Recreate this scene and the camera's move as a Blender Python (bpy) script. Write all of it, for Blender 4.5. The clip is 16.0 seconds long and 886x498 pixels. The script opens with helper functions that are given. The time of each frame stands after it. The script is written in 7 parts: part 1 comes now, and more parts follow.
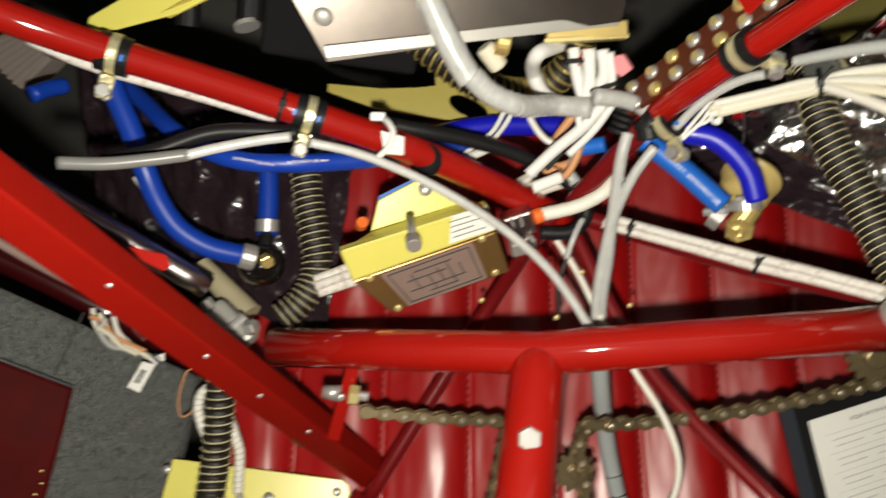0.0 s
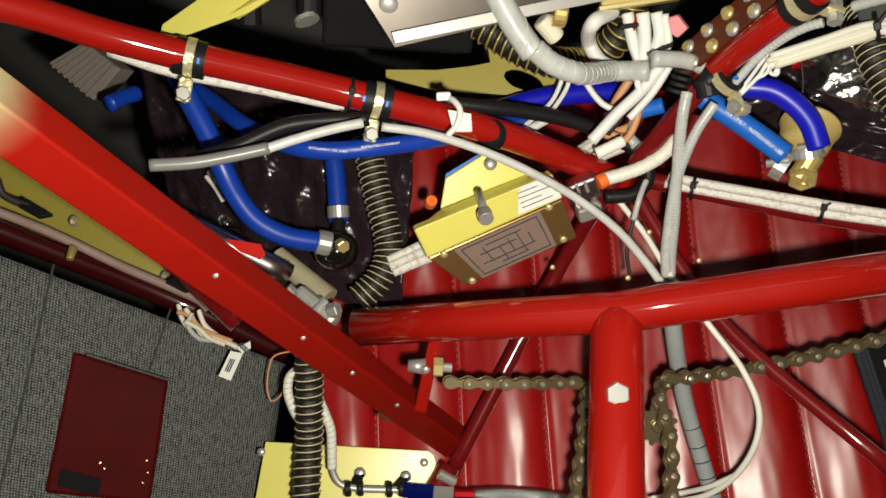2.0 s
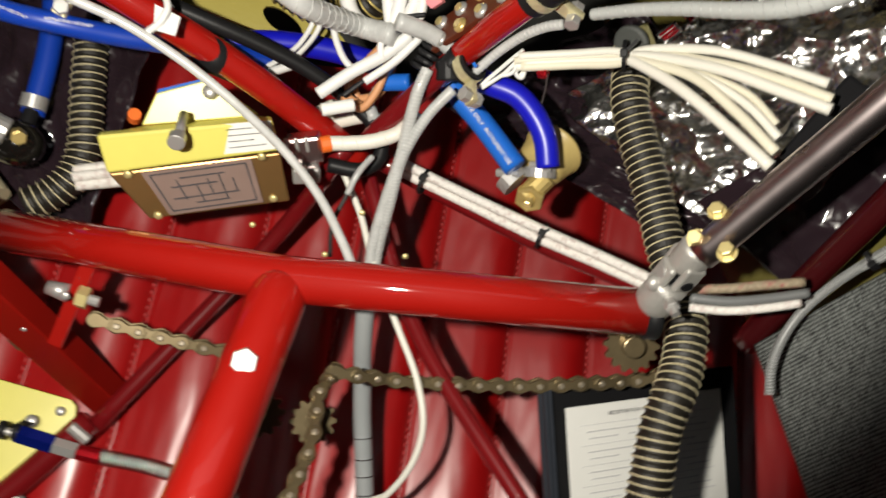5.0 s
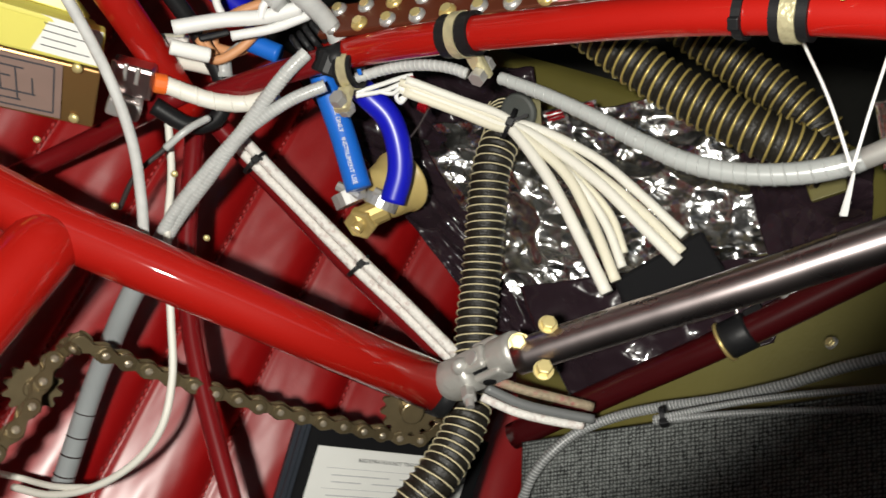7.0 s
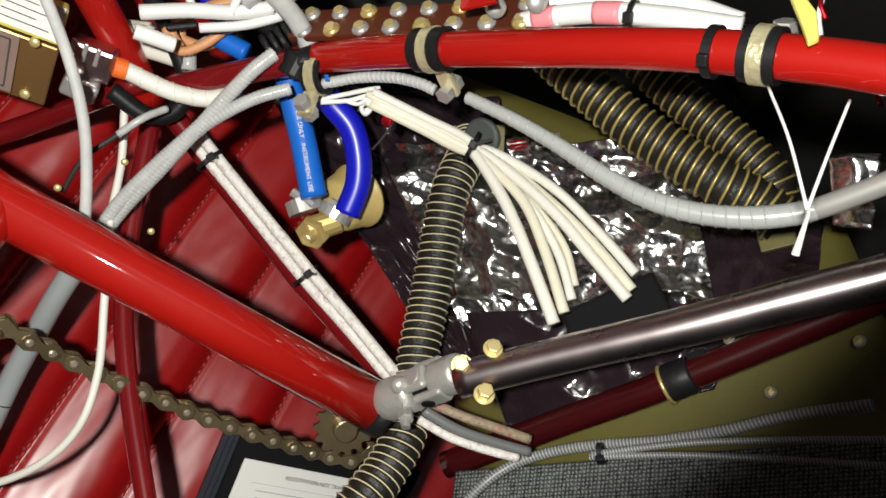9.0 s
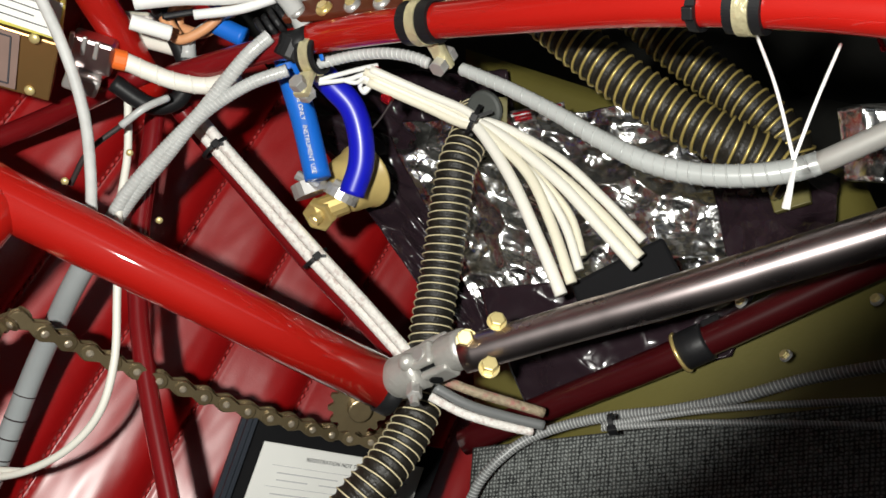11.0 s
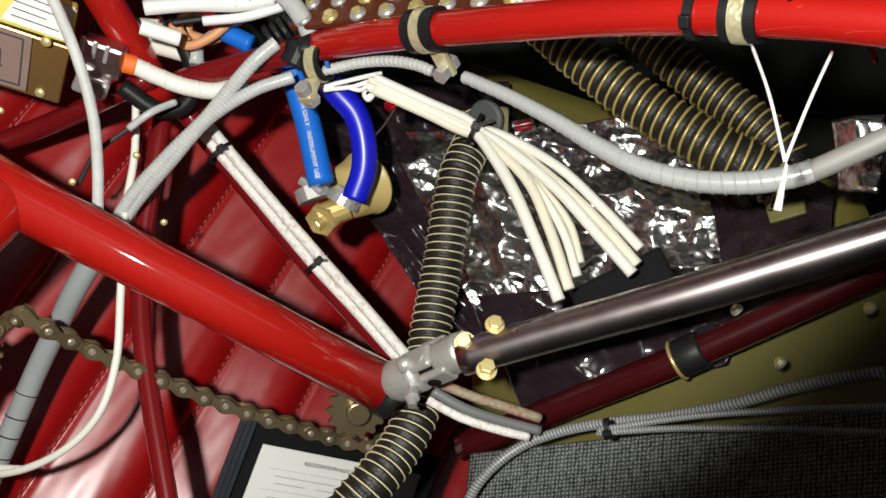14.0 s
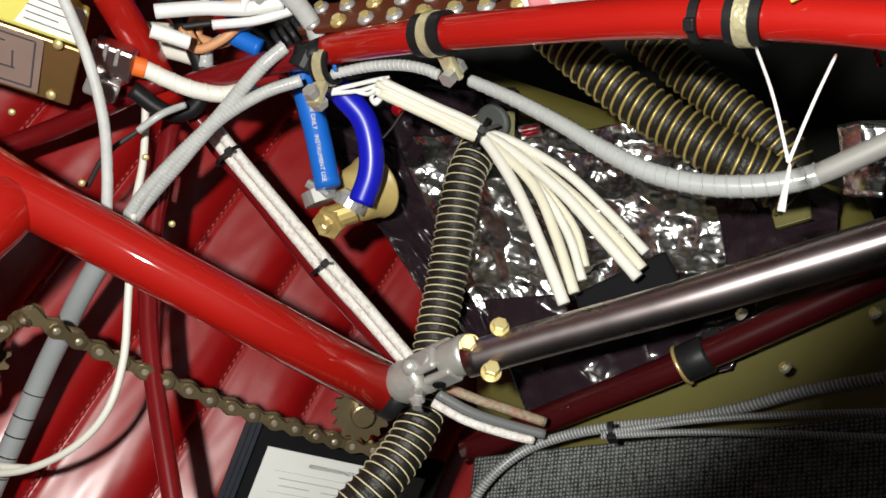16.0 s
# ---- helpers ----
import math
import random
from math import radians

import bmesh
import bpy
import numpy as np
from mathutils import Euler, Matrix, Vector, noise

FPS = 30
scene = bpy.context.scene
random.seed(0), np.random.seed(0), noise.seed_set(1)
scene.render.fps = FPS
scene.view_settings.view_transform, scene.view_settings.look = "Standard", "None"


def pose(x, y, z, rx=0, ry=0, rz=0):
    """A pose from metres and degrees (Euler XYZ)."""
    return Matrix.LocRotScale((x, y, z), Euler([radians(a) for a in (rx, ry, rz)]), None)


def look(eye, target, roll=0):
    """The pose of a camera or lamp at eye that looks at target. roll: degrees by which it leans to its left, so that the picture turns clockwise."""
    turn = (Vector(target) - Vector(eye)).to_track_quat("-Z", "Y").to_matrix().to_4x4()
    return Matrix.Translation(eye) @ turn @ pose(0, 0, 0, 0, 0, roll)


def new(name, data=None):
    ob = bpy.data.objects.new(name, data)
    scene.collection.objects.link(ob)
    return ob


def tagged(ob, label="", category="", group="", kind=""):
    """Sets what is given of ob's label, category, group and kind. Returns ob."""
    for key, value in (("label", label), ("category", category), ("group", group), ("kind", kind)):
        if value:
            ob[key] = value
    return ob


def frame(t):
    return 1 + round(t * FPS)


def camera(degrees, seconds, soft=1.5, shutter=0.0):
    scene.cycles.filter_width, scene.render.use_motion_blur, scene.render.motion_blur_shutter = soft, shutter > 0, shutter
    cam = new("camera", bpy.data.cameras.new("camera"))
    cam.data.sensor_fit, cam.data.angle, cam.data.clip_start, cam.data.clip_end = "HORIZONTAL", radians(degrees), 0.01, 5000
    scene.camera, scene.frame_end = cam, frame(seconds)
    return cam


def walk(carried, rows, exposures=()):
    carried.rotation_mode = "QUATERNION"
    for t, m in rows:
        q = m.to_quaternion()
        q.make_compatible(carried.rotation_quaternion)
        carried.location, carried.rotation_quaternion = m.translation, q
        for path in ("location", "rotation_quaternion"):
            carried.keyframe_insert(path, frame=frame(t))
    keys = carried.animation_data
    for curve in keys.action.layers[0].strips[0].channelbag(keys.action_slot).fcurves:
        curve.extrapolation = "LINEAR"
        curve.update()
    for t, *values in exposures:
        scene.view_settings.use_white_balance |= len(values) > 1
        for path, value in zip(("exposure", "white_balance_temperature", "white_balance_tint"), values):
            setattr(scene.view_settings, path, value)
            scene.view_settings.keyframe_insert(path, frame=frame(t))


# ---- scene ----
cam = camera(58.0, 16.0, soft=1.6, shutter=0.5)
PATH = [
    (0, (-0.0239, -0.1033, 0.6141), (0.0235, 0.8723, 0.3996), 2.32),
    (0.5, (-0.0534, -0.1154, 0.6048), (-0.0550, 0.8566, 0.3698), -2.16),
    (1, (-0.0556, -0.1209, 0.6090), (-0.0530, 0.8505, 0.3714), -3.03),
    (1.5, (-0.0502, -0.1181, 0.6163), (-0.0409, 0.8543, 0.3828), -2.48),
    (2, (-0.0527, -0.1206, 0.6123), (-0.0416, 0.8511, 0.3766), -2.65),
    (2.5, (-0.0703, -0.1257, 0.6100), (-0.0696, 0.8436, 0.3643), -3.60),
    (3, (-0.0957, -0.1337, 0.6181), (-0.1080, 0.8315, 0.3569), -5.90),
    (3.5, (-0.1108, -0.1434, 0.6068), (-0.1276, 0.8240, 0.3543), -6.00),
    (4, (-0.0640, -0.1359, 0.5850), (-0.0748, 0.8354, 0.3474), -4.94),
    (4.5, (0.0116, -0.1134, 0.5881), (0.0482, 0.8621, 0.3710), -0.07),
    (5, (0.0644, -0.0852, 0.5690), (0.2287, 0.8848, 0.3897), 14.20),
    (5.2, (0.0672, -0.0782, 0.5804), (0.2429, 0.8911, 0.4082), 16.58),
    (7.5, (0.0319, -0.0300, 0.5883), (0.4947, 0.8528, 0.5079), 39.09),
    (8, (0.0330, -0.0309, 0.5908), (0.4886, 0.8568, 0.5246), 39.64),
    (8.5, (0.0357, -0.0312, 0.5870), (0.4918, 0.8570, 0.5329), 40.77),
    (9, (0.0444, -0.0312, 0.5774), (0.4930, 0.8621, 0.5507), 42.00),
    (11.5, (0.0628, -0.0373, 0.5874), (0.4814, 0.8672, 0.5055), 39.09),
    (12, (0.0635, -0.0389, 0.5866), (0.4777, 0.8686, 0.5173), 39.46),
    (12.5, (0.0644, -0.0397, 0.5856), (0.4756, 0.8696, 0.5223), 39.77),
    (13, (0.0638, -0.0414, 0.5837), (0.4735, 0.8688, 0.5216), 39.92),
    (13.5, (0.0631, -0.0425, 0.5829), (0.4723, 0.8677, 0.5192), 39.99),
    (14, (0.0641, -0.0429, 0.5817), (0.4713, 0.8685, 0.5229), 40.21),
    (14.5, (0.0643, -0.0437, 0.5818), (0.4693, 0.8686, 0.5209), 40.17),
    (15, (0.0636, -0.0448, 0.5798), (0.4670, 0.8685, 0.5232), 40.25),
    (15.5, (0.0655, -0.0440, 0.5828), (0.4598, 0.8734, 0.5281), 40.41),
    (16, (0.0659, -0.0457, 0.5797), (0.4597, 0.8718, 0.5243), 40.56),
]
# the film camera's own exposure and white balance
TONES = [(0.0, 0.0, 6850, 7), (0.6, -0.08, 6850, 6), (3.5, -0.10, 6900, 5), (4.2, 0.0, 6800, 6), (5.0, 0.10, 6650, 9), (7.5, -0.02, 6300, 8), (9.0, 0.04, 6250, 8), (11.5, 0.12, 6200, 8), (16.0, 0.09, 6200, 8)]
walk(cam, [(t, look(eye, target, roll)) for t, eye, target, roll in PATH], TONES)

# ---- light: one small fixed lamp near the lens; pale world fill enters over the open rear ----
world = bpy.data.worlds.new("world")
world.use_nodes = True
world.node_tree.nodes["Background"].inputs[0].default_value = (0.9, 0.95, 1.0, 1)
world.node_tree.nodes["Background"].inputs[1].default_value = 0.4
scene.world = world
lamp = bpy.data.lights.new("hand_lamp", "SPOT")
# beam cut narrow so the right side panel stays dark
lamp.energy, lamp.shadow_soft_size, lamp.spot_size, lamp.spot_blend = 13.0, 0.009, radians(107), 0.22
lamp.color = (1.0, 0.95, 0.86)
new("hand_lamp", lamp).matrix_world = look((-0.026, -0.090, 0.572), (-0.042, 0.45, 0.645))


# ---- materials ----
def material(name, color, rough=0.5, metal=0.0, vary=0.15, scale=60.0, bump=0.0, bump_scale=400.0, coat=0.0, coat_rough=0.05, stain=None, stain_amount=0.3, stain_scale=12.0, alpha=None):
    """A painted, rubber, metal or cloth surface: fine grain, large stains and fine relief."""
    m = bpy.data.materials.new(name)
    m.use_nodes = True
    nt = m.node_tree
    b = nt.nodes["Principled BSDF"]
    co = nt.nodes.new("ShaderNodeTexCoord")
    n1 = nt.nodes.new("ShaderNodeTexNoise")
    n1.inputs["Scale"].default_value, n1.inputs["Detail"].default_value = scale, 6
    nt.links.new(co.outputs["Object"], n1.inputs["Vector"])
    ramp = nt.nodes.new("ShaderNodeMix")
    ramp.data_type = "RGBA"
    ramp.inputs["A"].default_value = tuple(c * (1 - vary) for c in color) + (1,)
    ramp.inputs["B"].default_value = tuple(min(1, c * (1 + vary)) for c in color) + (1,)
    nt.links.new(n1.outputs["Fac"], ramp.inputs["Factor"])
    n2 = nt.nodes.new("ShaderNodeTexNoise")
    n2.inputs["Scale"].default_value, n2.inputs["Detail"].default_value = stain_scale, 4
    nt.links.new(co.outputs["Object"], n2.inputs["Vector"])
    rng = nt.nodes.new("ShaderNodeMapRange")
    rng.inputs["From Min"].default_value, rng.inputs["From Max"].default_value = 0.52, 0.75
    rng.inputs["To Max"].default_value = stain_amount
    nt.links.new(n2.outputs["Fac"], rng.inputs["Value"])
    st = nt.nodes.new("ShaderNodeMix")
    st.data_type = "RGBA"
    st.inputs["B"].default_value = tuple(stain or [c * 0.55 for c in color]) + (1,)
    nt.links.new(rng.outputs["Result"], st.inputs["Factor"])
    nt.links.new(ramp.outputs["Result"], st.inputs["A"])
    nt.links.new(st.outputs["Result"], b.inputs["Base Color"])
    rr = nt.nodes.new("ShaderNodeMapRange")
    rr.inputs["To Min"].default_value, rr.inputs["To Max"].default_value = max(0.02, rough - 0.08), min(1, rough + 0.1)
    nt.links.new(n2.outputs["Fac"], rr.inputs["Value"])
    nt.links.new(rr.outputs["Result"], b.inputs["Roughness"])
    b.inputs["Metallic"].default_value = metal
    b.inputs["Coat Weight"].default_value = coat
    if coat > 0.7:
        b.inputs["Specular IOR Level"].default_value = 0.1
    b.inputs["Coat Roughness"].default_value = coat_rough
    if bump:
        n3 = nt.nodes.new("ShaderNodeTexNoise")
        n3.inputs["Scale"].default_value, n3.inputs["Detail"].default_value = bump_scale, 3
        nt.links.new(co.outputs["Object"], n3.inputs["Vector"])
        bp = nt.nodes.new("ShaderNodeBump")
        bp.inputs["Strength"].default_value, bp.inputs["Distance"].default_value = bump, 0.001
        nt.links.new(n3.outputs["Fac"], bp.inputs["Height"])
        nt.links.new(bp.outputs["Normal"], b.inputs["Normal"])
    return m


RED = material("red_enamel", (0.33, 0.006, 0.003), 0.6, coat=1.0, vary=0.06, stain_amount=0.15, bump=0.08, bump_scale=150)
RED.node_tree.nodes["Principled BSDF"].inputs["Specular IOR Level"].default_value = 0.12
# darker copy of the red enamel: shade on the rear tubes put into colour
SHADED_RED = material("red_enamel_shaded", (0.16, 0.006, 0.008), 0.35, coat=0.9, vary=0.1)
# red enamel taken almost to black; the longerons' shadow is in this colour
DEEP_SHADE_RED = material("red_enamel_deep_shade", (0.04, 0.003, 0.004), 0.35, coat=0.8, vary=0.1)
# grey wrap darkened so cables beside the right cloth carry their shade
SHADED_WRAP = material("grey_wrap_shaded", (0.15, 0.155, 0.155), 0.35, vary=0.1)
LEATHER = material("red_vinyl", (0.35, 0.004, 0.005), 0.45, vary=0.1, scale=90, bump=0.25, bump_scale=900, stain_amount=0.2, coat=1.0, coat_rough=0.33)
LEATHER.node_tree.nodes["Principled BSDF"].inputs["Coat IOR"].default_value = 1.66
THREAD = material("red_thread", (0.46, 0.035, 0.035), 0.7)
CHROMATE = material("zinc_chromate", (0.36, 0.30, 0.055), 0.45, vary=0.06, bump=0.1, bump_scale=500, stain_amount=0.12)
# the same chromate paint, darkened to hold the shade on the right side
SHADED_CHROMATE = material("zinc_chromate_shaded", (0.115, 0.10, 0.022), 0.45, vary=0.1, bump=0.1, bump_scale=500, stain_amount=0.25)
YELLOW = material("yellow_gold_plate", (0.74, 0.68, 0.15), 0.32, vary=0.05, stain_amount=0.1)
BROWN_GOLD = material("brown_gold_anodised", (0.33, 0.19, 0.07), 0.3, metal=0.7, vary=0.1)
BLUE = material("blue_hose_rubber", (0.004, 0.042, 0.36), 0.38, vary=0.08, stain_amount=0.1)
ROYAL = material("royal_blue_hose", (0.006, 0.008, 0.46), 0.36, coat=0.12, coat_rough=0.2, vary=0.08, stain_amount=0.1)
SKY = material("light_blue_hose", (0.012, 0.14, 0.60), 0.4, vary=0.06, stain_amount=0.1)
GREY_WRAP = material("grey_cable_wrap", (0.48, 0.49, 0.48), 0.28, vary=0.25, scale=150, coat=0.4)
CLEAR_WRAP = material("milky_spiral_wrap", (0.56, 0.565, 0.55), 0.24, vary=0.25, scale=150, coat=0.4)
WHITE_CABLE = material("white_cable", (0.78, 0.76, 0.68), 0.45, vary=0.05, stain_amount=0.1)
CREAM = material("cream_sleeve", (0.74, 0.70, 0.56), 0.5, vary=0.06, stain_amount=0.15)
WHITE = material("white_plastic", (0.8, 0.8, 0.78), 0.45, vary=0.04)
PAPER = material("paper", (0.82, 0.82, 0.78), 0.7, vary=0.03, stain_amount=0.05)
INK = material("ink", (0.05, 0.05, 0.06), 0.7)
MATT_BLACK = material("matt_black", (0.006, 0.006, 0.007), 0.8)
MATT_BLACK.node_tree.nodes["Principled BSDF"].inputs["Specular IOR Level"].default_value = 0.15
BLACK = material("black_rubber", (0.010, 0.010, 0.011), 0.45, vary=0.2, bump=0.1)
BLACK.node_tree.nodes["Principled BSDF"].inputs["Specular IOR Level"].default_value = 0.25
DUCT = material("black_duct_cloth", (0.012, 0.010, 0.007), 0.5, vary=0.3, bump=0.5, bump_scale=700)
WIRE = material("duct_cord", (0.66, 0.58, 0.36), 0.5)
WIRE_Y = material("duct_cord_yellow", (0.50, 0.39, 0.12), 0.35, metal=0.4)
STEEL = material("steel", (0.52, 0.51, 0.49), 0.36, metal=0.6, vary=0.1, coat=0.3)
CHROME = material("polished_shaft_steel", (0.54, 0.46, 0.46), 0.28, metal=1.0, vary=0.25, scale=25, stain_scale=30)
CAST = material("cast_joint_steel", (0.46, 0.45, 0.42), 0.42, metal=0.5, vary=0.25, bump=0.45, bump_scale=300)
ALU = material("aluminium_sheet", (0.52, 0.51, 0.48), 0.45, metal=0.55, vary=0.1)
BRASS = material("brass", (0.76, 0.58, 0.22), 0.30, metal=0.65, coat=0.3, vary=0.12)
BLACK_GLOSS = material("glossy_black_plastic", (0.008, 0.007, 0.006), 0.12, coat=1.0)
CADMIUM = material("cadmium_bolt", (0.74, 0.62, 0.28), 0.38, metal=0.55, coat=0.3)
CHAIN = material("oily_chain_steel", (0.20, 0.155, 0.085), 0.32, metal=0.7, vary=0.25, scale=120)
ORANGE = material("orange_ring", (0.85, 0.16, 0.02), 0.5)
CORD = material("dark_cord", (0.03, 0.02, 0.02), 0.6)
PINK = material("pink_plastic", (0.75, 0.25, 0.28), 0.5)
COPPER_TAN = material("tan_wire", (0.62, 0.30, 0.14), 0.45)
TERMINAL = material("terminal_board_brown", (0.09, 0.02, 0.008), 0.4, vary=0.2)
GREEN = material("green_connector", (0.02, 0.30, 0.05), 0.4)
LABEL = material("brown_label", (0.23, 0.155, 0.13), 0.4, vary=0.15)


def cloth_material():
    """Grey woven cloth: crossed threads a millimetre wide, light and dark flecks."""
    m = bpy.data.materials.new("grey_tweed_cloth")
    m.use_nodes = True
    nt = m.node_tree
    b = nt.nodes["Principled BSDF"]
    co = nt.nodes.new("ShaderNodeTexCoord")
    mp = nt.nodes.new("ShaderNodeMapping")
    mp.inputs["Scale"].default_value = (1, 1, 1)
    nt.links.new(co.outputs["UV"], mp.inputs["Vector"])
    waves = []
    for axis in ("X", "Y"):
        w = nt.nodes.new("ShaderNodeTexWave")
        w.bands_direction = axis
        w.inputs["Scale"].default_value, w.inputs["Distortion"].default_value = 150, 3.2
        w.inputs["Detail"].default_value, w.inputs["Detail Scale"].default_value = 2, 3
        nt.links.new(mp.outputs["Vector"], w.inputs["Vector"])
        waves.append(w)
    mul = nt.nodes.new("ShaderNodeMath")
    mul.operation = "MULTIPLY"
    nt.links.new(waves[0].outputs["Fac"], mul.inputs[0])
    nt.links.new(waves[1].outputs["Fac"], mul.inputs[1])
    n = nt.nodes.new("ShaderNodeTexNoise")
    n.inputs["Scale"].default_value, n.inputs["Detail"].default_value = 420, 3
    mp2 = nt.nodes.new("ShaderNodeMapping")
    mp2.inputs["Scale"].default_value = (1, 0.3, 1)
    nt.links.new(co.outputs["UV"], mp2.inputs["Vector"])
    nt.links.new(mp2.outputs["Vector"], n.inputs["Vector"])
    add = nt.nodes.new("ShaderNodeMath")
    add.operation = "MULTIPLY_ADD"
    add.inputs[1].default_value = 0.72
    nt.links.new(mul.outputs[0], add.inputs[0])
    sc = nt.nodes.new("ShaderNodeMath")
    sc.operation = "MULTIPLY"
    sc.inputs[1].default_value = 0.55
    nt.links.new(n.outputs["Fac"], sc.inputs[0])
    nt.links.new(sc.outputs[0], add.inputs[2])
    mix = nt.nodes.new("ShaderNodeMix")
    mix.data_type = "RGBA"
    mix.inputs["A"].default_value, mix.inputs["B"].default_value = (0.010, 0.011, 0.011, 1), (0.235, 0.25, 0.24, 1)
    lev = nt.nodes.new("ShaderNodeMapRange")
    lev.inputs["From Min"].default_value, lev.inputs["From Max"].default_value = 0.22, 0.80
    nt.links.new(add.outputs[0], lev.inputs["Value"])
    nt.links.new(lev.outputs["Result"], mix.inputs["Factor"])
    nt.links.new(mix.outputs["Result"], b.inputs["Base Color"])
    b.inputs["Roughness"].default_value = 0.9
    bp = nt.nodes.new("ShaderNodeBump")
    bp.inputs["Strength"].default_value, bp.inputs["Distance"].default_value = 0.6, 0.001
    nt.links.new(mul.outputs[0], bp.inputs["Height"])
    nt.links.new(bp.outputs["Normal"], b.inputs["Normal"])
    return m


CLOTH = cloth_material()


# ---- mesh helpers ----
PLACE = {}


def link_mesh(name, verts, faces, mat, parent=None, label="", smooth=True, origin=None, uv=None):
    """One mesh object; its origin lies at the given place, or at the middle of its points."""
    verts = np.asarray(verts, float)
    o = np.asarray(origin if origin is not None else verts.mean(0), float)
    me = bpy.data.meshes.new(name)
    me.from_pydata([tuple(v) for v in verts - o], [], [tuple(f) for f in faces])
    me.materials.append(mat)
    if smooth:
        me.shade_smooth()
    if uv is not None:
        layer = me.uv_layers.new(name="map")
        for loop in me.loops:
            layer.data[loop.index].uv = uv[loop.vertex_index]
    me.update()
    ob = new(name, me)
    if parent:
        ob.parent = parent
        ob.location = Vector(o) - PLACE[parent.name]
    else:
        ob.location = o
    PLACE[ob.name] = Vector(o)
    if label:
        ob["label"] = label
    return ob


def part(name, bm, mat, parent=None, label="", smooth=False):
    """Links a bmesh, in world coordinates, as one mesh object."""
    bm.normal_update()
    bm.verts.ensure_lookup_table()
    v = [x.co[:] for x in bm.verts]
    bm.verts.index_update()
    f = [[x.index for x in g.verts] for g in bm.faces]
    bm.free()
    ob = link_mesh(name, v, f, mat, parent, label, smooth)
    return ob


def base(name, at, label, category, group="", kind=""):
    ob = new(name)
    ob.empty_display_size = 0.02
    ob.location = at
    PLACE[ob.name] = Vector(at)
    return tagged(ob, label, category, group, kind)


def spline(pts, per=8):
    """A smooth line through the points (centripetal Catmull-Rom)."""
    p = [np.array(q, float) for q in pts]
    if len(p) == 2:
        return np.array([p[0] + (p[1] - p[0]) * i / 3 for i in range(4)])
    p = [2 * p[0] - p[1], *p, 2 * p[-1] - p[-2]]
    out = []
    for i in range(1, len(p) - 2):
        a, b, c, d = p[i - 1:i + 3]
        t0, t1 = 0.0, max(1e-6, np.linalg.norm(b - a) ** 0.5)
        t2 = t1 + max(1e-6, np.linalg.norm(c - b) ** 0.5)
        t3 = t2 + max(1e-6, np.linalg.norm(d - c) ** 0.5)
        for k in range(per):
            t = t1 + (t2 - t1) * k / per
            a1 = (t1 - t) / (t1 - t0) * a + (t - t0) / (t1 - t0) * b
            a2 = (t2 - t) / (t2 - t1) * b + (t - t1) / (t2 - t1) * c
            a3 = (t3 - t) / (t3 - t2) * c + (t - t2) / (t3 - t2) * d
            b1 = (t2 - t) / (t2 - t0) * a1 + (t - t0) / (t2 - t0) * a2
            b2 = (t3 - t) / (t3 - t1) * a2 + (t - t1) / (t3 - t1) * a3
            out.append((t2 - t) / (t2 - t1) * b1 + (t - t1) / (t2 - t1) * b2)
    out.append(p[-2])
    return np.array(out)


def frames_along(line):
    tan = np.gradient(line, axis=0)
    tan /= np.linalg.norm(tan, axis=1)[:, None] + 1e-12
    ref = np.array([0, 0, 1.0]) if abs(tan[0][2]) < 0.8 else np.array([1.0, 0, 0])
    u = np.cross(tan[0], ref)
    u /= np.linalg.norm(u)
    us = []
    for t in tan:
        u = u - t * (u @ t)
        u /= np.linalg.norm(u)
        us.append(u)
    us = np.array(us)
    return tan, us, np.cross(tan, us)


def sweep(line, radius, seg=14, cap=True):
    """Points and faces of a round tube along a line; radius: one number or one a point."""
    line = np.asarray(line, float)
    n = len(line)
    r = np.broadcast_to(np.asarray(radius, float), (n,))
    _, u, w = frames_along(line)
    ang = np.arange(seg) * 2 * math.pi / seg
    v = (line[:, None] + r[:, None, None] * (np.cos(ang)[None, :, None] * u[:, None] + np.sin(ang)[None, :, None] * w[:, None])).reshape(-1, 3)
    f = [(i * seg + j, i * seg + (j + 1) % seg, (i + 1) * seg + (j + 1) % seg, (i + 1) * seg + j) for i in range(n - 1) for j in range(seg)]
    if cap:
        f += [tuple(range(seg))[::-1], tuple((n - 1) * seg + j for j in range(seg))]
    return v, f


def resample(line, step):
    d = np.r_[0, np.cumsum(np.linalg.norm(np.diff(line, axis=0), axis=1))]
    s = np.linspace(0, d[-1], max(3, int(d[-1] / step) + 1))
    return np.stack([np.interp(s, d, line[:, k]) for k in range(3)], 1)


def cable(name, pts, r, mat, label="", category="cable", parent=None, group="", seg=12, per=8):
    v, f = sweep(spline(pts, per), r, seg)
    ob = link_mesh(name, v, f, mat, parent, label if parent else "", origin=None if parent else pts[0])
    return ob if parent else tagged(ob, label, category, group)


def helix(line, radius, pitch, wire, seg=5, turn_steps=16, start=0.0):
    """A thin cord wound round a line."""
    line = resample(line, pitch / turn_steps)
    _, u, w = frames_along(line)
    a = start + np.arange(len(line)) * 2 * math.pi / turn_steps
    r = np.broadcast_to(np.asarray(radius, float), (len(line),)) if np.ndim(radius) == 0 else np.interp(np.linspace(0, 1, len(line)), np.linspace(0, 1, len(radius)), radius)
    return sweep(line + r[:, None] * (np.cos(a)[:, None] * u + np.sin(a)[:, None] * w), wire, seg)


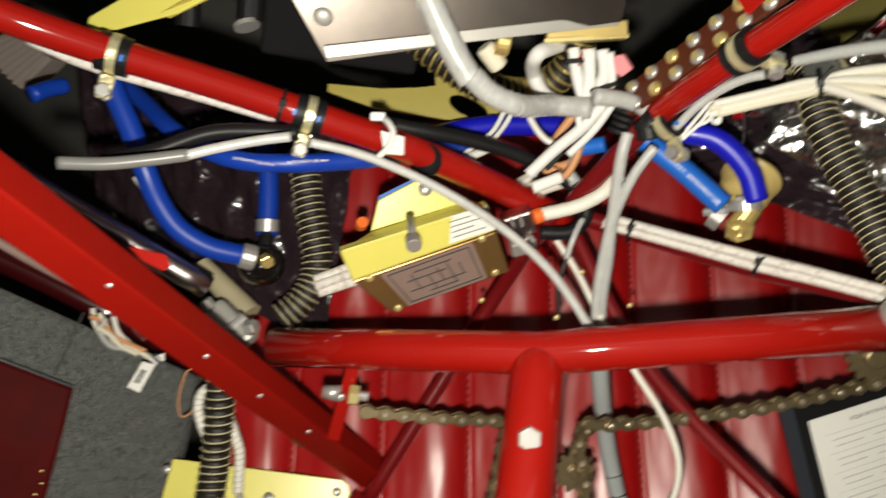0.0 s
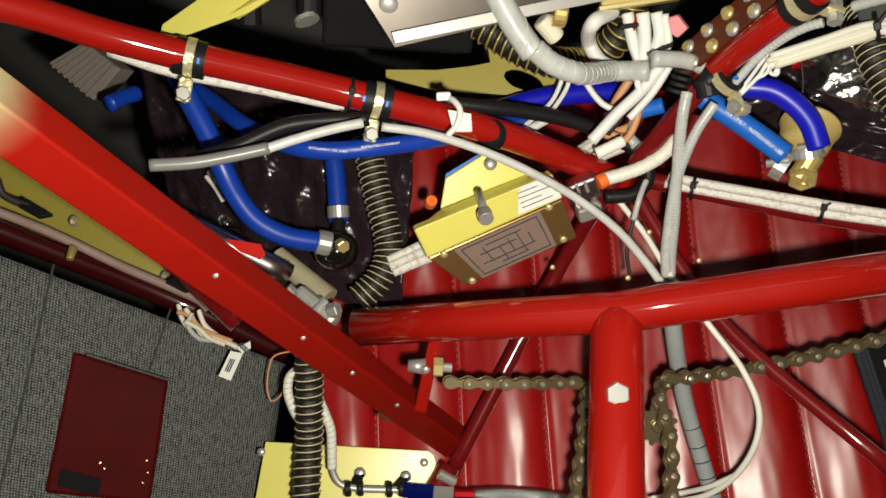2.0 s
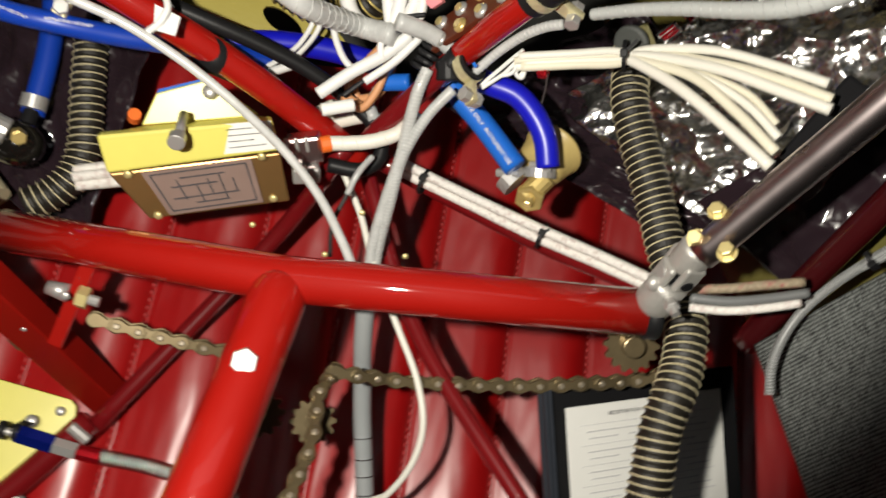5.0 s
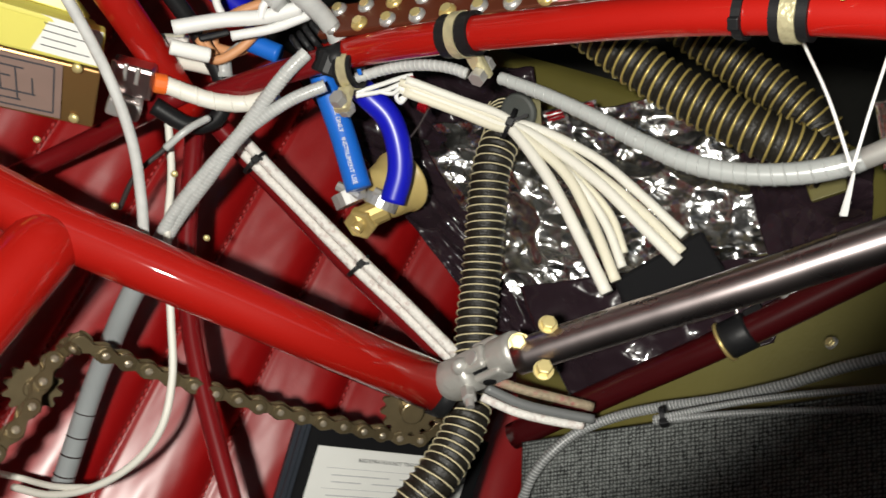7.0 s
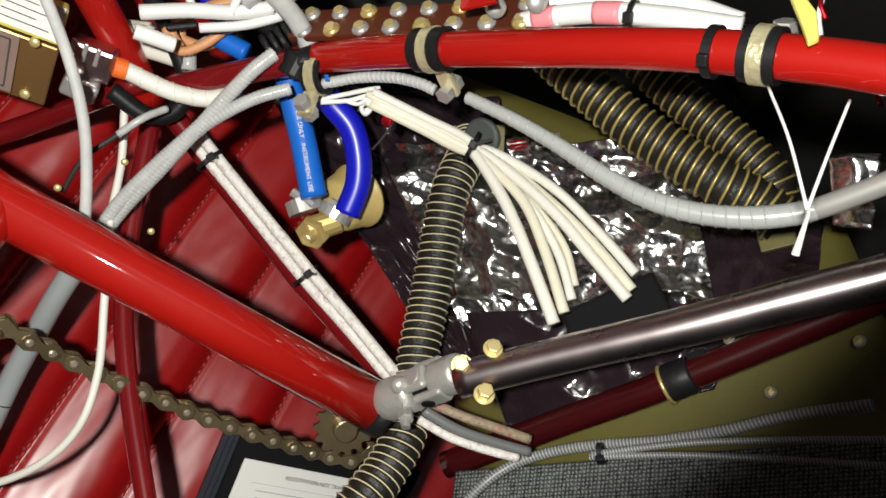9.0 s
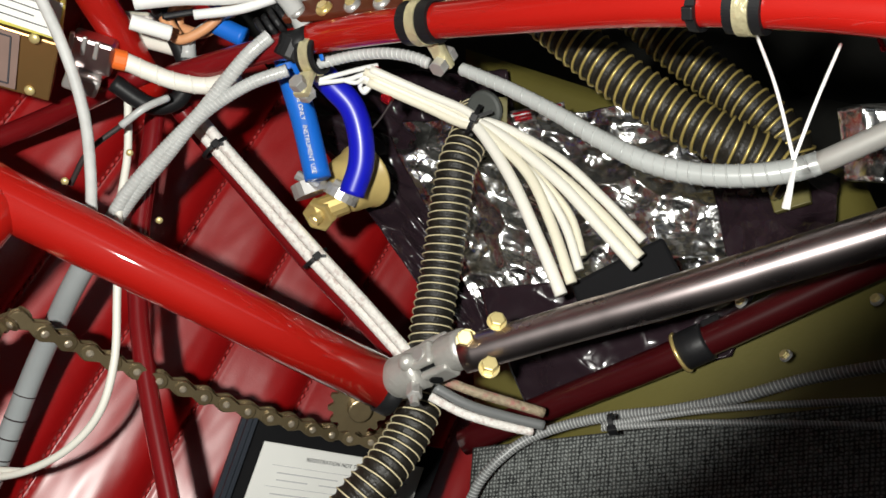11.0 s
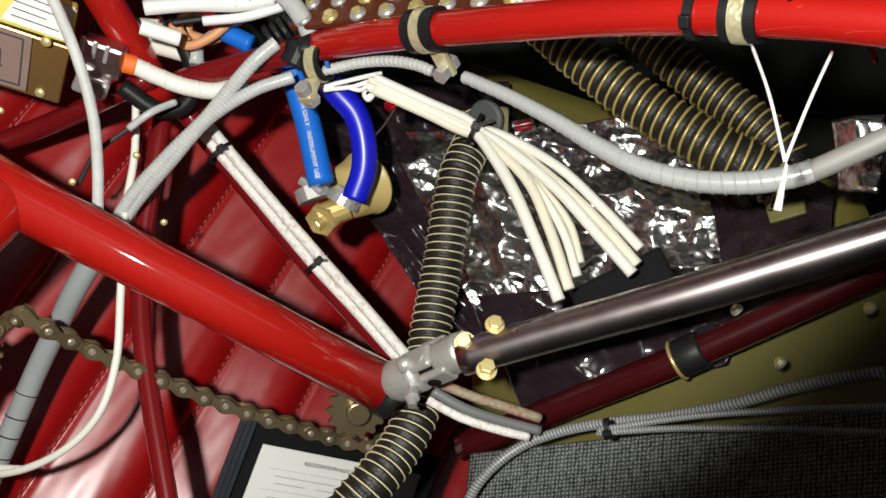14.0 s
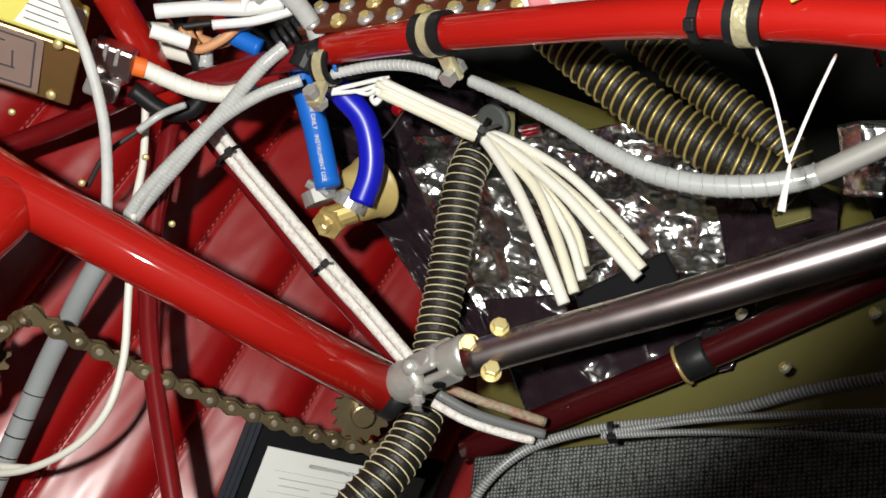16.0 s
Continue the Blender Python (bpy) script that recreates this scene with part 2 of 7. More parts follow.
def duct(name, pts, r, pitch, label, cord=WIRE, wire=0.00042, per=10):
    """A cloth air duct, drawn in between the turns of its cord."""
    line = resample(spline(pts, per), pitch / 6)
    s = np.arange(len(line))
    rad = r - 0.0011 * (0.5 - 0.5 * np.cos(2 * math.pi * (s / 6.0)))
    v, f = sweep(line, rad, 28)
    ob = tagged(link_mesh(name, v, f, DUCT, origin=pts[0]), label, "air duct", "air ducts")
    v, f = helix(line, r + 0.0002, pitch, wire, 5, 24)
    link_mesh("cord", v, f, cord, ob, "pale spiral cord")
    return ob


def wrapped(name, pts, r, label, mat=GREY_WRAP, pitch=0.006, category="cable", wrap=CLEAR_WRAP):
    """A cable in spiral wrap: the ridges of the wrap stand proud."""
    line = spline(pts, 10)
    v, f = sweep(line, r, 14)
    ob = tagged(link_mesh(name, v, f, mat, origin=pts[0]), label, category)
    rr = np.asarray(r, float)
    v, f = helix(line, rr - 0.00005, pitch, min(0.0004, pitch * 0.16), 5, 14)
    link_mesh("spiral_wrap", v, f, wrap, ob, "milky plastic spiral wrap")
    return ob


def box_bm(center, axes, size, bevel=0.0, seg=2):
    """A box with the given axes (three unit vectors) and full sizes, edges rounded."""
    bm = bmesh.new()
    bmesh.ops.create_cube(bm, size=1.0)
    bmesh.ops.scale(bm, vec=size, verts=bm.verts)
    if bevel:
        bmesh.ops.bevel(bm, geom=bm.edges[:], offset=bevel, segments=seg, affect="EDGES", profile=0.5)
    m = Matrix([list(a) for a in axes]).transposed().to_4x4()
    bmesh.ops.transform(bm, matrix=Matrix.Translation(center) @ m, verts=bm.verts)
    return bm


def axes_of(forward, side):
    """Three unit axes: the first along forward, the second near side."""
    a = Vector(forward).normalized()
    c = a.cross(Vector(side)).normalized()
    return a, c.cross(a).normalized(), c


def prism_bm(outline, a, b, n, at, thick, bevel=0.0):
    """A flat plate: an outline in the axes a and b from the place at, of that thickness along n."""
    bm = bmesh.new()
    at, a, b, n = Vector(at), Vector(a), Vector(b), Vector(n)
    face = bm.faces.new([bm.verts.new(at + a * x + b * y) for x, y in outline])
    got = bmesh.ops.extrude_face_region(bm, geom=[face])
    bmesh.ops.translate(bm, vec=n * thick, verts=[g for g in got["geom"] if isinstance(g, bmesh.types.BMVert)])
    bmesh.ops.recalc_face_normals(bm, faces=bm.faces)
    if bevel:
        bmesh.ops.bevel(bm, geom=bm.edges[:], offset=bevel, segments=2, affect="EDGES", profile=0.5)
    return bm


def rod_bm(p, q, r, seg=16, r2=None, bevel=0.0):
    p, q = Vector(p), Vector(q)
    bm = bmesh.new()
    bmesh.ops.create_cone(bm, cap_ends=True, segments=seg, radius1=r, radius2=r if r2 is None else r2, depth=(q - p).length)
    if bevel:
        bmesh.ops.bevel(bm, geom=[e for e in bm.edges if len(e.link_faces) == 2 and any(len(f.verts) == seg for f in e.link_faces)], offset=bevel, segments=2, affect="EDGES", profile=0.5)
    bmesh.ops.transform(bm, matrix=Matrix.Translation((p + q) / 2) @ (q - p).to_track_quat("Z", "Y").to_matrix().to_4x4(), verts=bm.verts)
    return bm


def ball_bm(at, r, squash=1.0, axis=(0, 0, 1)):
    bm = bmesh.new()
    bmesh.ops.create_uvsphere(bm, u_segments=14, v_segments=9, radius=r)
    bmesh.ops.scale(bm, vec=(1, 1, squash), verts=bm.verts)
    bmesh.ops.transform(bm, matrix=Matrix.Translation(at) @ Vector(axis).to_track_quat("Z", "Y").to_matrix().to_4x4(), verts=bm.verts)
    return bm


def lathe(at, axis, profile, seg=28):
    """Points and faces of a turned piece: (distance along the axis, radius) from the place at."""
    n = Vector(axis).normalized()
    line = np.array([Vector(at) + n * (d + 1e-5 * i) for i, (d, _) in enumerate(profile)])
    a, b, c = axes_of(n, (0.3, 0.2, 1))
    v, f = [], []
    for p, (_, r) in zip(line, profile):
        v += [Vector(p) + (b * math.cos(t) + c * math.sin(t)) * r for t in np.arange(seg) * 2 * math.pi / seg]
    for i in range(len(profile) - 1):
        f += [(i * seg + j, i * seg + (j + 1) % seg, (i + 1) * seg + (j + 1) % seg, (i + 1) * seg + j) for j in range(seg)]
    f += [tuple(range(seg))[::-1], tuple((len(profile) - 1) * seg + j for j in range(seg))]
    return v, f


def lerp(a, b, t):
    return tuple(np.array(a, float) * (1 - t) + np.array(b, float) * t)


def toward(a, b):
    return (Vector(b) - Vector(a)).normalized()


def bolt(name, at, n, r, mat, label, parent=None, height=None, washer=True):
    """A hexagon bolt head on a round washer."""
    n = Vector(n).normalized()
    at = Vector(at)
    h = height or r * 0.8
    head = rod_bm(at + n * 0.0008, at + n * (0.0008 + h), r, 6, bevel=r * 0.1)
    ob = part(name, head, mat, parent, label if parent else "")
    if not parent:
        tagged(ob, label, "bolt")
    if washer:
        part("washer", rod_bm(at - n * 0.0004, at + n * 0.0009, r * 1.35, 18), STEEL, ob)
    return ob


def screw(name, at, n, r, mat, parent, label=""):
    """A round-headed screw with a slot cut as a dark inset bar."""
    n = Vector(n).normalized()
    at = Vector(at)
    ob = part(name, ball_bm(at, r, 0.55, n), mat, parent, label, smooth=True)
    return ob


def zip_tie(pts_center, direction, r, label="black plastic cable tie round the cables", mat=BLACK, tail=0.012, tail_dir=(0, -0.3, 1), width=0.0022):
    """A flat strap round a bundle, with its square head and the cut tail."""
    a, b, c = axes_of(direction, (0.3, -1, 0.2))
    ce = Vector(pts_center)
    seg = 24
    v, f = [], []
    for i in range(seg):
        t = 2 * math.pi * i / seg
        d = b * math.cos(t) + c * math.sin(t)
        for s, k in ((-1, 0), (1, 0), (1, 0.0012), (-1, 0.0012)):
            v.append(ce + a * (s * width / 2) + d * (r + k))
    for i in range(seg):
        j = (i + 1) % seg
        for k in range(4):
            f.append((i * 4 + k, i * 4 + (k + 1) % 4, j * 4 + (k + 1) % 4, j * 4 + k))
    ob = tagged(link_mesh("cable_tie", v, f, mat, smooth=False), label, "cable tie", "cable ties")
    h = ce + b * (r + 0.0015)
    part("tie_head", box_bm(h, (a, b, c), (0.004, 0.003, 0.0045), 0.0005), mat, ob)
    if tail:
        part("tie_tail", box_bm(h + Vector(tail_dir).normalized() * tail / 2, axes_of(tail_dir, a), (tail, width * 0.8, 0.0009)), mat, ob)
    return ob


BAND = material("crinkled_gold_band", (0.82, 0.72, 0.44), 0.32, metal=0.6, vary=0.3, scale=200, bump=1.0, bump_scale=260)


def adel_clamp(at, direction, r, foot, label, band=BAND, wide=0.0088):
    """A cushioned loop clamp: black rubber ring, metal band, blue edge marks, and a crimped foot with its bolt."""
    a, b, c = axes_of(direction, foot)
    ce = Vector(at)
    ob = base("loop_clamp", ce, label, "clamp", "clamps on the tubes")
    ring = [ce + (b * math.cos(t) + c * math.sin(t)) * (r + 0.0018) for t in np.linspace(0, 2 * math.pi, 25)]

    def band_part(name, half, inner, outer, mat, lab=""):
        v, f = [], []
        n = 56
        for i in range(n):
            t = 2 * math.pi * i / n
            d = b * math.cos(t) + c * math.sin(t)
            for s, k in ((-1, inner), (1, inner), (1, outer), (-1, outer)):
                v.append(ce + a * (s * half) + d * k)
        for i in range(n):
            j = (i + 1) % n
            for k in range(4):
                f.append((i * 4 + k, i * 4 + (k + 1) % 4, j * 4 + (k + 1) % 4, j * 4 + k))
        return link_mesh(name, v, f, mat, ob, lab, smooth=False)

    band_part("rubber_cushion", wide, r, r + 0.0018, BLACK, "black rubber cushion")
    band_part("metal_band", 0.0026, r + 0.0012, r + 0.0024, band, "crinkled gold metal band")
    for s in (-1, 1):
        part("edge_mark", box_bm(ce + a * ((wide - 0.0016) * s) - Vector((0, 1, 0)) * (r + 0.0012), (a, Vector((0, 1, 0)), a.cross(Vector((0, 1, 0)))), (0.0022, 0.0016, 0.004), 0.0004), SKY, ob, "blue mark")
    ft = ce + b * (r + 0.010)
    foot_ob = part("foot", box_bm(ft, (a, b, c), (0.008, 0.014, 0.004), 0.001), band, ob, "crimped gold foot")
    part("bolt_head", rod_bm(ft + b * 0.003 - c * 0.002, ft + b * 0.003 - c * 0.007, 0.0042, 6, bevel=0.0004), STEEL, foot_ob, "bright steel bolt")
    part("nut", rod_bm(ft + b * 0.003 + c * 0.002, ft + b * 0.003 + c * 0.006, 0.0045, 6, bevel=0.0004), STEEL, foot_ob)
    return ob


# ---- setting: padded bulkhead, side walls, and an added shell for floor, roof and rear ----
SEAM, SEAM0, LEAN_X = 0.0680, 0.0310, 0.0
OUTB = Vector((0, -1, 0.55)).normalized()


def on_bulkhead(x, z, out=0.0):
    """A place on the padded bulkhead: it leans back steeply low down and less so higher up."""
    low = z < 0.42
    k = 0.6 if low else 0.42
    y = 0.472 + 0.6 * (z - 0.33) if low else 0.526 + 0.42 * (z - 0.42)
    return Vector((x - LEAN_X * (z - 0.33), y, z)) + Vector((0, -1, k)).normalized() * out


def bulkhead():
    """Red vinyl padded in upright rolls between stitched seams."""
    x0, x1, z0, z1 = -0.172, 0.56, 0.06, 0.57
    nx, nz = 430, 60
    v, uv = [], []
    for i in range(nx + 1):
        x = x0 + (x1 - x0) * i / nx
        s = ((x - SEAM0) / SEAM) % 1.0
        puff = 0.0115 * (1 - abs(2 * s ** 1.6 - 1) ** 2.1) - 0.0025 * math.exp(-(min(s, 1 - s) / 0.035) ** 2)
        for j in range(nz + 1):
            z = z0 + (z1 - z0) * j / nz
            w = 0.0014 * noise.noise(Vector((x * 30, z * 22, 0))) + 0.0006 * noise.noise(Vector((x * 110, z * 60, 4)))
            v.append(on_bulkhead(x, z, puff + w))
            uv.append((x, z))
    f = [(i * (nz + 1) + j, (i + 1) * (nz + 1) + j, (i + 1) * (nz + 1) + j + 1, i * (nz + 1) + j + 1) for i in range(nx) for j in range(nz)]
    n = len(v)
    v += [on_bulkhead(x, z0 + (z1 - z0) * j / nz, -0.02) for x in (x0, x1) for j in range(nz + 1)]
    f += [(n + j, n + j + 1, n + nz + 2 + j, n + nz + 1 + j) for j in range(nz)]
    ob = link_mesh("wall_front", v, f, LEATHER, uv=uv + [(0, 0)] * (2 * nz + 2))
    tagged(ob, "dark red vinyl bulkhead padded in upright rolls with stitched seams", "wall", kind="structure")
    sv, sf = [], []
    for k in range(-5, 9):
        x = SEAM0 + k * SEAM
        if not x0 < x < x1:
            continue
        for q in range(int((z1 - z0) / 0.0050)):
            z = z0 + q * 0.0050
            a, b = sweep(np.array([on_bulkhead(x - 0.0012, z, 0.001), on_bulkhead(x - 0.0012, z + 0.0016, 0.0016), on_bulkhead(x - 0.0012, z + 0.0032, 0.001)]), [0.0008, 0.0013, 0.0008], 5)
            sf += [tuple(i + len(sv) for i in g) for g in b]
            sv += list(a)
    tagged(link_mesh("stitching", sv, sf, THREAD, ob, "pale red thread along the seams"), kind="stuff")
    return ob


bulkhead()


def wall_sheet(name, p, u, w, size_u, size_w, mat, label, thick=0.004, rough=0.0):
    """A wall sheet from its corner p along u and w, with thickness."""
    u, w = Vector(u).normalized(), Vector(w).normalized()
    n = u.cross(w)
    nu, nw = 24, 24
    v, uv = [], []
    for side in (0, 1):
        for i in range(nu + 1):
            for j in range(nw + 1):
                a, b = size_u * i / nu, size_w * j / nw
                v.append(Vector(p) + u * a + w * b + n * (rough * noise.noise(Vector((a * 9, b * 9, 3))) - thick * side))
                uv.append((a, b))
    k = (nu + 1) * (nw + 1)
    f = [(i * (nw + 1) + j, (i + 1) * (nw + 1) + j, (i + 1) * (nw + 1) + j + 1, i * (nw + 1) + j + 1) for i in range(nu) for j in range(nw)]
    f += [tuple(q + k for q in g[::-1]) for g in f]
    ob = link_mesh(name, v, f, mat, uv=uv)
    return tagged(ob, label, "wall", kind="structure")


def rounded(w, h, r, n=5):
    out = []
    for cx, cy, a0 in ((w - r, r, -90), (w - r, h - r, 0), (r, h - r, 90), (r, r, 180)):
        out += [(cx + r * math.cos(radians(a0 + 90 * i / n)), cy + r * math.sin(radians(a0 + 90 * i / n))) for i in range(n + 1)]
    return out


# added shell outside everything, near-black for unlit depth, open above the rear
SHELL = material("dark_shell", (0.05, 0.05, 0.045), 0.6)
wall_sheet("floor", (-0.8, -0.9, 0.02), (1, 0, 0), (0, 1, 0), 1.6, 1.9, SHELL, "added dark floor sheet, out of view")
wall_sheet("ceiling", (-0.8, -0.25, 1.0), (0, 1, 0), (1, 0, 0), 1.25, 1.6, SHELL, "added dark sheet overhead, stopping short of the rear")
wall_sheet("wall_rear", (0.8, -0.9, 0.02), (-1, 0, 0), (0, 0, 1), 1.6, 1.23, SHELL, "added dark sheet closing the rear, out of view")
wall_sheet("wall_backdrop", (-0.8, 0.95, 0.02), (1, 0, 0), (0, 0, 1), 1.6, 1.23, SHELL, "added dark sheet filling the depth behind the instruments")
wall_sheet("wall_left", (-0.8, -0.9, 0.02), (0, 1, 0), (0, 0, 1), 1.9, 1.23, SHELL, "added dark sheet beyond the left side")
wall_sheet("wall_right", (0.8, 1.0, 0.02), (0, -1, 0), (0, 0, 1), 1.9, 1.23, SHELL, "added dark sheet beyond the right side")

# left side: grey cloth panel below, green-yellow skin above
WLN = Vector((0.92, -0.39, 0)).normalized()

def slab(corners, thick, bevel=0.0, away=(0, 1, 0)):
    """A plate over the given corners, of that thickness on the side away from the viewer."""
    p = [Vector(c) for c in corners]
    mid = sum(p, Vector()) / len(p)
    n = Vector()
    for i, q in enumerate(p):
        n += (q - mid).cross(p[(i + 1) % len(p)] - mid)
    n.normalize()
    if n.dot(Vector(away)) < 0:
        n.negate()
    a = (p[1] - p[0]).normalized()
    b = n.cross(a).normalized()
    return prism_bm([((q - mid).dot(a), (q - mid).dot(b)) for q in p], a, b, n, mid, thick, bevel)


def patch(name, corners, nu, nv, mat, parent=None, label="", amp=0.0, freq=20.0, thick=0.0015, sharp=False, seed=0, away=(0, 1, 0), bow=0.0):
    """A sheet over four corners, crumpled or bowed, with thickness."""
    c = [Vector(q) for q in corners]
    n = (c[1] - c[0]).cross(c[3] - c[0]).normalized()
    if n.dot(Vector(away)) > 0:
        n.negate()
    v, uv = [], []
    w, h = (c[1] - c[0]).length, (c[3] - c[0]).length
    for side in (0, 1):
        for i in range(nu + 1):
            for j in range(nv + 1):
                s, t = i / nu, j / nv
                p = (c[0] * (1 - s) + c[1] * s) * (1 - t) + (c[3] * (1 - s) + c[2] * s) * t
                q = Vector((s * w * freq, t * h * freq, seed))
                if sharp:
                    d = noise.voronoi(q)[0]
                    k = d[0] * 1.6 - 0.5 + 0.5 * (noise.voronoi(q * 2.3)[0][0] - 0.4)
                else:
                    k = noise.noise(q)
                v.append(p + n * (amp * k + bow * 4 * s * (1 - s) - side * thick))
                uv.append((s * w, t * h))
    m = (nu + 1) * (nv + 1)
    f = [(i * (nv + 1) + j, i * (nv + 1) + j + 1, (i + 1) * (nv + 1) + j + 1, (i + 1) * (nv + 1) + j) for i in range(nu) for j in range(nv)]
    f += [tuple(x + m for x in g[::-1]) for g in f]
    edge = [i * (nv + 1) for i in range(nu + 1)] + [nu * (nv + 1) + j for j in range(1, nv + 1)] + [i * (nv + 1) + nv for i in range(nu - 1, -1, -1)] + [j for j in range(nv - 1, 0, -1)]
    f += [(edge[i], edge[(i + 1) % len(edge)], edge[(i + 1) % len(edge)] + m, edge[i] + m) for i in range(len(edge))]
    return link_mesh(name, v, f, mat, parent, label if parent else "", smooth=True, uv=uv)


def sheet_material(name, color, rough, metal, coat=0.0, crease=45, grid=0.0):
    """Crinkled film: sharp creases at two sizes."""
    m = material(name, color, rough, metal, vary=0.15, coat=coat)
    nt = m.node_tree
    b = nt.nodes["Principled BSDF"]
    co = nt.nodes.new("ShaderNodeTexCoord")
    vo = nt.nodes.new("ShaderNodeTexVoronoi")
    vo.feature = "DISTANCE_TO_EDGE"
    vo.inputs["Scale"].default_value = crease
    ns = nt.nodes.new("ShaderNodeTexNoise")
    ns.inputs["Scale"].default_value, ns.inputs["Detail"].default_value = 35, 2
    nt.links.new(co.outputs["Object"], ns.inputs["Vector"])
    mx = nt.nodes.new("ShaderNodeMix")
    mx.data_type = "VECTOR"
    mx.inputs["Factor"].default_value = 0.06
    nt.links.new(co.outputs["Object"], mx.inputs["A"])
    nt.links.new(ns.outputs["Color"], mx.inputs["B"])
    nt.links.new(mx.outputs["Result"], vo.inputs["Vector"])
    bp = nt.nodes.new("ShaderNodeBump")
    bp.inputs["Strength"].default_value, bp.inputs["Distance"].default_value = 0.35, 0.004
    nt.links.new(vo.outputs["Distance"], bp.inputs["Height"])
    b2 = nt.nodes.new("ShaderNodeBump")
    b2.inputs["Strength"].default_value, b2.inputs["Distance"].default_value = 0.35, 0.004
    nt.links.new(ns.outputs["Fac"], b2.inputs["Height"])
    nt.links.new(bp.outputs["Normal"], b2.inputs["Normal"])
    last = b2
    for axis in ("X", "Y") if grid else ():
        w = nt.nodes.new("ShaderNodeTexWave")
        w.bands_direction = axis
        w.inputs["Scale"].default_value, w.inputs["Distortion"].default_value = grid, 0.6
        nt.links.new(co.outputs["UV"], w.inputs["Vector"])
        pw = nt.nodes.new("ShaderNodeMath")
        pw.operation = "POWER"
        pw.inputs[1].default_value = 30
        nt.links.new(w.outputs["Fac"], pw.inputs[0])
        b3 = nt.nodes.new("ShaderNodeBump")
        b3.inputs["Strength"].default_value, b3.inputs["Distance"].default_value = 0.10, 0.001
        nt.links.new(pw.outputs[0], b3.inputs["Height"])
        nt.links.new(last.outputs["Normal"], b3.inputs["Normal"])
        last = b3
    nt.links.new(last.outputs["Normal"], b.inputs["Normal"])
    return m


FOIL = sheet_material("silver_foil", (0.92, 0.92, 0.91), 0.20, 1.0, crease=70, grid=50)
# opaque film; the darkness seen through clear plastic is put into its colour
DARK_FILM = sheet_material("film_with_dark_behind", (0.020, 0.012, 0.016), 0.2, 0.0, 0.8, crease=34)
BRAID = material("steel_braid", (0.62, 0.60, 0.57), 0.22, metal=1.0, vary=0.4, scale=900, bump=0.9, bump_scale=1500)
WHITE_BRAID = material("white_braid", (0.80, 0.77, 0.72), 0.6, vary=0.25, scale=500, bump=0.8, bump_scale=900, stain=(0.30, 0.12, 0.10), stain_amount=0.6, stain_scale=260)
CLIP_BLUE = material("anodised_blue", (0.01, 0.03, 0.42), 0.22, metal=0.8)
CLIP_RED = material("anodised_red", (0.55, 0.01, 0.02), 0.25, metal=0.8)


def writing(text, at, right, up, size, mat, parent, lift=0.0004):
    """Flat lettering laid on a surface, in the built-in font."""
    cu = bpy.data.curves.new("lettering", "FONT")
    cu.body, cu.size, cu.extrude = text, size, 0.0
    cu.align_x, cu.align_y = "CENTER", "CENTER"
    tmp = bpy.data.objects.new("lettering", cu)
    scene.collection.objects.link(tmp)
    bpy.context.view_layer.update()
    me = bpy.data.meshes.new_from_object(tmp.evaluated_get(bpy.context.evaluated_depsgraph_get()))
    bpy.data.objects.remove(tmp)
    r, u = Vector(right).normalized(), Vector(up)
    n = r.cross(u).normalized()
    u = n.cross(r)
    pts = [Vector(at) + r * q.co.x + u * q.co.y + n * lift for q in me.vertices]
    faces = [tuple(p.vertices) for p in me.polygons]
    bpy.data.meshes.remove(me)
    return link_mesh("lettering", pts, faces, mat, parent, smooth=False)


# ---- control column: an upright tube with a cross tube ----
LEFT_END, MID, RIGHT_END = (-0.1080, 0.4025, 0.4332), (0.0568, 0.3412, 0.4553), (0.2504, 0.3115, 0.4857)
column = base("control_column", MID, "glossy red T-shaped steel control column with a steel bolt", "control column")
v, f = sweep(np.array([LEFT_END, lerp(LEFT_END, MID, 0.5), MID, lerp(MID, RIGHT_END, 0.5), RIGHT_END]), 0.0130, 32)
link_mesh("cross_tube", v, f, RED, column)
foot_c = (0.0264, 0.2124, 0.2920)
v, f = sweep(np.array([MID, lerp(MID, foot_c, 0.02), lerp(MID, foot_c, 0.045), lerp(MID, foot_c, 0.08), lerp(MID, foot_c, 0.5), foot_c]), [0.0122, 0.0140, 0.0153, 0.0158, 0.0158, 0.0160], 32)
link_mesh("upright_tube", v, f, RED, column)
bolt("bolt", (0.0466, 0.2996, 0.4215), (0.0, -1, 0.25), 0.0070, STEEL, "bright hexagon bolt", column, washer=False)
v, f = sweep(np.array([lerp(RIGHT_END, MID, 0.02), lerp(RIGHT_END, MID, -0.012), lerp(RIGHT_END, MID, -0.02)]), [0.0141, 0.0141, 0.0136], 28)
link_mesh("end_collar", v, f, BLACK, column, "black bearing collar")
# short red strap and its spindle at the left end
sa, sb = (-0.0538, 0.3827, 0.4326), (-0.0679, 0.3908, 0.3736)
part("strap", box_bm(lerp(sa, sb, 0.5), axes_of(toward(sa, sb), (1, 0, 0.1)), ((Vector(sa) - Vector(sb)).length, 0.0085, 0.003), 0.0008), RED, column, "flat red strap")
part("spindle", rod_bm((-0.0740, 0.3810, 0.4116), (-0.0623, 0.3809, 0.4104), 0.00406, 16, r2=0.00559), STEEL, column, "turned steel spindle", smooth=True)
part("spindle_nut", rod_bm((-0.0572, 0.3808, 0.4099), (-0.0506, 0.3808, 0.4092), 0.00684, 6, bevel=0.0006), CADMIUM, column, "gold nut")
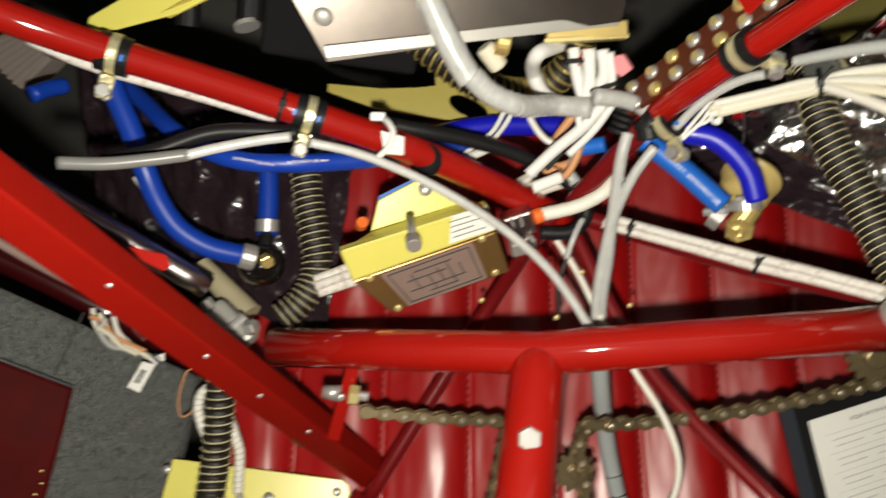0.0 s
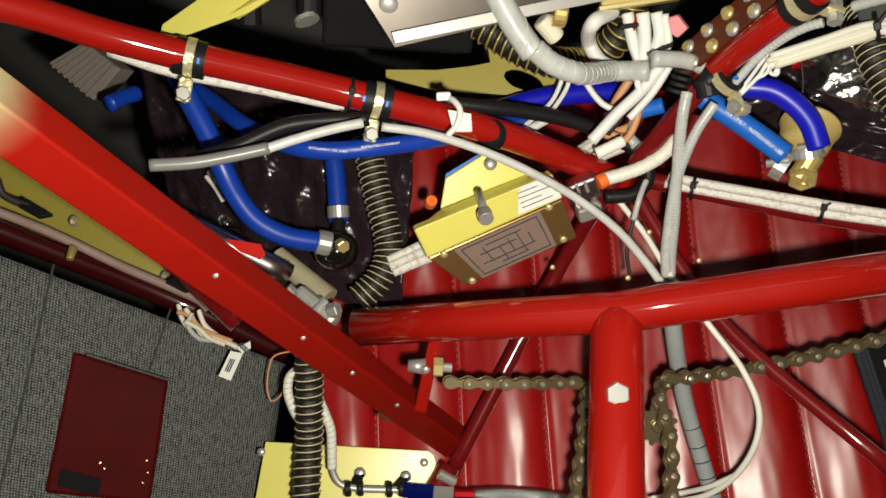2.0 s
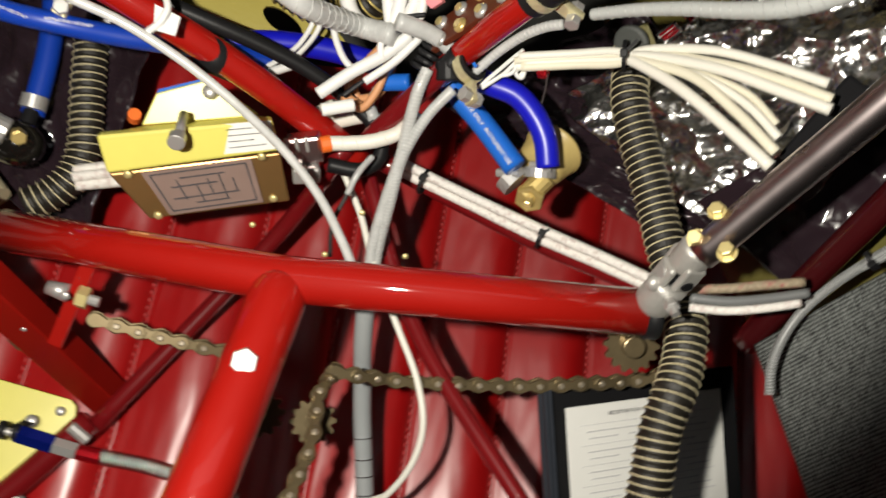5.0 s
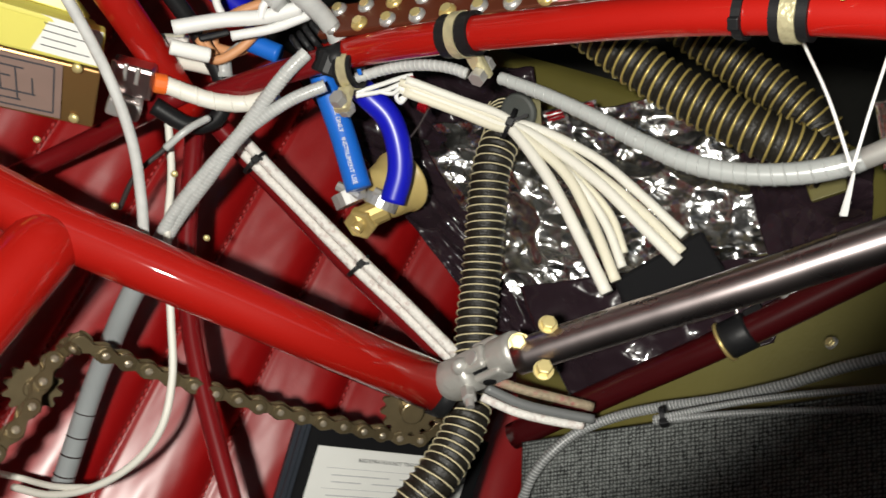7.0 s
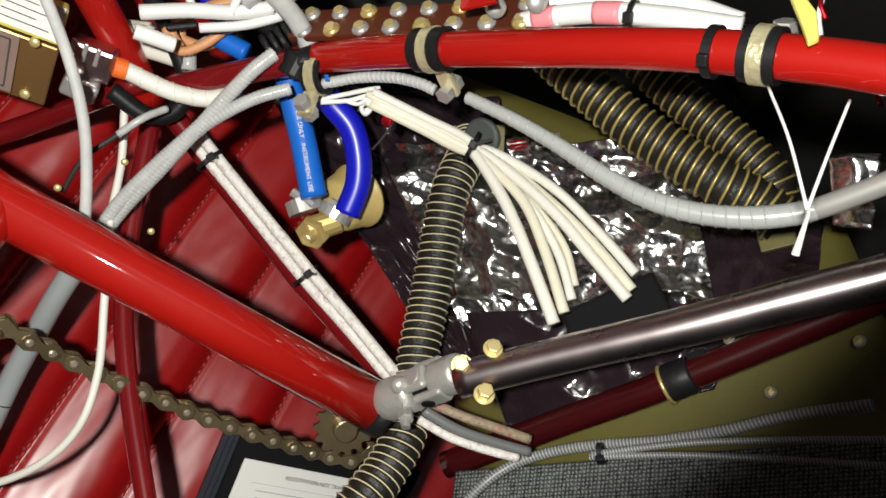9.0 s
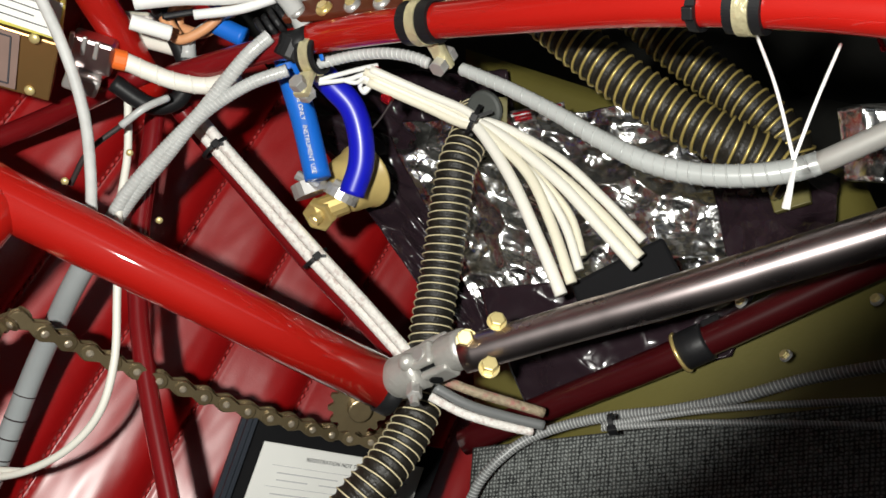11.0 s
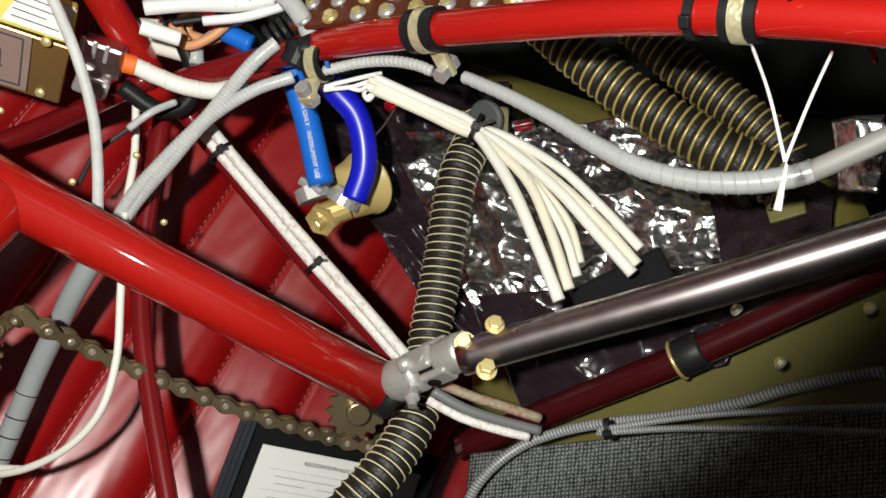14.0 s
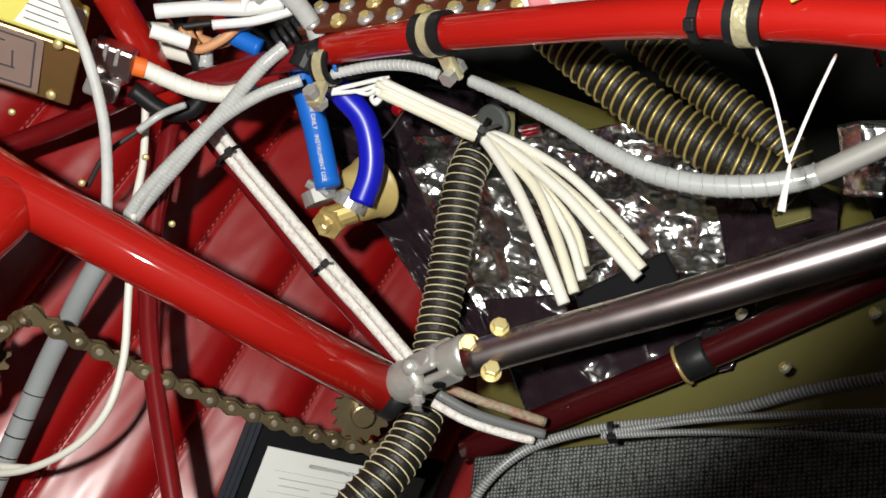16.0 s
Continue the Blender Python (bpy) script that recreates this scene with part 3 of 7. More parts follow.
part("spindle_tip", rod_bm((-0.0506, 0.3808, 0.4092), (-0.0447, 0.3807, 0.4086), 0.00320, 10), STEEL, column)
screw("rivet", (-0.0620, 0.3738, 0.4109), (0, -1, 0), 0.0028, STEEL, column)

# ---- sprocket under the right end ----
spr = base("sprocket", (0.2579, 0.3413, 0.4590), "oily brown steel chain sprocket under the column's end", "sprocket")
v, f = [], []
ctr, nn = Vector((0.2579, 0.3413, 0.4590)), Vector((-0.15, -1, 0.1)).normalized()
aa, bb, cc = axes_of(nn, (1, 0, 0))
teeth = 14
for side in (0, 1):
    for i in range(teeth * 4):
        t = 2 * math.pi * i / (teeth * 4)
        r = 0.0150 + (0.0013 if i % 4 in (1, 2) else -0.0013)
        v.append(ctr + (bb * math.cos(t) + cc * math.sin(t)) * r + aa * (0.003 * side))
k = teeth * 4
f = [tuple(range(k)), tuple(range(2 * k - 1, k - 1, -1))] + [(i, (i + 1) % k, (i + 1) % k + k, i + k) for i in range(k)]
link_mesh("toothed_disc", v, f, CHAIN, spr, smooth=False)
part("hub", rod_bm(ctr - aa * 0.004, ctr + aa * 0.010, 0.0065, 18, bevel=0.001), CHAIN, spr)


# ---- roller chains ----
def plate_mesh(name, r_end, waist, off, thick, roller, pin, pitch=0.0127):
    """Two figure-of-eight side plates, rollers or pins across, and rivet heads; x along the chain, y across the plates."""
    out = []
    for s in (1, -1):
        for i in range(9):
            t = radians(-118 + 236 * i / 8) + (0 if s > 0 else math.pi)
            out.append((s * pitch / 2 + r_end * math.cos(t), r_end * math.sin(t)))
        out.append((0, waist if s > 0 else -waist))
    v, f = [], []
    for side in (-1, 1):
        o = len(v)
        m = len(out)
        for y, k in ((side * off, 1.0), (side * (off + thick * 0.7), 1.0), (side * (off + thick), 0.88)):
            v += [(x * (k if k == 1 else 0.96), y, z * k) for x, z in out]
        f += [tuple(o + i for i in range(m)), tuple(o + 2 * m + i for i in range(m))[::-1]]
        f += [(o + q * m + i, o + q * m + (i + 1) % m, o + (q + 1) * m + (i + 1) % m, o + (q + 1) * m + i) for i in range(m) for q in (0, 1)]
    flat = len(f)
    for s in (1, -1):
        for r, y in ((roller, off), (pin, off + thick + 0.0011)):
            if not r:
                continue
            a, b = sweep(np.array([(s * pitch / 2, -y, 0), (s * pitch / 2, -y + 0.0006, 0), (s * pitch / 2, y - 0.0006, 0), (s * pitch / 2, y, 0)]), [r * 0.6, r, r, r * 0.6], 10)
            f += [tuple(i + len(v) for i in g) for g in b]
            v += [tuple(q) for q in a]
    me = bpy.data.meshes.new(name)
    me.from_pydata(v, [], f)
    me.materials.append(CHAIN)
    me.materials.append(PIN)
    bm = bmesh.new()
    bm.from_mesh(me)
    bmesh.ops.recalc_face_normals(bm, faces=bm.faces)
    for i, g in enumerate(bm.faces):
        g.material_index = int(i >= flat)
    bm.to_mesh(me)
    bm.free()
    return me


PIN = material("worn_pin_steel", (0.42, 0.36, 0.27), 0.35, metal=0.6, coat=0.3)
OUTER = plate_mesh("outer_link", 0.0044, 0.0022, 0.0036, 0.0012, 0, 0.0020)
INNER = plate_mesh("inner_link", 0.0047, 0.0024, 0.0021, 0.0012, 0.0036, 0)


def chain(pts, face, label):
    line = resample(spline(pts, 10), 0.0127)
    ob = base("roller_chain", pts[0], label, "chain", "roller chains")
    for i in range(len(line) - 1):
        a, b = Vector(line[i]), Vector(line[i + 1])
        x = (b - a).normalized()
        z = x.cross(Vector(face)).normalized()
        y = z.cross(x)
        m = Matrix((x, y, z)).transposed().to_4x4()
        m.translation = (a + b) / 2 - Vector(pts[0])
        link = new("outer_link" if i % 2 else "inner_link", OUTER if i % 2 else INNER)
        link.parent = ob
        link.matrix_local = m @ pose(0, 0, 0, 0, random.uniform(-2.5, 2.5), 0)
    return ob


chain([(-0.0467, 0.3866, 0.3956), (0.0046, 0.3912, 0.3902), (0.0497, 0.3953, 0.3854), (0.0442, 0.3750, 0.3847), (0.0407, 0.3619, 0.3745), (0.0355, 0.3463, 0.3613), (0.0289, 0.3285, 0.3463), (0.0227, 0.3116, 0.3320), (0.0162, 0.2949, 0.3180), (0.0087, 0.2751, 0.3013)], (0, 1, -0.2), "oily brown roller chain turning down beside the upright tube")
chain([(0.3020, 0.3733, 0.4456), (0.2953, 0.3723, 0.4344), (0.2816, 0.3751, 0.4275), (0.2446, 0.3726, 0.4187), (0.2080, 0.3736, 0.4096), (0.1700, 0.3721, 0.4038), (0.1321, 0.3697, 0.3997), (0.0951, 0.3615, 0.4005), (0.0941, 0.3703, 0.3946), (0.0900, 0.3634, 0.3890), (0.0900, 0.3513, 0.3787), (0.0903, 0.3396, 0.3688), (0.0875, 0.3258, 0.3568), (0.0830, 0.3121, 0.3450), (0.0765, 0.2926, 0.3281), (0.0700, 0.2731, 0.3112), (0.0640, 0.2550, 0.2955)], (0, 1, -0.2), "oily brown roller chain along the cross tube")

for at, r0 in (((0.0578, 0.3699, 0.3642), 0.0135), ((0.0899, 0.3678, 0.3660), 0.0125)):
    idler = base("sprocket", at, "small oily steel idler sprocket behind the upright tube", "sprocket", "idler sprockets")
    a_, b_, c_ = axes_of((0, -1, 0.2), (1, 0, 0))
    rim = [(r0 + (0.0014 if i % 4 in (1, 2) else -0.0014), 2 * math.pi * i / 48) for i in range(48)]
    v = [Vector(at) + (b_ * math.cos(t) + c_ * math.sin(t)) * r + a_ * (0.0026 * side) for side in (0, 1) for r, t in rim]
    f = [tuple(range(48)), tuple(range(95, 47, -1))] + [(i, (i + 1) % 48, (i + 1) % 48 + 48, i + 48) for i in range(48)]
    link_mesh("toothed_disc", v, f, CHAIN, idler, smooth=False)
    part("hub", rod_bm(Vector(at) - a_ * 0.004, Vector(at) + a_ * 0.006, 0.0045, 16, bevel=0.0008), CHAIN, idler)

# ---- square bars of the fuselage frame ----
bar_a, bar_b = (-0.2284, 0.1794, 0.6160), (-0.0416, 0.4581, 0.3130)
d1, d2, d3 = axes_of(toward(bar_a, bar_b), (0.95, -0.35, 0.75))
ln = (Vector(bar_b) - Vector(bar_a)).length


def faded_bar_material():
    """Red enamel sprayed thinly over cream primer, fading out towards the end of the bar."""
    m = material("red_enamel_fading", (0.25, 0.005, 0.002), 0.7, coat=0.08, coat_rough=0.35, vary=0.06)
    nt = m.node_tree
    b = nt.nodes["Principled BSDF"]
    b.inputs["Specular IOR Level"].default_value = 0.1
    src = b.inputs["Base Color"].links[0].from_socket
    co = nt.nodes.new("ShaderNodeTexCoord")
    dot = nt.nodes.new("ShaderNodeVectorMath")
    dot.operation = "DOT_PRODUCT"
    dot.inputs[1].default_value = d1
    nt.links.new(co.outputs["Object"], dot.inputs[0])
    ns = nt.nodes.new("ShaderNodeTexNoise")
    ns.inputs["Scale"].default_value = 40
    nt.links.new(co.outputs["Object"], ns.inputs["Vector"])
    ad = nt.nodes.new("ShaderNodeMath")
    ad.operation = "MULTIPLY_ADD"
    ad.inputs[1].default_value = 0.012
    nt.links.new(ns.outputs["Fac"], ad.inputs[0])
    nt.links.new(dot.outputs["Value"], ad.inputs[2])
    rg = nt.nodes.new("ShaderNodeMapRange")
    rg.interpolation_type = "SMOOTHSTEP"
    rg.inputs["From Min"].default_value, rg.inputs["From Max"].default_value = -ln * 0.5 + 0.020, -ln * 0.5 + 0.044
    nt.links.new(ad.outputs[0], rg.inputs["Value"])
    mx = nt.nodes.new("ShaderNodeMix")
    mx.data_type = "RGBA"
    mx.inputs["A"].default_value = (0.36, 0.31, 0.17, 1)
    nt.links.new(rg.outputs["Result"], mx.inputs["Factor"])
    nt.links.new(src, mx.inputs["B"])
    nt.links.new(mx.outputs["Result"], b.inputs["Base Color"])
    return m


bar = part("square_bar", box_bm(lerp(bar_a, bar_b, 0.5), (d1, d2, d3), (ln, 0.0205, 0.0205), 0.0012), faded_bar_material())
tagged(bar, "bright red square steel bar fading to a cream primed end", "frame bar")
for t, o in ((0.33, 0.4), (0.50, 0.3), (0.62, 0.35), (0.75, 0.3)):
    screw("rivet", Vector(lerp(bar_a, bar_b, t)) - Vector(d3) * 0.0103 * (1 if d3[1] > 0 else -1) + Vector(d2) * 0.004, (0, -1, 0), 0.0016, STEEL, bar)
SATIN_RED = material("red_enamel_satin", (0.22, 0.004, 0.002), 0.7, coat=0.05, coat_rough=0.4, vary=0.06)
SATIN_RED.node_tree.nodes["Principled BSDF"].inputs["Specular IOR Level"].default_value = 0.1
na, nb = (-0.1958, 0.1049, 0.6334), (-0.2659, 0.0934, 0.5937)
# the bar runs on to the outer skin
nb = lerp(na, nb, 8.617)
near = part("square_bar", box_bm(lerp(na, nb, 0.5), axes_of(toward(na, nb), (0.2, -1, 0)), ((Vector(na) - Vector(nb)).length, 0.024, 0.024), 0.0014), SATIN_RED)
tagged(near, "bright red square steel bar passing close overhead", "frame bar")
tab = part("red_tab", slab([(-0.1648, 0.3007, 0.5219), (-0.1459, 0.3000, 0.5181), (-0.1433, 0.2986, 0.5126), (-0.1468, 0.2978, 0.5098), (-0.1575, 0.2989, 0.5147)], 0.002, 0.0004), RED)
tagged(tab, "small bright red tab on the square bar", "tab")


def frame_tube(pts, r, mat, label):
    return cable("frame_tube", pts, r, mat, label, "frame tube", group="welded frame tubes", seg=24)


frame_tube([(-0.3292, 0.2716, 0.6669), (-0.2932, 0.3054, 0.6555), (-0.2582, 0.3307, 0.6430), (-0.2336, 0.3470, 0.6326), (-0.1899, 0.3646, 0.6180), (-0.1365, 0.3771, 0.6029), (-0.0838, 0.3842, 0.5871), (-0.0435, 0.3919, 0.5741), (-0.0046, 0.4044, 0.5601), (0.0412, 0.4206, 0.5398), (0.0855, 0.4414, 0.5177)], 0.00920, RED, "red painted steel tube carrying clamped cables")
frame_tube([(0.1177, 0.4052, 0.5806), (0.1256, 0.3814, 0.5947), (0.1371, 0.3513, 0.6132), (0.1503, 0.3185, 0.6319), (0.1655, 0.2821, 0.6514), (0.1794, 0.2489, 0.6690), (0.1921, 0.2201, 0.6832), (0.2022, 0.1979, 0.6932), (0.2111, 0.1794, 0.7008), (0.2194, 0.1627, 0.7069), (0.2290, 0.1434, 0.7140)], 0.00790, RED, "red painted steel tube bowed under the panel")
frame_tube([(0.0871, 0.4214, 0.5330), (0.1025, 0.4034, 0.5590), (0.1203, 0.3837, 0.5876)], 0.00645, SHADED_RED, "red tube running into the joint, darkened for shade")
frame_tube([(0.0959, 0.4383, 0.5212), (0.1579, 0.4258, 0.5062), (0.2091, 0.4021, 0.4958), (0.2764, 0.3495, 0.4898)], 0.00620, SHADED_RED, "red brace tube behind the white cables, darkened for shade")
frame_tube([(0.0746, 0.4251, 0.5252), (0.0440, 0.4690, 0.4531), (-0.0486, 0.4312, 0.3018)], 0.00593, SHADED_RED, "red slanting brace tube by the bulkhead, darkened for shade")
frame_tube([(0.0873, 0.4424, 0.5193), (0.1382, 0.3962, 0.4303), (0.2211, 0.3143, 0.3532)], 0.00524, SHADED_RED, "red slanting brace tube before the bulkhead, darkened for shade")
frame_tube([(-0.0486, 0.4252, 0.3125), (-0.0900, 0.4047, 0.2598), (-0.1137, 0.3898, 0.2371)], 0.00832, SHADED_RED, "red lower frame tube behind the plate, darkened for shade")

# ---- left side: cloth panel, painted skin, longeron and its wiring ----
# the pleats' shade is laid on the cloth as thin dark cords
SEAM = material("pleat_shade_tone", (0.045, 0.048, 0.046), 0.9, vary=0.4, scale=500, bump=0.8, bump_scale=700)
cloth = patch("wall_cloth", [(-0.4900, 0.3388, 0.5984), (-0.1769, 0.4857, 0.3762), (-0.2104, 0.4066, 0.1862), (-0.5010, 0.2505, 0.3403)], 40, 40, CLOTH, amp=0.0025, freq=9, thick=0.008, away=(-1, 0.3, 0))
tagged(cloth, "grey woven tweed cloth side panel", "wall panel", kind="structure")
for pts in ([(-0.3163, 0.4211, 0.4838), (-0.3232, 0.4067, 0.4510), (-0.3309, 0.3906, 0.4145), (-0.3420, 0.3682, 0.3650), (-0.3526, 0.3470, 0.3211)], [(-0.2509, 0.4520, 0.4380), (-0.2601, 0.4378, 0.4114), (-0.2696, 0.4237, 0.3854)], [(-0.3749, 0.3805, 0.4811), (-0.3858, 0.3564, 0.4260), (-0.4001, 0.3205, 0.3431)]):
    cable("pleat_shade", pts, 0.0008, SEAM, "dark line for the pleat's shade", parent=cloth, seg=8)
skin = patch("wall_skin", [(-0.4704, 0.5138, 0.5350), (-0.3769, 0.5086, 0.5882), (-0.1737, 0.5218, 0.3876), (-0.2331, 0.5058, 0.4094)], 20, 20, CHROMATE, amp=0.001, freq=8, thick=0.002, away=(-1, 0.3, 0))
tagged(skin, "yellow-green primed metal side skin", "wall", kind="structure")
for at in ((-0.3342, 0.5015, 0.4986), (-0.2699, 0.5033, 0.4499), (-0.3965, 0.5038, 0.5513)):
    bolt("bolt", at, (0.92, -0.39, 0), 0.0034, CADMIUM, "gold bolt in the green skin", washer=True)
frame_tube([(-0.4438, 0.3786, 0.5696), (-0.4298, 0.4232, 0.5417), (-0.4015, 0.4492, 0.5205), (-0.3348, 0.4706, 0.4794), (-0.2538, 0.4809, 0.4342), (-0.1782, 0.4992, 0.3805)], 0.00880, DEEP_SHADE_RED, "red longeron tube over the cloth panel, darkened for shade")
cable("wire_harness", [(-0.4133, 0.4384, 0.5395), (-0.4004, 0.4521, 0.5316), (-0.3699, 0.4636, 0.5144), (-0.3317, 0.4691, 0.4931), (-0.2925, 0.4735, 0.4678), (-0.2507, 0.4736, 0.4456), (-0.2335, 0.4715, 0.4363), (-0.2282, 0.4699, 0.4301)], 0.00360, material("brown_sleeve", (0.34, 0.23, 0.20), 0.6, vary=0.25, bump=0.4), "brown sleeved wire harness along the longeron", "wire harness")
for c4 in ([(-0.3513, 0.4554, 0.5211), (-0.3481, 0.4615, 0.5245), (-0.3290, 0.4587, 0.5125), (-0.3368, 0.4533, 0.5122)], [(-0.2588, 0.4704, 0.4539), (-0.2541, 0.4765, 0.4569), (-0.2361, 0.4738, 0.4454), (-0.2434, 0.4686, 0.4457)]):
    tagged(part("clip", slab(c4, 0.004, 0.0006), BLACK), "black plastic cable clip on the longeron", "clip", "black clips")
tagged(part("stud", rod_bm((-0.3191, 0.4604, 0.4866), (-0.3197, 0.4522, 0.4792), 0.0034, 12, r2=0.00273, bevel=0.0006), BRASS, smooth=True), "gold standoff stud on the longeron", "stud")
for c4, lab in (([(-0.3701, 0.4413, 0.5278), (-0.3599, 0.4406, 0.5243), (-0.3632, 0.4335, 0.5056), (-0.3740, 0.4344, 0.5096)], "white paper tag folded over the harness"), ([(-0.2057, 0.4357, 0.4083), (-0.1968, 0.4353, 0.4061), (-0.2055, 0.4264, 0.3887), (-0.2142, 0.4273, 0.3925)], "white paper tag hanging from the wires"), ([(-0.2013, 0.4372, 0.4100), (-0.1913, 0.4385, 0.4140), (-0.1908, 0.4362, 0.4093), (-0.1972, 0.4353, 0.4061)], "white folded end of a paper tag")):
    tg = tagged(part("paper_tag", slab(c4, 0.0006), PAPER), lab, "tag", "paper tags")
    for k in range(3):
        p = lerp(lerp(c4[0], c4[1], 0.3 + 0.15 * k), lerp(c4[3], c4[2], 0.3 + 0.15 * k), 0.5)
        q = toward(c4[0], c4[3])
        part("print_bar", box_bm(Vector(p) - Vector((0, 0.0006, 0)), axes_of(q, toward(c4[0], c4[1])), (0.0100, 0.0009, 0.0004)), INK, tg)
for pts, m in (([(-0.2462, 0.4566, 0.4398), (-0.2438, 0.4527, 0.4300), (-0.2366, 0.4485, 0.4200)], WHITE_CABLE), ([(-0.2397, 0.4511, 0.4380), (-0.2332, 0.4482, 0.4281), (-0.2283, 0.4455, 0.4192), (-0.2167, 0.4443, 0.4156), (-0.2020, 0.4420, 0.4084)], CREAM), ([(-0.2306, 0.4527, 0.4356), (-0.2263, 0.4494, 0.4247), (-0.2149, 0.4464, 0.4152), (-0.1989, 0.4435, 0.4061)], WHITE_CABLE), ([(-0.2387, 0.4439, 0.4301), (-0.2285, 0.4425, 0.4239), (-0.2225, 0.4410, 0.4178), (-0.2100, 0.4397, 0.4119)], CREAM), ([(-0.2344, 0.4484, 0.4351), (-0.2374, 0.4453, 0.4258), (-0.2295, 0.4423, 0.4167), (-0.2186, 0.4414, 0.4150)], GREY_WRAP), ([(-0.2457, 0.4504, 0.4356), (-0.2371, 0.4494, 0.4327), (-0.2291, 0.4466, 0.4236), (-0.2059, 0.4431, 0.4130)], COPPER_TAN)):
    cable("white_wire", pts, 0.0019, m, "cream and white wires bunched at the panel's edge", "wire", group="bunched wires", seg=8)
for pts in ([(-0.1963, 0.4348, 0.4518), (-0.1834, 0.4332, 0.4447), (-0.1736, 0.4312, 0.4363)], [(-0.1841, 0.4313, 0.4374), (-0.1737, 0.4308, 0.4351), (-0.1616, 0.4292, 0.4281)], [(-0.1955, 0.4324, 0.4427), (-0.1846, 0.4302, 0.4333), (-0.1678, 0.4298, 0.4308)]):
    cable("white_wire", pts, 0.0020, CREAM, "cream wires behind the square bar", "wire", group="bunched wires", seg=8)
cable("wire_hook", [(-0.1542, 0.4437, 0.4037), (-0.1758, 0.4423, 0.3999), (-0.1796, 0.4403, 0.3927), (-0.1818, 0.4359, 0.3758), (-0.1791, 0.4339, 0.3679), (-0.1731, 0.4347, 0.3707), (-0.1648, 0.4391, 0.3869)], 0.0007, COPPER_TAN, "thin bent copper wire hook", "wire", seg=8)
# cloth map pocket
pk = [(-0.3109, 0.4102, 0.4245), (-0.2536, 0.4283, 0.3912), (-0.2672, 0.3969, 0.3113), (-0.3271, 0.3716, 0.3373)]
pk = [Vector(q) + WLN * 0.004 for q in pk]
POCKET = material("oxblood_leather", (0.062, 0.0022, 0.0022), 0.6, vary=0.5, scale=40, bump=0.5, bump_scale=60)
POCKET.node_tree.nodes["Principled BSDF"].inputs["Specular IOR Level"].default_value = 0.06
pocket = tagged(part("map_pocket", slab(pk, 0.006, 0.0028, away=(-1, 0.3, 0)), POCKET), "dark oxblood leather pocket on the grey cloth panel", "pocket")
u, w = Vector(pk[1]) - Vector(pk[0]), Vector(pk[3]) - Vector(pk[0])
quad = lambda s0, t0, s1, t1, o: [Vector(pk[0]) + u * s + w * t + WLN * o for s, t in ((s0, t0), (s1, t0), (s1, t1), (s0, t1))]
# black strip in place of the shadow inside the pocket's top border
part("lip_shade", slab(quad(0.12, -0.012, 0.98, 0.012, 0.0012), 0.003, 0.0006, away=(-1, 0.3, 0)), BLACK, pocket, "black strip for the shade along the pocket's top")
part("black_patch", slab(quad(0.10, 0.81, 0.50, 0.93, 0.0008), 0.002, 0.0004, away=(-1, 0.3, 0)), MATT_BLACK, pocket, "black patch")
# glints on the crumpled leather, set in as tiny brass flecks
for s, t in ((0.90, 0.60), (0.93, 0.68), (0.90, 0.76), (0.45, 0.70), (0.50, 0.73)):
    part("glint_fleck", slab(quad(s, t, s + 0.016, t + 0.010, 0.0008), 0.0008, away=(-1, 0.3, 0)), BRASS, pocket, "small gold fleck for a glint on the leather")
rp = patch("wall_lining", [(-0.4267, 0.3961, 0.7150), (-0.3036, 0.4487, 0.7101), (-0.3698, 0.4309, 0.6067), (-0.4268, 0.3692, 0.6119)], 24, 24, LEATHER, amp=0.01, freq=18, thick=0.004, away=(-1, 0.6, 0))
tagged(rp, "red vinyl lining in the upper side corner", "wall", kind="structure")
# foil and loose parts at the far left
FOIL_MATT = sheet_material("dull_foil", (0.70, 0.70, 0.67), 0.24, 1.0, crease=90, grid=60)
FOIL_DIM = sheet_material("smoky_foil", (0.34, 0.32, 0.26), 0.22, 0.95, 0.3, crease=80, grid=70)
patch_ob = patch("foil_sheet", [(-0.3754, 0.3857, 0.5330), (-0.3470, 0.3979, 0.5186), (-0.3633, 0.3880, 0.4817), (-0.3685, 0.3818, 0.4780)], 40, 40, FOIL_MATT, amp=0.005, freq=110, sharp=True, seed=3)
tagged(patch_ob, "crumpled silver foil by the cloth panel", "foil")
patch_ob = patch("film_sheet", [(-0.4049, 0.3609, 0.4995), (-0.3716, 0.3809, 0.5142), (-0.3636, 0.3707, 0.4748), (-0.3993, 0.3520, 0.4650)], 40, 40, FOIL_DIM, amp=0.006, freq=110, sharp=True, seed=5)
tagged(patch_ob, "crumpled smoky clear plastic bag with a faint grid", "bag")
tagged(part("green_plug", rod_bm((-0.4036, 0.4133, 0.5416), (-0.3884, 0.4282, 0.5579), 0.0055, 12, bevel=0.001), GREEN), "green plastic plug among loose wires", "plug")
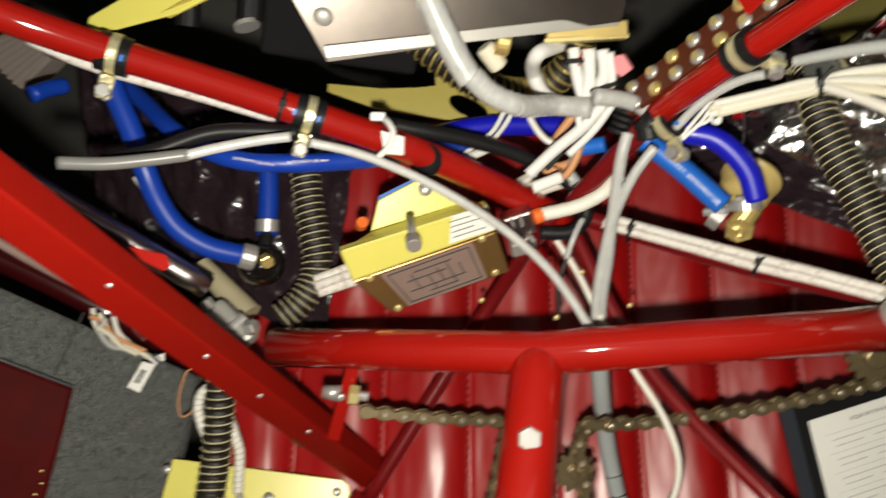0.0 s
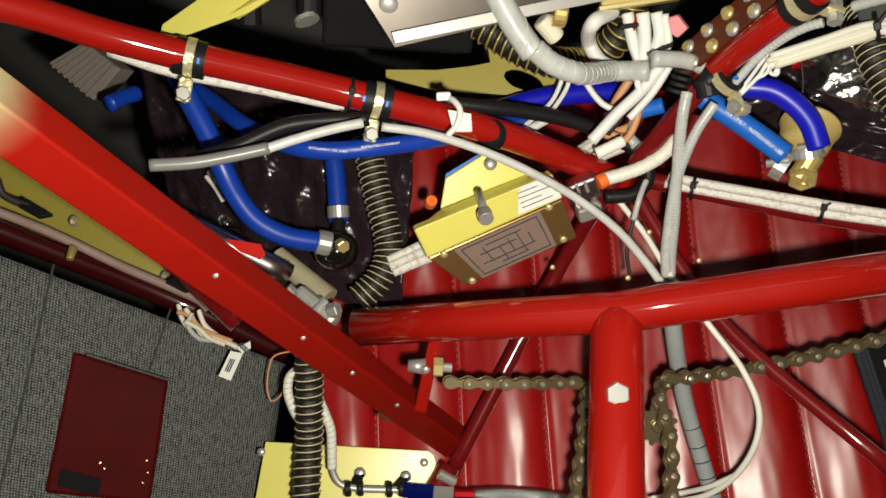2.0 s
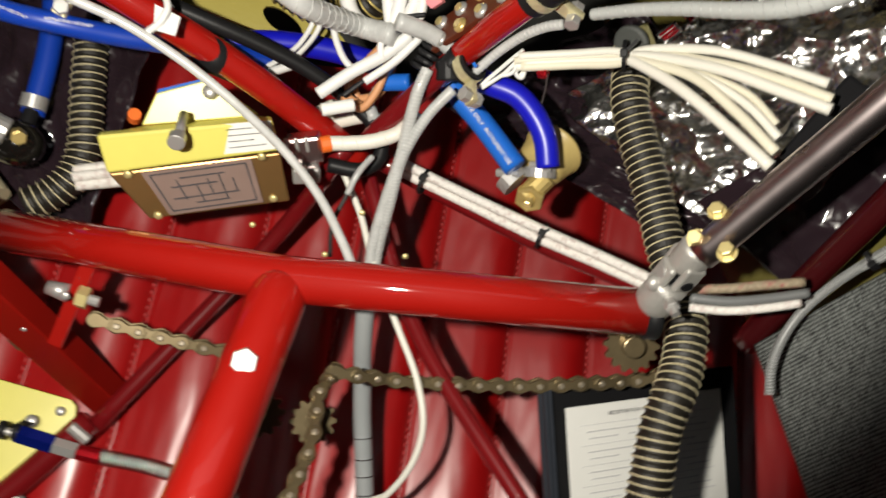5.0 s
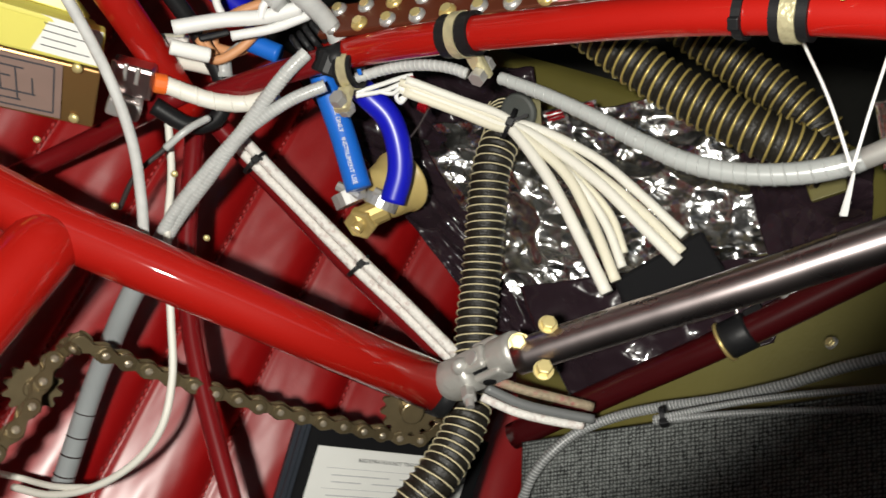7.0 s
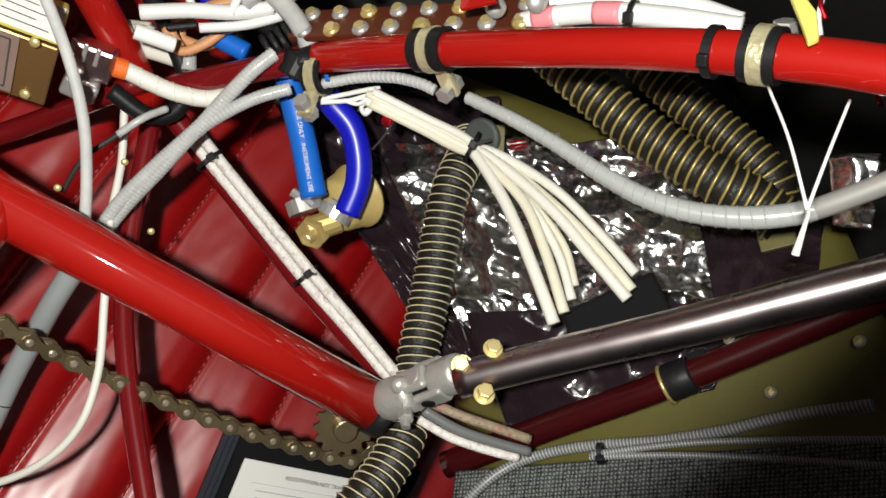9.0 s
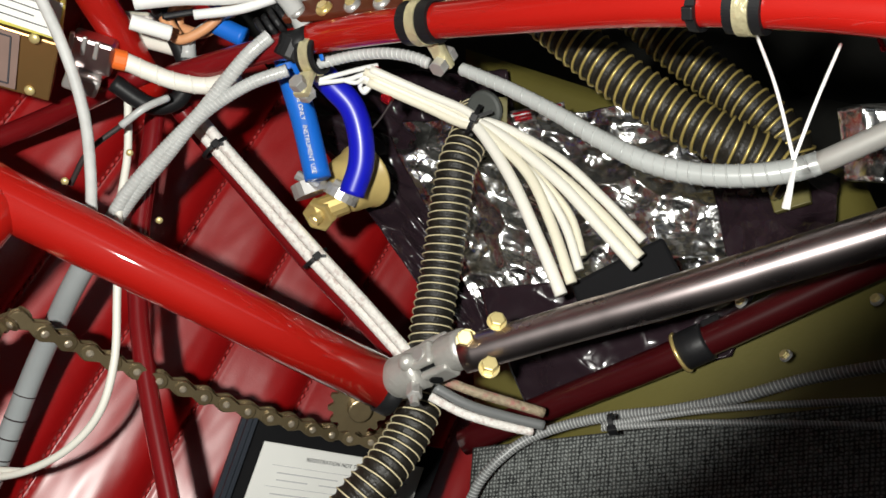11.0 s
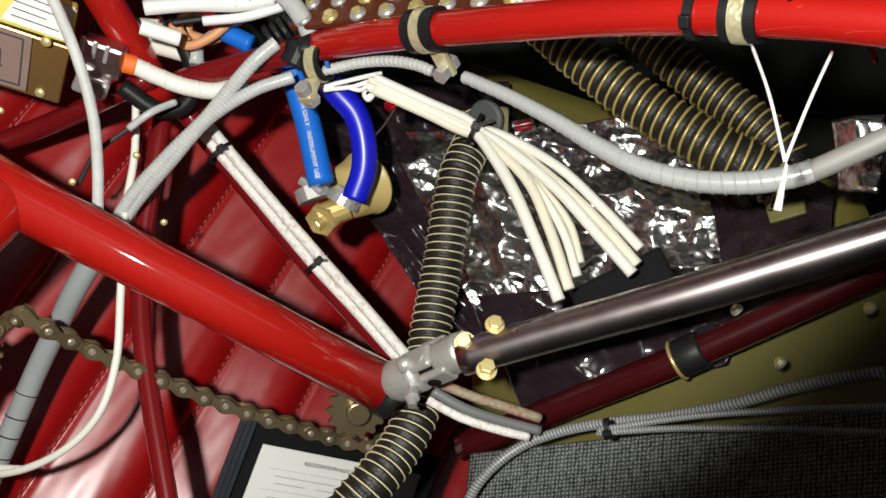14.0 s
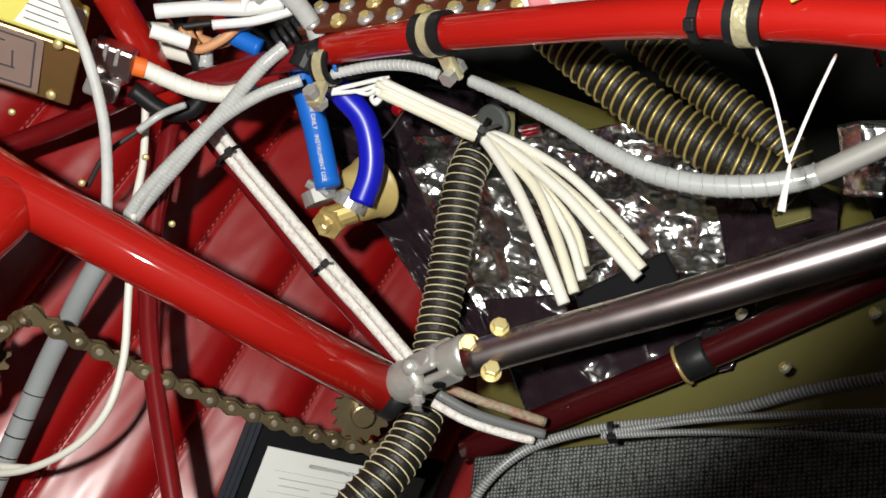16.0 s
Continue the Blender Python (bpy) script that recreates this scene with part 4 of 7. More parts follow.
for pts, m, r in (([(-0.3765, 0.4138, 0.5419), (-0.3767, 0.4154, 0.5477), (-0.3679, 0.4158, 0.5487), (-0.3664, 0.4146, 0.5439), (-0.3745, 0.4140, 0.5425)], WHITE_CABLE, 0.0014), ([(-0.3753, 0.4287, 0.5589), (-0.3656, 0.4277, 0.5548), (-0.3636, 0.4257, 0.5468), (-0.3725, 0.4256, 0.5469)], WHITE_CABLE, 0.0016), ([(-0.4049, 0.4037, 0.5445), (-0.3881, 0.3922, 0.5331), (-0.3832, 0.3875, 0.5276), (-0.3852, 0.3752, 0.5131)], WHITE_CABLE, 0.0022), ([(-0.3852, 0.4119, 0.5351), (-0.3823, 0.4212, 0.5453), (-0.3795, 0.4263, 0.5503)], CLIP_RED, 0.0022), ([(-0.3907, 0.3937, 0.5252), (-0.3913, 0.3878, 0.5186), (-0.3867, 0.3791, 0.5084)], GREY_WRAP, 0.003), ([(-0.4167, 0.4122, 0.5383), (-0.4042, 0.4146, 0.5284), (-0.3873, 0.4187, 0.5218)], CORD, 0.008), ([(-0.4279, 0.3995, 0.5298), (-0.4086, 0.4023, 0.5172), (-0.3911, 0.4069, 0.5164)], CORD, 0.01), ([(-0.3808, 0.4587, 0.5556), (-0.3667, 0.4592, 0.5420), (-0.3626, 0.4584, 0.5287), (-0.3458, 0.4598, 0.5180)], CORD, 0.003)):
    cable("loose_wire", pts, r, m, "loose wire beside crumpled foil", "wire", group="loose wires", seg=8)

# ---- left yoke shaft and its joint ----
cable("yoke_shaft", [(-0.3314, 0.3115, 0.6221), (-0.3248, 0.3385, 0.6063), (-0.2887, 0.3615, 0.5731), (-0.2535, 0.3847, 0.5409), (-0.1540, 0.4143, 0.4694)], 0.00800, CHROME, "polished steel control yoke shaft under the square bar", "shaft", seg=28)
frame_tube([(-0.2960, 0.4549, 0.5357), (-0.2702, 0.4493, 0.5121), (-0.2316, 0.4398, 0.4731), (-0.1931, 0.4300, 0.4333)], 0.01150, SHADED_RED, "red tube behind the square bar, darkened for shade")
for at in ((-0.2639, 0.4865, 0.4878), (-0.2046, 0.4666, 0.4425)):
    v, f = sweep(np.array([lerp(at, (-0.1623, 0.4568, 0.4110), -0.03), at, lerp(at, (-0.1623, 0.4568, 0.4110), 0.03)]), 0.01204, 24)
    tagged(link_mesh("rubber_ring", v, f, BLACK), "black rubber ring on the tube behind the bar", "ring", "rubber rings")
joint_l = base("universal_joint", (-0.1281, 0.4094, 0.4414), "grey cast steel universal joint with bolts", "joint", "universal joints")
part("yoke", box_bm(lerp((-0.1507, 0.4207, 0.4519), (-0.1269, 0.4077, 0.4340), 0.5), axes_of(toward((-0.1507, 0.4207, 0.4519), (-0.1269, 0.4077, 0.4340)), (0, -1, 0.3)), (0.03689, 0.01405, 0.01932), 0.004), CAST, joint_l)
part("cross_pin", rod_bm((-0.1410, 0.4059, 0.4402), (-0.1296, 0.4140, 0.4499), 0.00442, 12, bevel=0.0008), STEEL, joint_l)
part("bolt_head", rod_bm((-0.1264, 0.4037, 0.4451), (-0.1198, 0.4015, 0.4474), 0.00535, 6, bevel=0.0005), STEEL, joint_l)
part("bolt_head", rod_bm((-0.1525, 0.4165, 0.4547), (-0.1567, 0.4158, 0.4602), 0.00445, 6, bevel=0.0005), STEEL, joint_l)
part("spacer", rod_bm((-0.1716, 0.4695, 0.4712), (-0.1336, 0.4483, 0.4398), 0.00693, 20, r2=0.01019), material("tan_spacer", (0.42, 0.37, 0.24), 0.5), joint_l, "tan plastic spacer", smooth=False)

# ---- yellow electronics box ----
bx = base("electronics_box", (-0.0087, 0.4222, 0.4902), "yellow and brown-gold metal electronics box with printed labels", "electronics box")
bcase = part("base_case", slab([(-0.0574, 0.4031, 0.4794), (0.0361, 0.4136, 0.5134), (0.0477, 0.4226, 0.4838), (-0.0318, 0.4138, 0.4555)], 0.026, 0.0012), BROWN_GOLD, bx, "brown-gold anodised case")
bcover = part("cover", slab([(-0.0653, 0.3951, 0.5007), (0.0282, 0.4050, 0.5326), (0.0359, 0.4099, 0.5151), (-0.0571, 0.3991, 0.4799)], 0.010, 0.0016), YELLOW, bx, "bright yellow cover")
part("cover_top", slab([(-0.0649, 0.3952, 0.5010), (-0.0465, 0.4194, 0.5094), (0.0197, 0.4266, 0.5327), (0.0278, 0.4050, 0.5326)], 0.0030, 0.0008), YELLOW, bx, "yellow top fold of the cover")
part("mounting_plate", slab([(-0.0472, 0.4195, 0.5098), (-0.0427, 0.4218, 0.5304), (-0.0168, 0.4229, 0.5448), (-0.0089, 0.4230, 0.5444), (0.0180, 0.4245, 0.5327), (0.0175, 0.4261, 0.5310)], 0.0025, 0.0008), YELLOW, bx, "yellow mounting plate")
part("teal_edge", slab([(-0.0435, 0.4232, 0.5279), (-0.0422, 0.4245, 0.5329), (-0.0177, 0.4264, 0.5461), (-0.0131, 0.4261, 0.5449)], 0.002), SKY, bx, "teal edge strip")
plabel = [(-0.0027, 0.4023, 0.5221), (0.0274, 0.4033, 0.5321), (0.0340, 0.4070, 0.5161), (0.0029, 0.4051, 0.5050)]
part("paper_label", slab(plabel, 0.0006), PAPER, bcover, "white printed label")
for k in range(4):
    a, b = lerp(plabel[0], plabel[3], 0.2 + 0.2 * k), lerp(plabel[1], plabel[2], 0.2 + 0.2 * k)
    part("print_bar", rod_bm(Vector(lerp(a, b, 0.18)) - Vector((0, 0.0006, 0)), Vector(lerp(a, b, 0.85 if k % 2 else 0.65)) - Vector((0, 0.0006, 0)), 0.00028, 5), INK, bcover)
dp = [(-0.0396, 0.4031, 0.4841), (0.0202, 0.4099, 0.5064), (0.0322, 0.4169, 0.4807), (-0.0202, 0.4109, 0.4613)]
part("data_plate", slab(dp, 0.0006), LABEL, bcase, "pale brown data plate with printed lines")
def on_plate(u, w):
    return Vector(lerp(lerp(dp[0], dp[1], u), lerp(dp[3], dp[2], u), w)) - Vector((0, 0.0005, 0))
for u0, w0, u1, w1 in ((0.06, 0.08, 0.94, 0.08), (0.06, 0.92, 0.94, 0.92), (0.06, 0.08, 0.06, 0.92), (0.94, 0.08, 0.94, 0.92), (0.18, 0.40, 0.62, 0.40), (0.14, 0.66, 0.80, 0.66), (0.30, 0.22, 0.72, 0.22), (0.26, 0.24, 0.26, 0.70), (0.42, 0.40, 0.42, 0.80), (0.54, 0.30, 0.54, 0.66), (0.66, 0.24, 0.66, 0.80), (0.78, 0.36, 0.78, 0.66), (0.34, 0.80, 0.68, 0.80)):
    part("print_bar", rod_bm(on_plate(u0, w0), on_plate(u1, w1), 0.00045, 5), INK, bcase)
for at in ((-0.0463, 0.4018, 0.4818), (0.0262, 0.4082, 0.5092), (-0.0273, 0.4128, 0.4591), (0.0375, 0.4193, 0.4839)):
    screw("screw", at, (0, -1, -0.3), 0.0027, CADMIUM, bx)
screw("screw", (-0.0118, 0.4174, 0.5393), (0, -1, 0.2), 0.0045, STEEL, bx)
cscrew = part("cap_screw", rod_bm((-0.0215, 0.4028, 0.5236), (-0.0188, 0.3832, 0.5116), 0.0028, 16), STEEL, bx, "long steel cap screw", smooth=True)
part("cap_screw_head", rod_bm((-0.0193, 0.3845, 0.5126), (-0.0185, 0.3775, 0.5094), 0.0050, 16, bevel=0.0006), STEEL, cscrew)
part("orange_button", rod_bm((-0.0539, 0.4271, 0.5118), (-0.0527, 0.4208, 0.5155), 0.0040, 10), ORANGE, bx, "orange button")
# chrome plug on the box
plug = base("connector_plug", (0.0503, 0.4155, 0.5197), "chromed connector plug with an orange ring", "plug")
part("shell", box_bm((0.0503, 0.4155, 0.5197), axes_of(toward((0.0377, 0.4103, 0.5165), (0.0602, 0.4088, 0.5250)), (0, -1, -0.4)), (0.0210, 0.0120, 0.0180), 0.002), CHROME, plug, "dark chrome shell")
part("shell", box_bm((0.0541, 0.4137, 0.5047), axes_of(toward((0.0459, 0.4130, 0.5025), (0.0615, 0.4143, 0.5067)), (0, -1, -0.4)), (0.0170, 0.0100, 0.0110), 0.0018), STEEL, plug, "silver shell")
for k in range(3):
    p = lerp((0.0397, 0.4059, 0.5192), (0.0510, 0.4069, 0.5226), k / 2)
    part("rib", box_bm(p, axes_of(toward((0.0377, 0.4103, 0.5165), (0.0602, 0.4088, 0.5250)), (0, -1, -0.4)), (0.0022, 0.0020, 0.0100), 0.0006), STEEL, plug)
part("ring", rod_bm((0.0593, 0.4086, 0.5243), (0.0651, 0.4093, 0.5268), 0.0052, 18, bevel=0.0006), ORANGE, plug, "orange ring", smooth=False)
wrapped("white_cable", [(0.0642, 0.4092, 0.5265), (0.0764, 0.4081, 0.5296), (0.0897, 0.4071, 0.5342), (0.1031, 0.4068, 0.5424), (0.1119, 0.4002, 0.5559)], 0.00460, "thick white spiral-wrapped cable from the plug", WHITE_CABLE, 0.0085, wrap=WHITE_CABLE)
cable("black_cable", [(-0.0419, 0.3993, 0.5828), (-0.0151, 0.4038, 0.5784), (0.0128, 0.4108, 0.5734), (0.0453, 0.4184, 0.5648), (0.0743, 0.4243, 0.5519), (0.0934, 0.4227, 0.5382), (0.0963, 0.4201, 0.5243), (0.0876, 0.4183, 0.5143), (0.0659, 0.4190, 0.5124)], 0.00480, BLACK, "thick black cable looping to the plug")
for pts in ([(-0.0863, 0.4365, 0.4706), (-0.0694, 0.4408, 0.4766), (-0.0514, 0.4457, 0.4837)], [(-0.0852, 0.4325, 0.4671), (-0.0679, 0.4373, 0.4729), (-0.0500, 0.4423, 0.4786)], [(-0.0830, 0.4343, 0.4621), (-0.0661, 0.4384, 0.4672), (-0.0483, 0.4427, 0.4722)]):
    cable("white_cable", pts, 0.0034, WHITE_BRAID, "white braided cables behind the box", group="white braided cables")

# ---- air ducts ----
duct("air_duct", [(-0.0999, 0.4740, 0.5559), (-0.0971, 0.4701, 0.5409), (-0.0933, 0.4626, 0.5198), (-0.0887, 0.4552, 0.4988), (-0.0856, 0.4485, 0.4801), (-0.0880, 0.4435, 0.4661), (-0.0971, 0.4383, 0.4529), (-0.1102, 0.4340, 0.4431)], 0.01030, 0.00508, "black cloth air duct with pale cord behind the column")
duct("air_duct", [(-0.1434, 0.4055, 0.4152), (-0.1443, 0.4037, 0.3984), (-0.1458, 0.4009, 0.3731), (-0.1481, 0.3981, 0.3474), (-0.1502, 0.3839, 0.3183), (-0.1507, 0.3697, 0.2890), (-0.1497, 0.3531, 0.2546)], 0.00980, 0.00589, "black cloth air duct hanging before the yellow plate")
duct("air_duct", [(0.2379, 0.4312, 0.6260), (0.2359, 0.4093, 0.6137), (0.2363, 0.3969, 0.5954), (0.2439, 0.3865, 0.5745), (0.2525, 0.3757, 0.5551), (0.2605, 0.3653, 0.5357), (0.2665, 0.3523, 0.5170), (0.2722, 0.3412, 0.5022), (0.2758, 0.3277, 0.4883), (0.2757, 0.3160, 0.4778), (0.2734, 0.3050, 0.4625), (0.2682, 0.2953, 0.4474), (0.2645, 0.2902, 0.4304), (0.2642, 0.2829, 0.4027), (0.2634, 0.2757, 0.3720)], 0.01140, 0.00473, "black cloth air duct passing behind the joint")
duct("air_duct", [(0.2083, 0.3716, 0.6831), (0.2334, 0.3492, 0.6805), (0.2561, 0.3279, 0.6793), (0.2756, 0.3083, 0.6807), (0.2931, 0.2896, 0.6829), (0.3092, 0.2771, 0.6866), (0.3209, 0.2663, 0.6866)], 0.01180, 0.0056, "black cloth air duct with yellow cord by the foil", WIRE_Y, 0.0008)
duct("air_duct", [(0.2599, 0.3954, 0.7265), (0.2872, 0.3719, 0.7227), (0.3082, 0.3513, 0.7206), (0.3240, 0.3331, 0.7188), (0.3415, 0.3139, 0.7134), (0.3540, 0.3074, 0.7014)], 0.01150, 0.0056, "black cloth air duct with yellow cord behind another", WIRE_Y, 0.0008)
duct("air_duct", [(-0.0317, 0.4358, 0.6458), (-0.0035, 0.4283, 0.6224), (0.0254, 0.4241, 0.6063), (0.0545, 0.4338, 0.6037), (0.0767, 0.4175, 0.6210), (0.0827, 0.4128, 0.6391)], 0.01025, 0.00564, "black cloth air duct with yellow cord under the panel", WIRE_Y, 0.0007)

# ---- lower left: yellow plate, lines and fittings ----
pl = tagged(part("mounting_plate", slab([(-0.1876, 0.4372, 0.3336), (-0.0646, 0.4357, 0.3198), (-0.0604, 0.4349, 0.3163), (-0.0590, 0.4314, 0.3110), (-0.0611, 0.4289, 0.3052), (-0.0870, 0.4074, 0.2684), (-0.0984, 0.4044, 0.2655), (-0.1974, 0.4120, 0.2853)], 0.003, 0.0006), YELLOW), "yellow painted metal plate with screws at its corners", "plate")
for at in ((-0.0681, 0.4280, 0.3142), (-0.1028, 0.4032, 0.2770), (-0.1932, 0.4097, 0.2960), (-0.1898, 0.4298, 0.3291), (-0.1654, 0.4222, 0.3144)):
    screw("screw", at, OUTB, 0.0032, STEEL, pl)
wrapped("wrapped_line", [(-0.1447, 0.4217, 0.3983), (-0.1534, 0.4213, 0.3971), (-0.1607, 0.4199, 0.3925), (-0.1630, 0.4173, 0.3824), (-0.1606, 0.4147, 0.3723), (-0.1568, 0.4125, 0.3636)], 0.00340, "grey wrapped fluid line curling behind the duct", WHITE_CABLE, 0.004)
wrapped("wrapped_line", [(-0.1244, 0.4116, 0.3977), (-0.1332, 0.4074, 0.4020), (-0.1400, 0.4076, 0.3965), (-0.1405, 0.4068, 0.3844), (-0.1365, 0.4061, 0.3707), (-0.1328, 0.4053, 0.3570), (-0.1328, 0.4045, 0.3450), (-0.1338, 0.4033, 0.3271)], 0.00340, "grey wrapped fluid line down to the plate", WHITE_CABLE, 0.004)
cable("fluid_tube", [(-0.1338, 0.4095, 0.3309), (-0.1336, 0.4071, 0.3204), (-0.1288, 0.4054, 0.3127), (-0.1162, 0.4050, 0.3087), (-0.0992, 0.4053, 0.3067), (-0.0821, 0.4058, 0.3052)], 0.00260, ALU, "bare metal fluid tube on the plate", "tube")
for mid, at in (((-0.1192, 0.4042, 0.3095), (-0.1157, 0.4187, 0.3134)), ((-0.0893, 0.4041, 0.3073), (-0.0819, 0.4181, 0.3091))):
    cl = base("tube_clamp", mid, "black cushioned tube clamp with a steel screw", "clamp", "tube clamps")
    for k in (-0.0045, 0.0045):
        part("cushion", rod_bm(Vector(mid) + Vector((k - 0.0022, 0, 0)), Vector(mid) + Vector((k + 0.0022, 0, 0)), 0.0058, 20, bevel=0.0012), BLACK, cl)
    part("clamp_strap", box_bm(lerp(mid, at, 0.5), axes_of(toward(mid, at), (1, 0, 0)), ((Vector(at) - Vector(mid)).length, 0.0070, 0.0014), 0.0004), BLACK, cl)
    screw("screw", at, OUTB, 0.0042, STEEL, cl, "bright round screw")
hs = base("braided_hose", (-0.0615, 0.4087, 0.2999), "braided steel hose with blue and red end fittings", "hose")
part("blue_nut", rod_bm((-0.0843, 0.4040, 0.3064), (-0.0619, 0.4026, 0.3037), 0.0062, 6, bevel=0.0008), CLIP_BLUE, hs, "blue anodised nut")
part("steel_nut", rod_bm((-0.0619, 0.4026, 0.3037), (-0.0472, 0.4015, 0.3023), 0.0056, 6, bevel=0.0008), STEEL, hs, "steel nut")
part("red_collar", rod_bm((-0.0472, 0.4015, 0.3023), (-0.0316, 0.4005, 0.3016), 0.0050, 18, bevel=0.0008), CLIP_RED, hs, "red anodised collar")
cable("braid", [(-0.0324, 0.4006, 0.3017), (-0.0106, 0.3990, 0.3021), (0.0105, 0.3987, 0.2996), (0.0314, 0.3979, 0.2954), (0.0563, 0.3968, 0.2892)], 0.0050, BRAID, parent=hs, seg=16)
for at in ((-0.0575, 0.4156, 0.3115), (-0.0985, 0.4084, 0.2689), (-0.0856, 0.4045, 0.2659)):
    tagged(part("clamp_screw", rod_bm(at, Vector(at) + Vector((0.012, 0, -0.008)), 0.004, 10, bevel=0.0006), STEEL), "steel clamp screw at the plate's edge", "screw", "clamp screws")
tagged(part("dark_bolt", rod_bm((-0.0953, 0.4063, 0.3692), (-0.0874, 0.4025, 0.3656), 0.00554, 6, bevel=0.0006), CHAIN), "dark oily bolt under the square bar", "bolt")

# ---- upper left: clamped cables and blue hoses ----
cable("grey_cable", [(-0.1482, 0.3460, 0.5637), (-0.1288, 0.3512, 0.5687), (-0.1075, 0.3566, 0.5730), (-0.0914, 0.3603, 0.5753)], 0.00300, CLEAR_WRAP, "smooth grey cable into a clamp")
cable("grey_cable", [(-0.2094, 0.3284, 0.5597), (-0.1869, 0.3341, 0.5594), (-0.1669, 0.3399, 0.5614), (-0.1457, 0.3462, 0.5644)], 0.00370, material("grey_sleeve", (0.20, 0.20, 0.195), 0.35), "dull grey sleeve over a cable", "cable sleeve")
cable("grey_cable", [(-0.0801, 0.3598, 0.5724), (-0.0547, 0.3640, 0.5671), (-0.0228, 0.3682, 0.5554), (0.0060, 0.3713, 0.5411), (0.0389, 0.3741, 0.5205), (0.0641, 0.3733, 0.4994), (0.0818, 0.3716, 0.4781), (0.0932, 0.3701, 0.4619)], 0.00270, CLEAR_WRAP, "long grey cable sagging across to the column")
cable("black_hose", [(-0.1953, 0.3540, 0.5580), (-0.1686, 0.3601, 0.5644), (-0.1394, 0.3677, 0.5749), (-0.1141, 0.3723, 0.5769), (-0.0888, 0.3761, 0.5762)], 0.00460, BLACK, "black rubber hose beside the grey cable", "hose")
cable("white_cable", [(-0.2407, 0.3756, 0.6239), (-0.2077, 0.3791, 0.6108), (-0.1734, 0.3837, 0.6020), (-0.1383, 0.3885, 0.5929), (-0.1023, 0.3932, 0.5833)], 0.00400, WHITE_BRAID, "white sleeved cable tied under the red tube")
cable("blue_hose", [(-0.2164, 0.4237, 0.6086), (-0.2104, 0.4210, 0.5928), (-0.1995, 0.4169, 0.5687), (-0.1914, 0.4132, 0.5468), (-0.1842, 0.4155, 0.5258), (-0.1732, 0.4184, 0.5079), (-0.1555, 0.4231, 0.4952), (-0.1338, 0.4299, 0.4882)], 0.00720, BLUE, "blue rubber instrument hose bending to the valve", "hose", group="blue hoses", seg=18)
h2 = cable("blue_hose", [(-0.2387, 0.4754, 0.6100), (-0.2000, 0.4395, 0.5889), (-0.1684, 0.4045, 0.5715), (-0.1418, 0.3869, 0.5617), (-0.1198, 0.3811, 0.5577), (-0.0940, 0.3815, 0.5576), (-0.0671, 0.3925, 0.5583), (-0.0429, 0.4038, 0.5603), (-0.0160, 0.4258, 0.5638), (0.0178, 0.4529, 0.5661)], 0.00580, BLUE, "blue rubber instrument hose under the red tube", "hose", group="blue hoses", seg=18)
cable("blue_hose", [(-0.1315, 0.4900, 0.5796), (-0.1260, 0.4809, 0.5558), (-0.1232, 0.4720, 0.5325), (-0.1223, 0.4624, 0.5076), (-0.1221, 0.4580, 0.4961)], 0.00720, BLUE, "short blue rubber hose standing on the valve", "hose", group="blue hoses", seg=18)
cable("blue_hose", [(-0.0127, 0.4429, 0.5696), (0.0174, 0.4486, 0.5776), (0.0473, 0.4531, 0.5812), (0.0900, 0.4580, 0.5808)], 0.00750, ROYAL, "royal blue rubber hose among the wires", "hose", group="blue hoses", seg=18)
cable("blue_hose", [(-0.2660, 0.4284, 0.5903), (-0.2603, 0.4400, 0.5939), (-0.2544, 0.4508, 0.5960)], 0.00550, BLUE, "short blue hose stub in the dark corner", "hose", group="blue hoses", seg=14)
writing("INSTRUMENT USE ONLY", (-0.1147, 0.3742, 0.5588), toward((-0.1225, 0.3796, 0.5600), (-0.1069, 0.3803, 0.5576)), (0, 0, 1), 0.0022, WHITE, h2, 0.0010)
writing("INSTRUMENT USE ONLY", (-0.0827, 0.3751, 0.5600), toward((-0.0939, 0.3799, 0.5592), (-0.0715, 0.3817, 0.5608)), (0, 0, 1), 0.0022, WHITE, h2, 0.0010)
tagged(part("hose_clamp", rod_bm((-0.1213, 0.4561, 0.5085), (-0.1213, 0.4539, 0.5002), 0.0080, 18), STEEL), "steel band on the short blue hose", "hose clamp")
valve = base("valve", (-0.1155, 0.4457, 0.4759), "black rubber-booted valve with brass and steel fittings", "valve")
part("boot", ball_bm((-0.1235, 0.4431, 0.4787), 0.0165, 0.9), BLACK_GLOSS, valve, smooth=True)
part("neck", rod_bm((-0.1350, 0.4300, 0.4887), (-0.1258, 0.4324, 0.4855), 0.00877, 16, bevel=0.001), STEEL, valve, "steel neck")
part("nut", rod_bm((-0.1186, 0.4297, 0.4866), (-0.1155, 0.4222, 0.4854), 0.0048, 6, bevel=0.0006), BRASS, valve, "brass nut")
part("stem", rod_bm((-0.1215, 0.4534, 0.4982), (-0.1214, 0.4452, 0.4867), 0.00487, 14), BLACK, valve)
bag = patch("film_sheet", [(-0.2831, 0.5464, 0.6291), (-0.0584, 0.4773, 0.5770), (-0.0820, 0.4621, 0.4078), (-0.2664, 0.5276, 0.5020)], 90, 90, DARK_FILM, amp=0.007, freq=38, thick=0.001, sharp=True, seed=9)
tagged(bag, "dark crumpled clear plastic sheet behind the blue hoses", "plastic sheet")
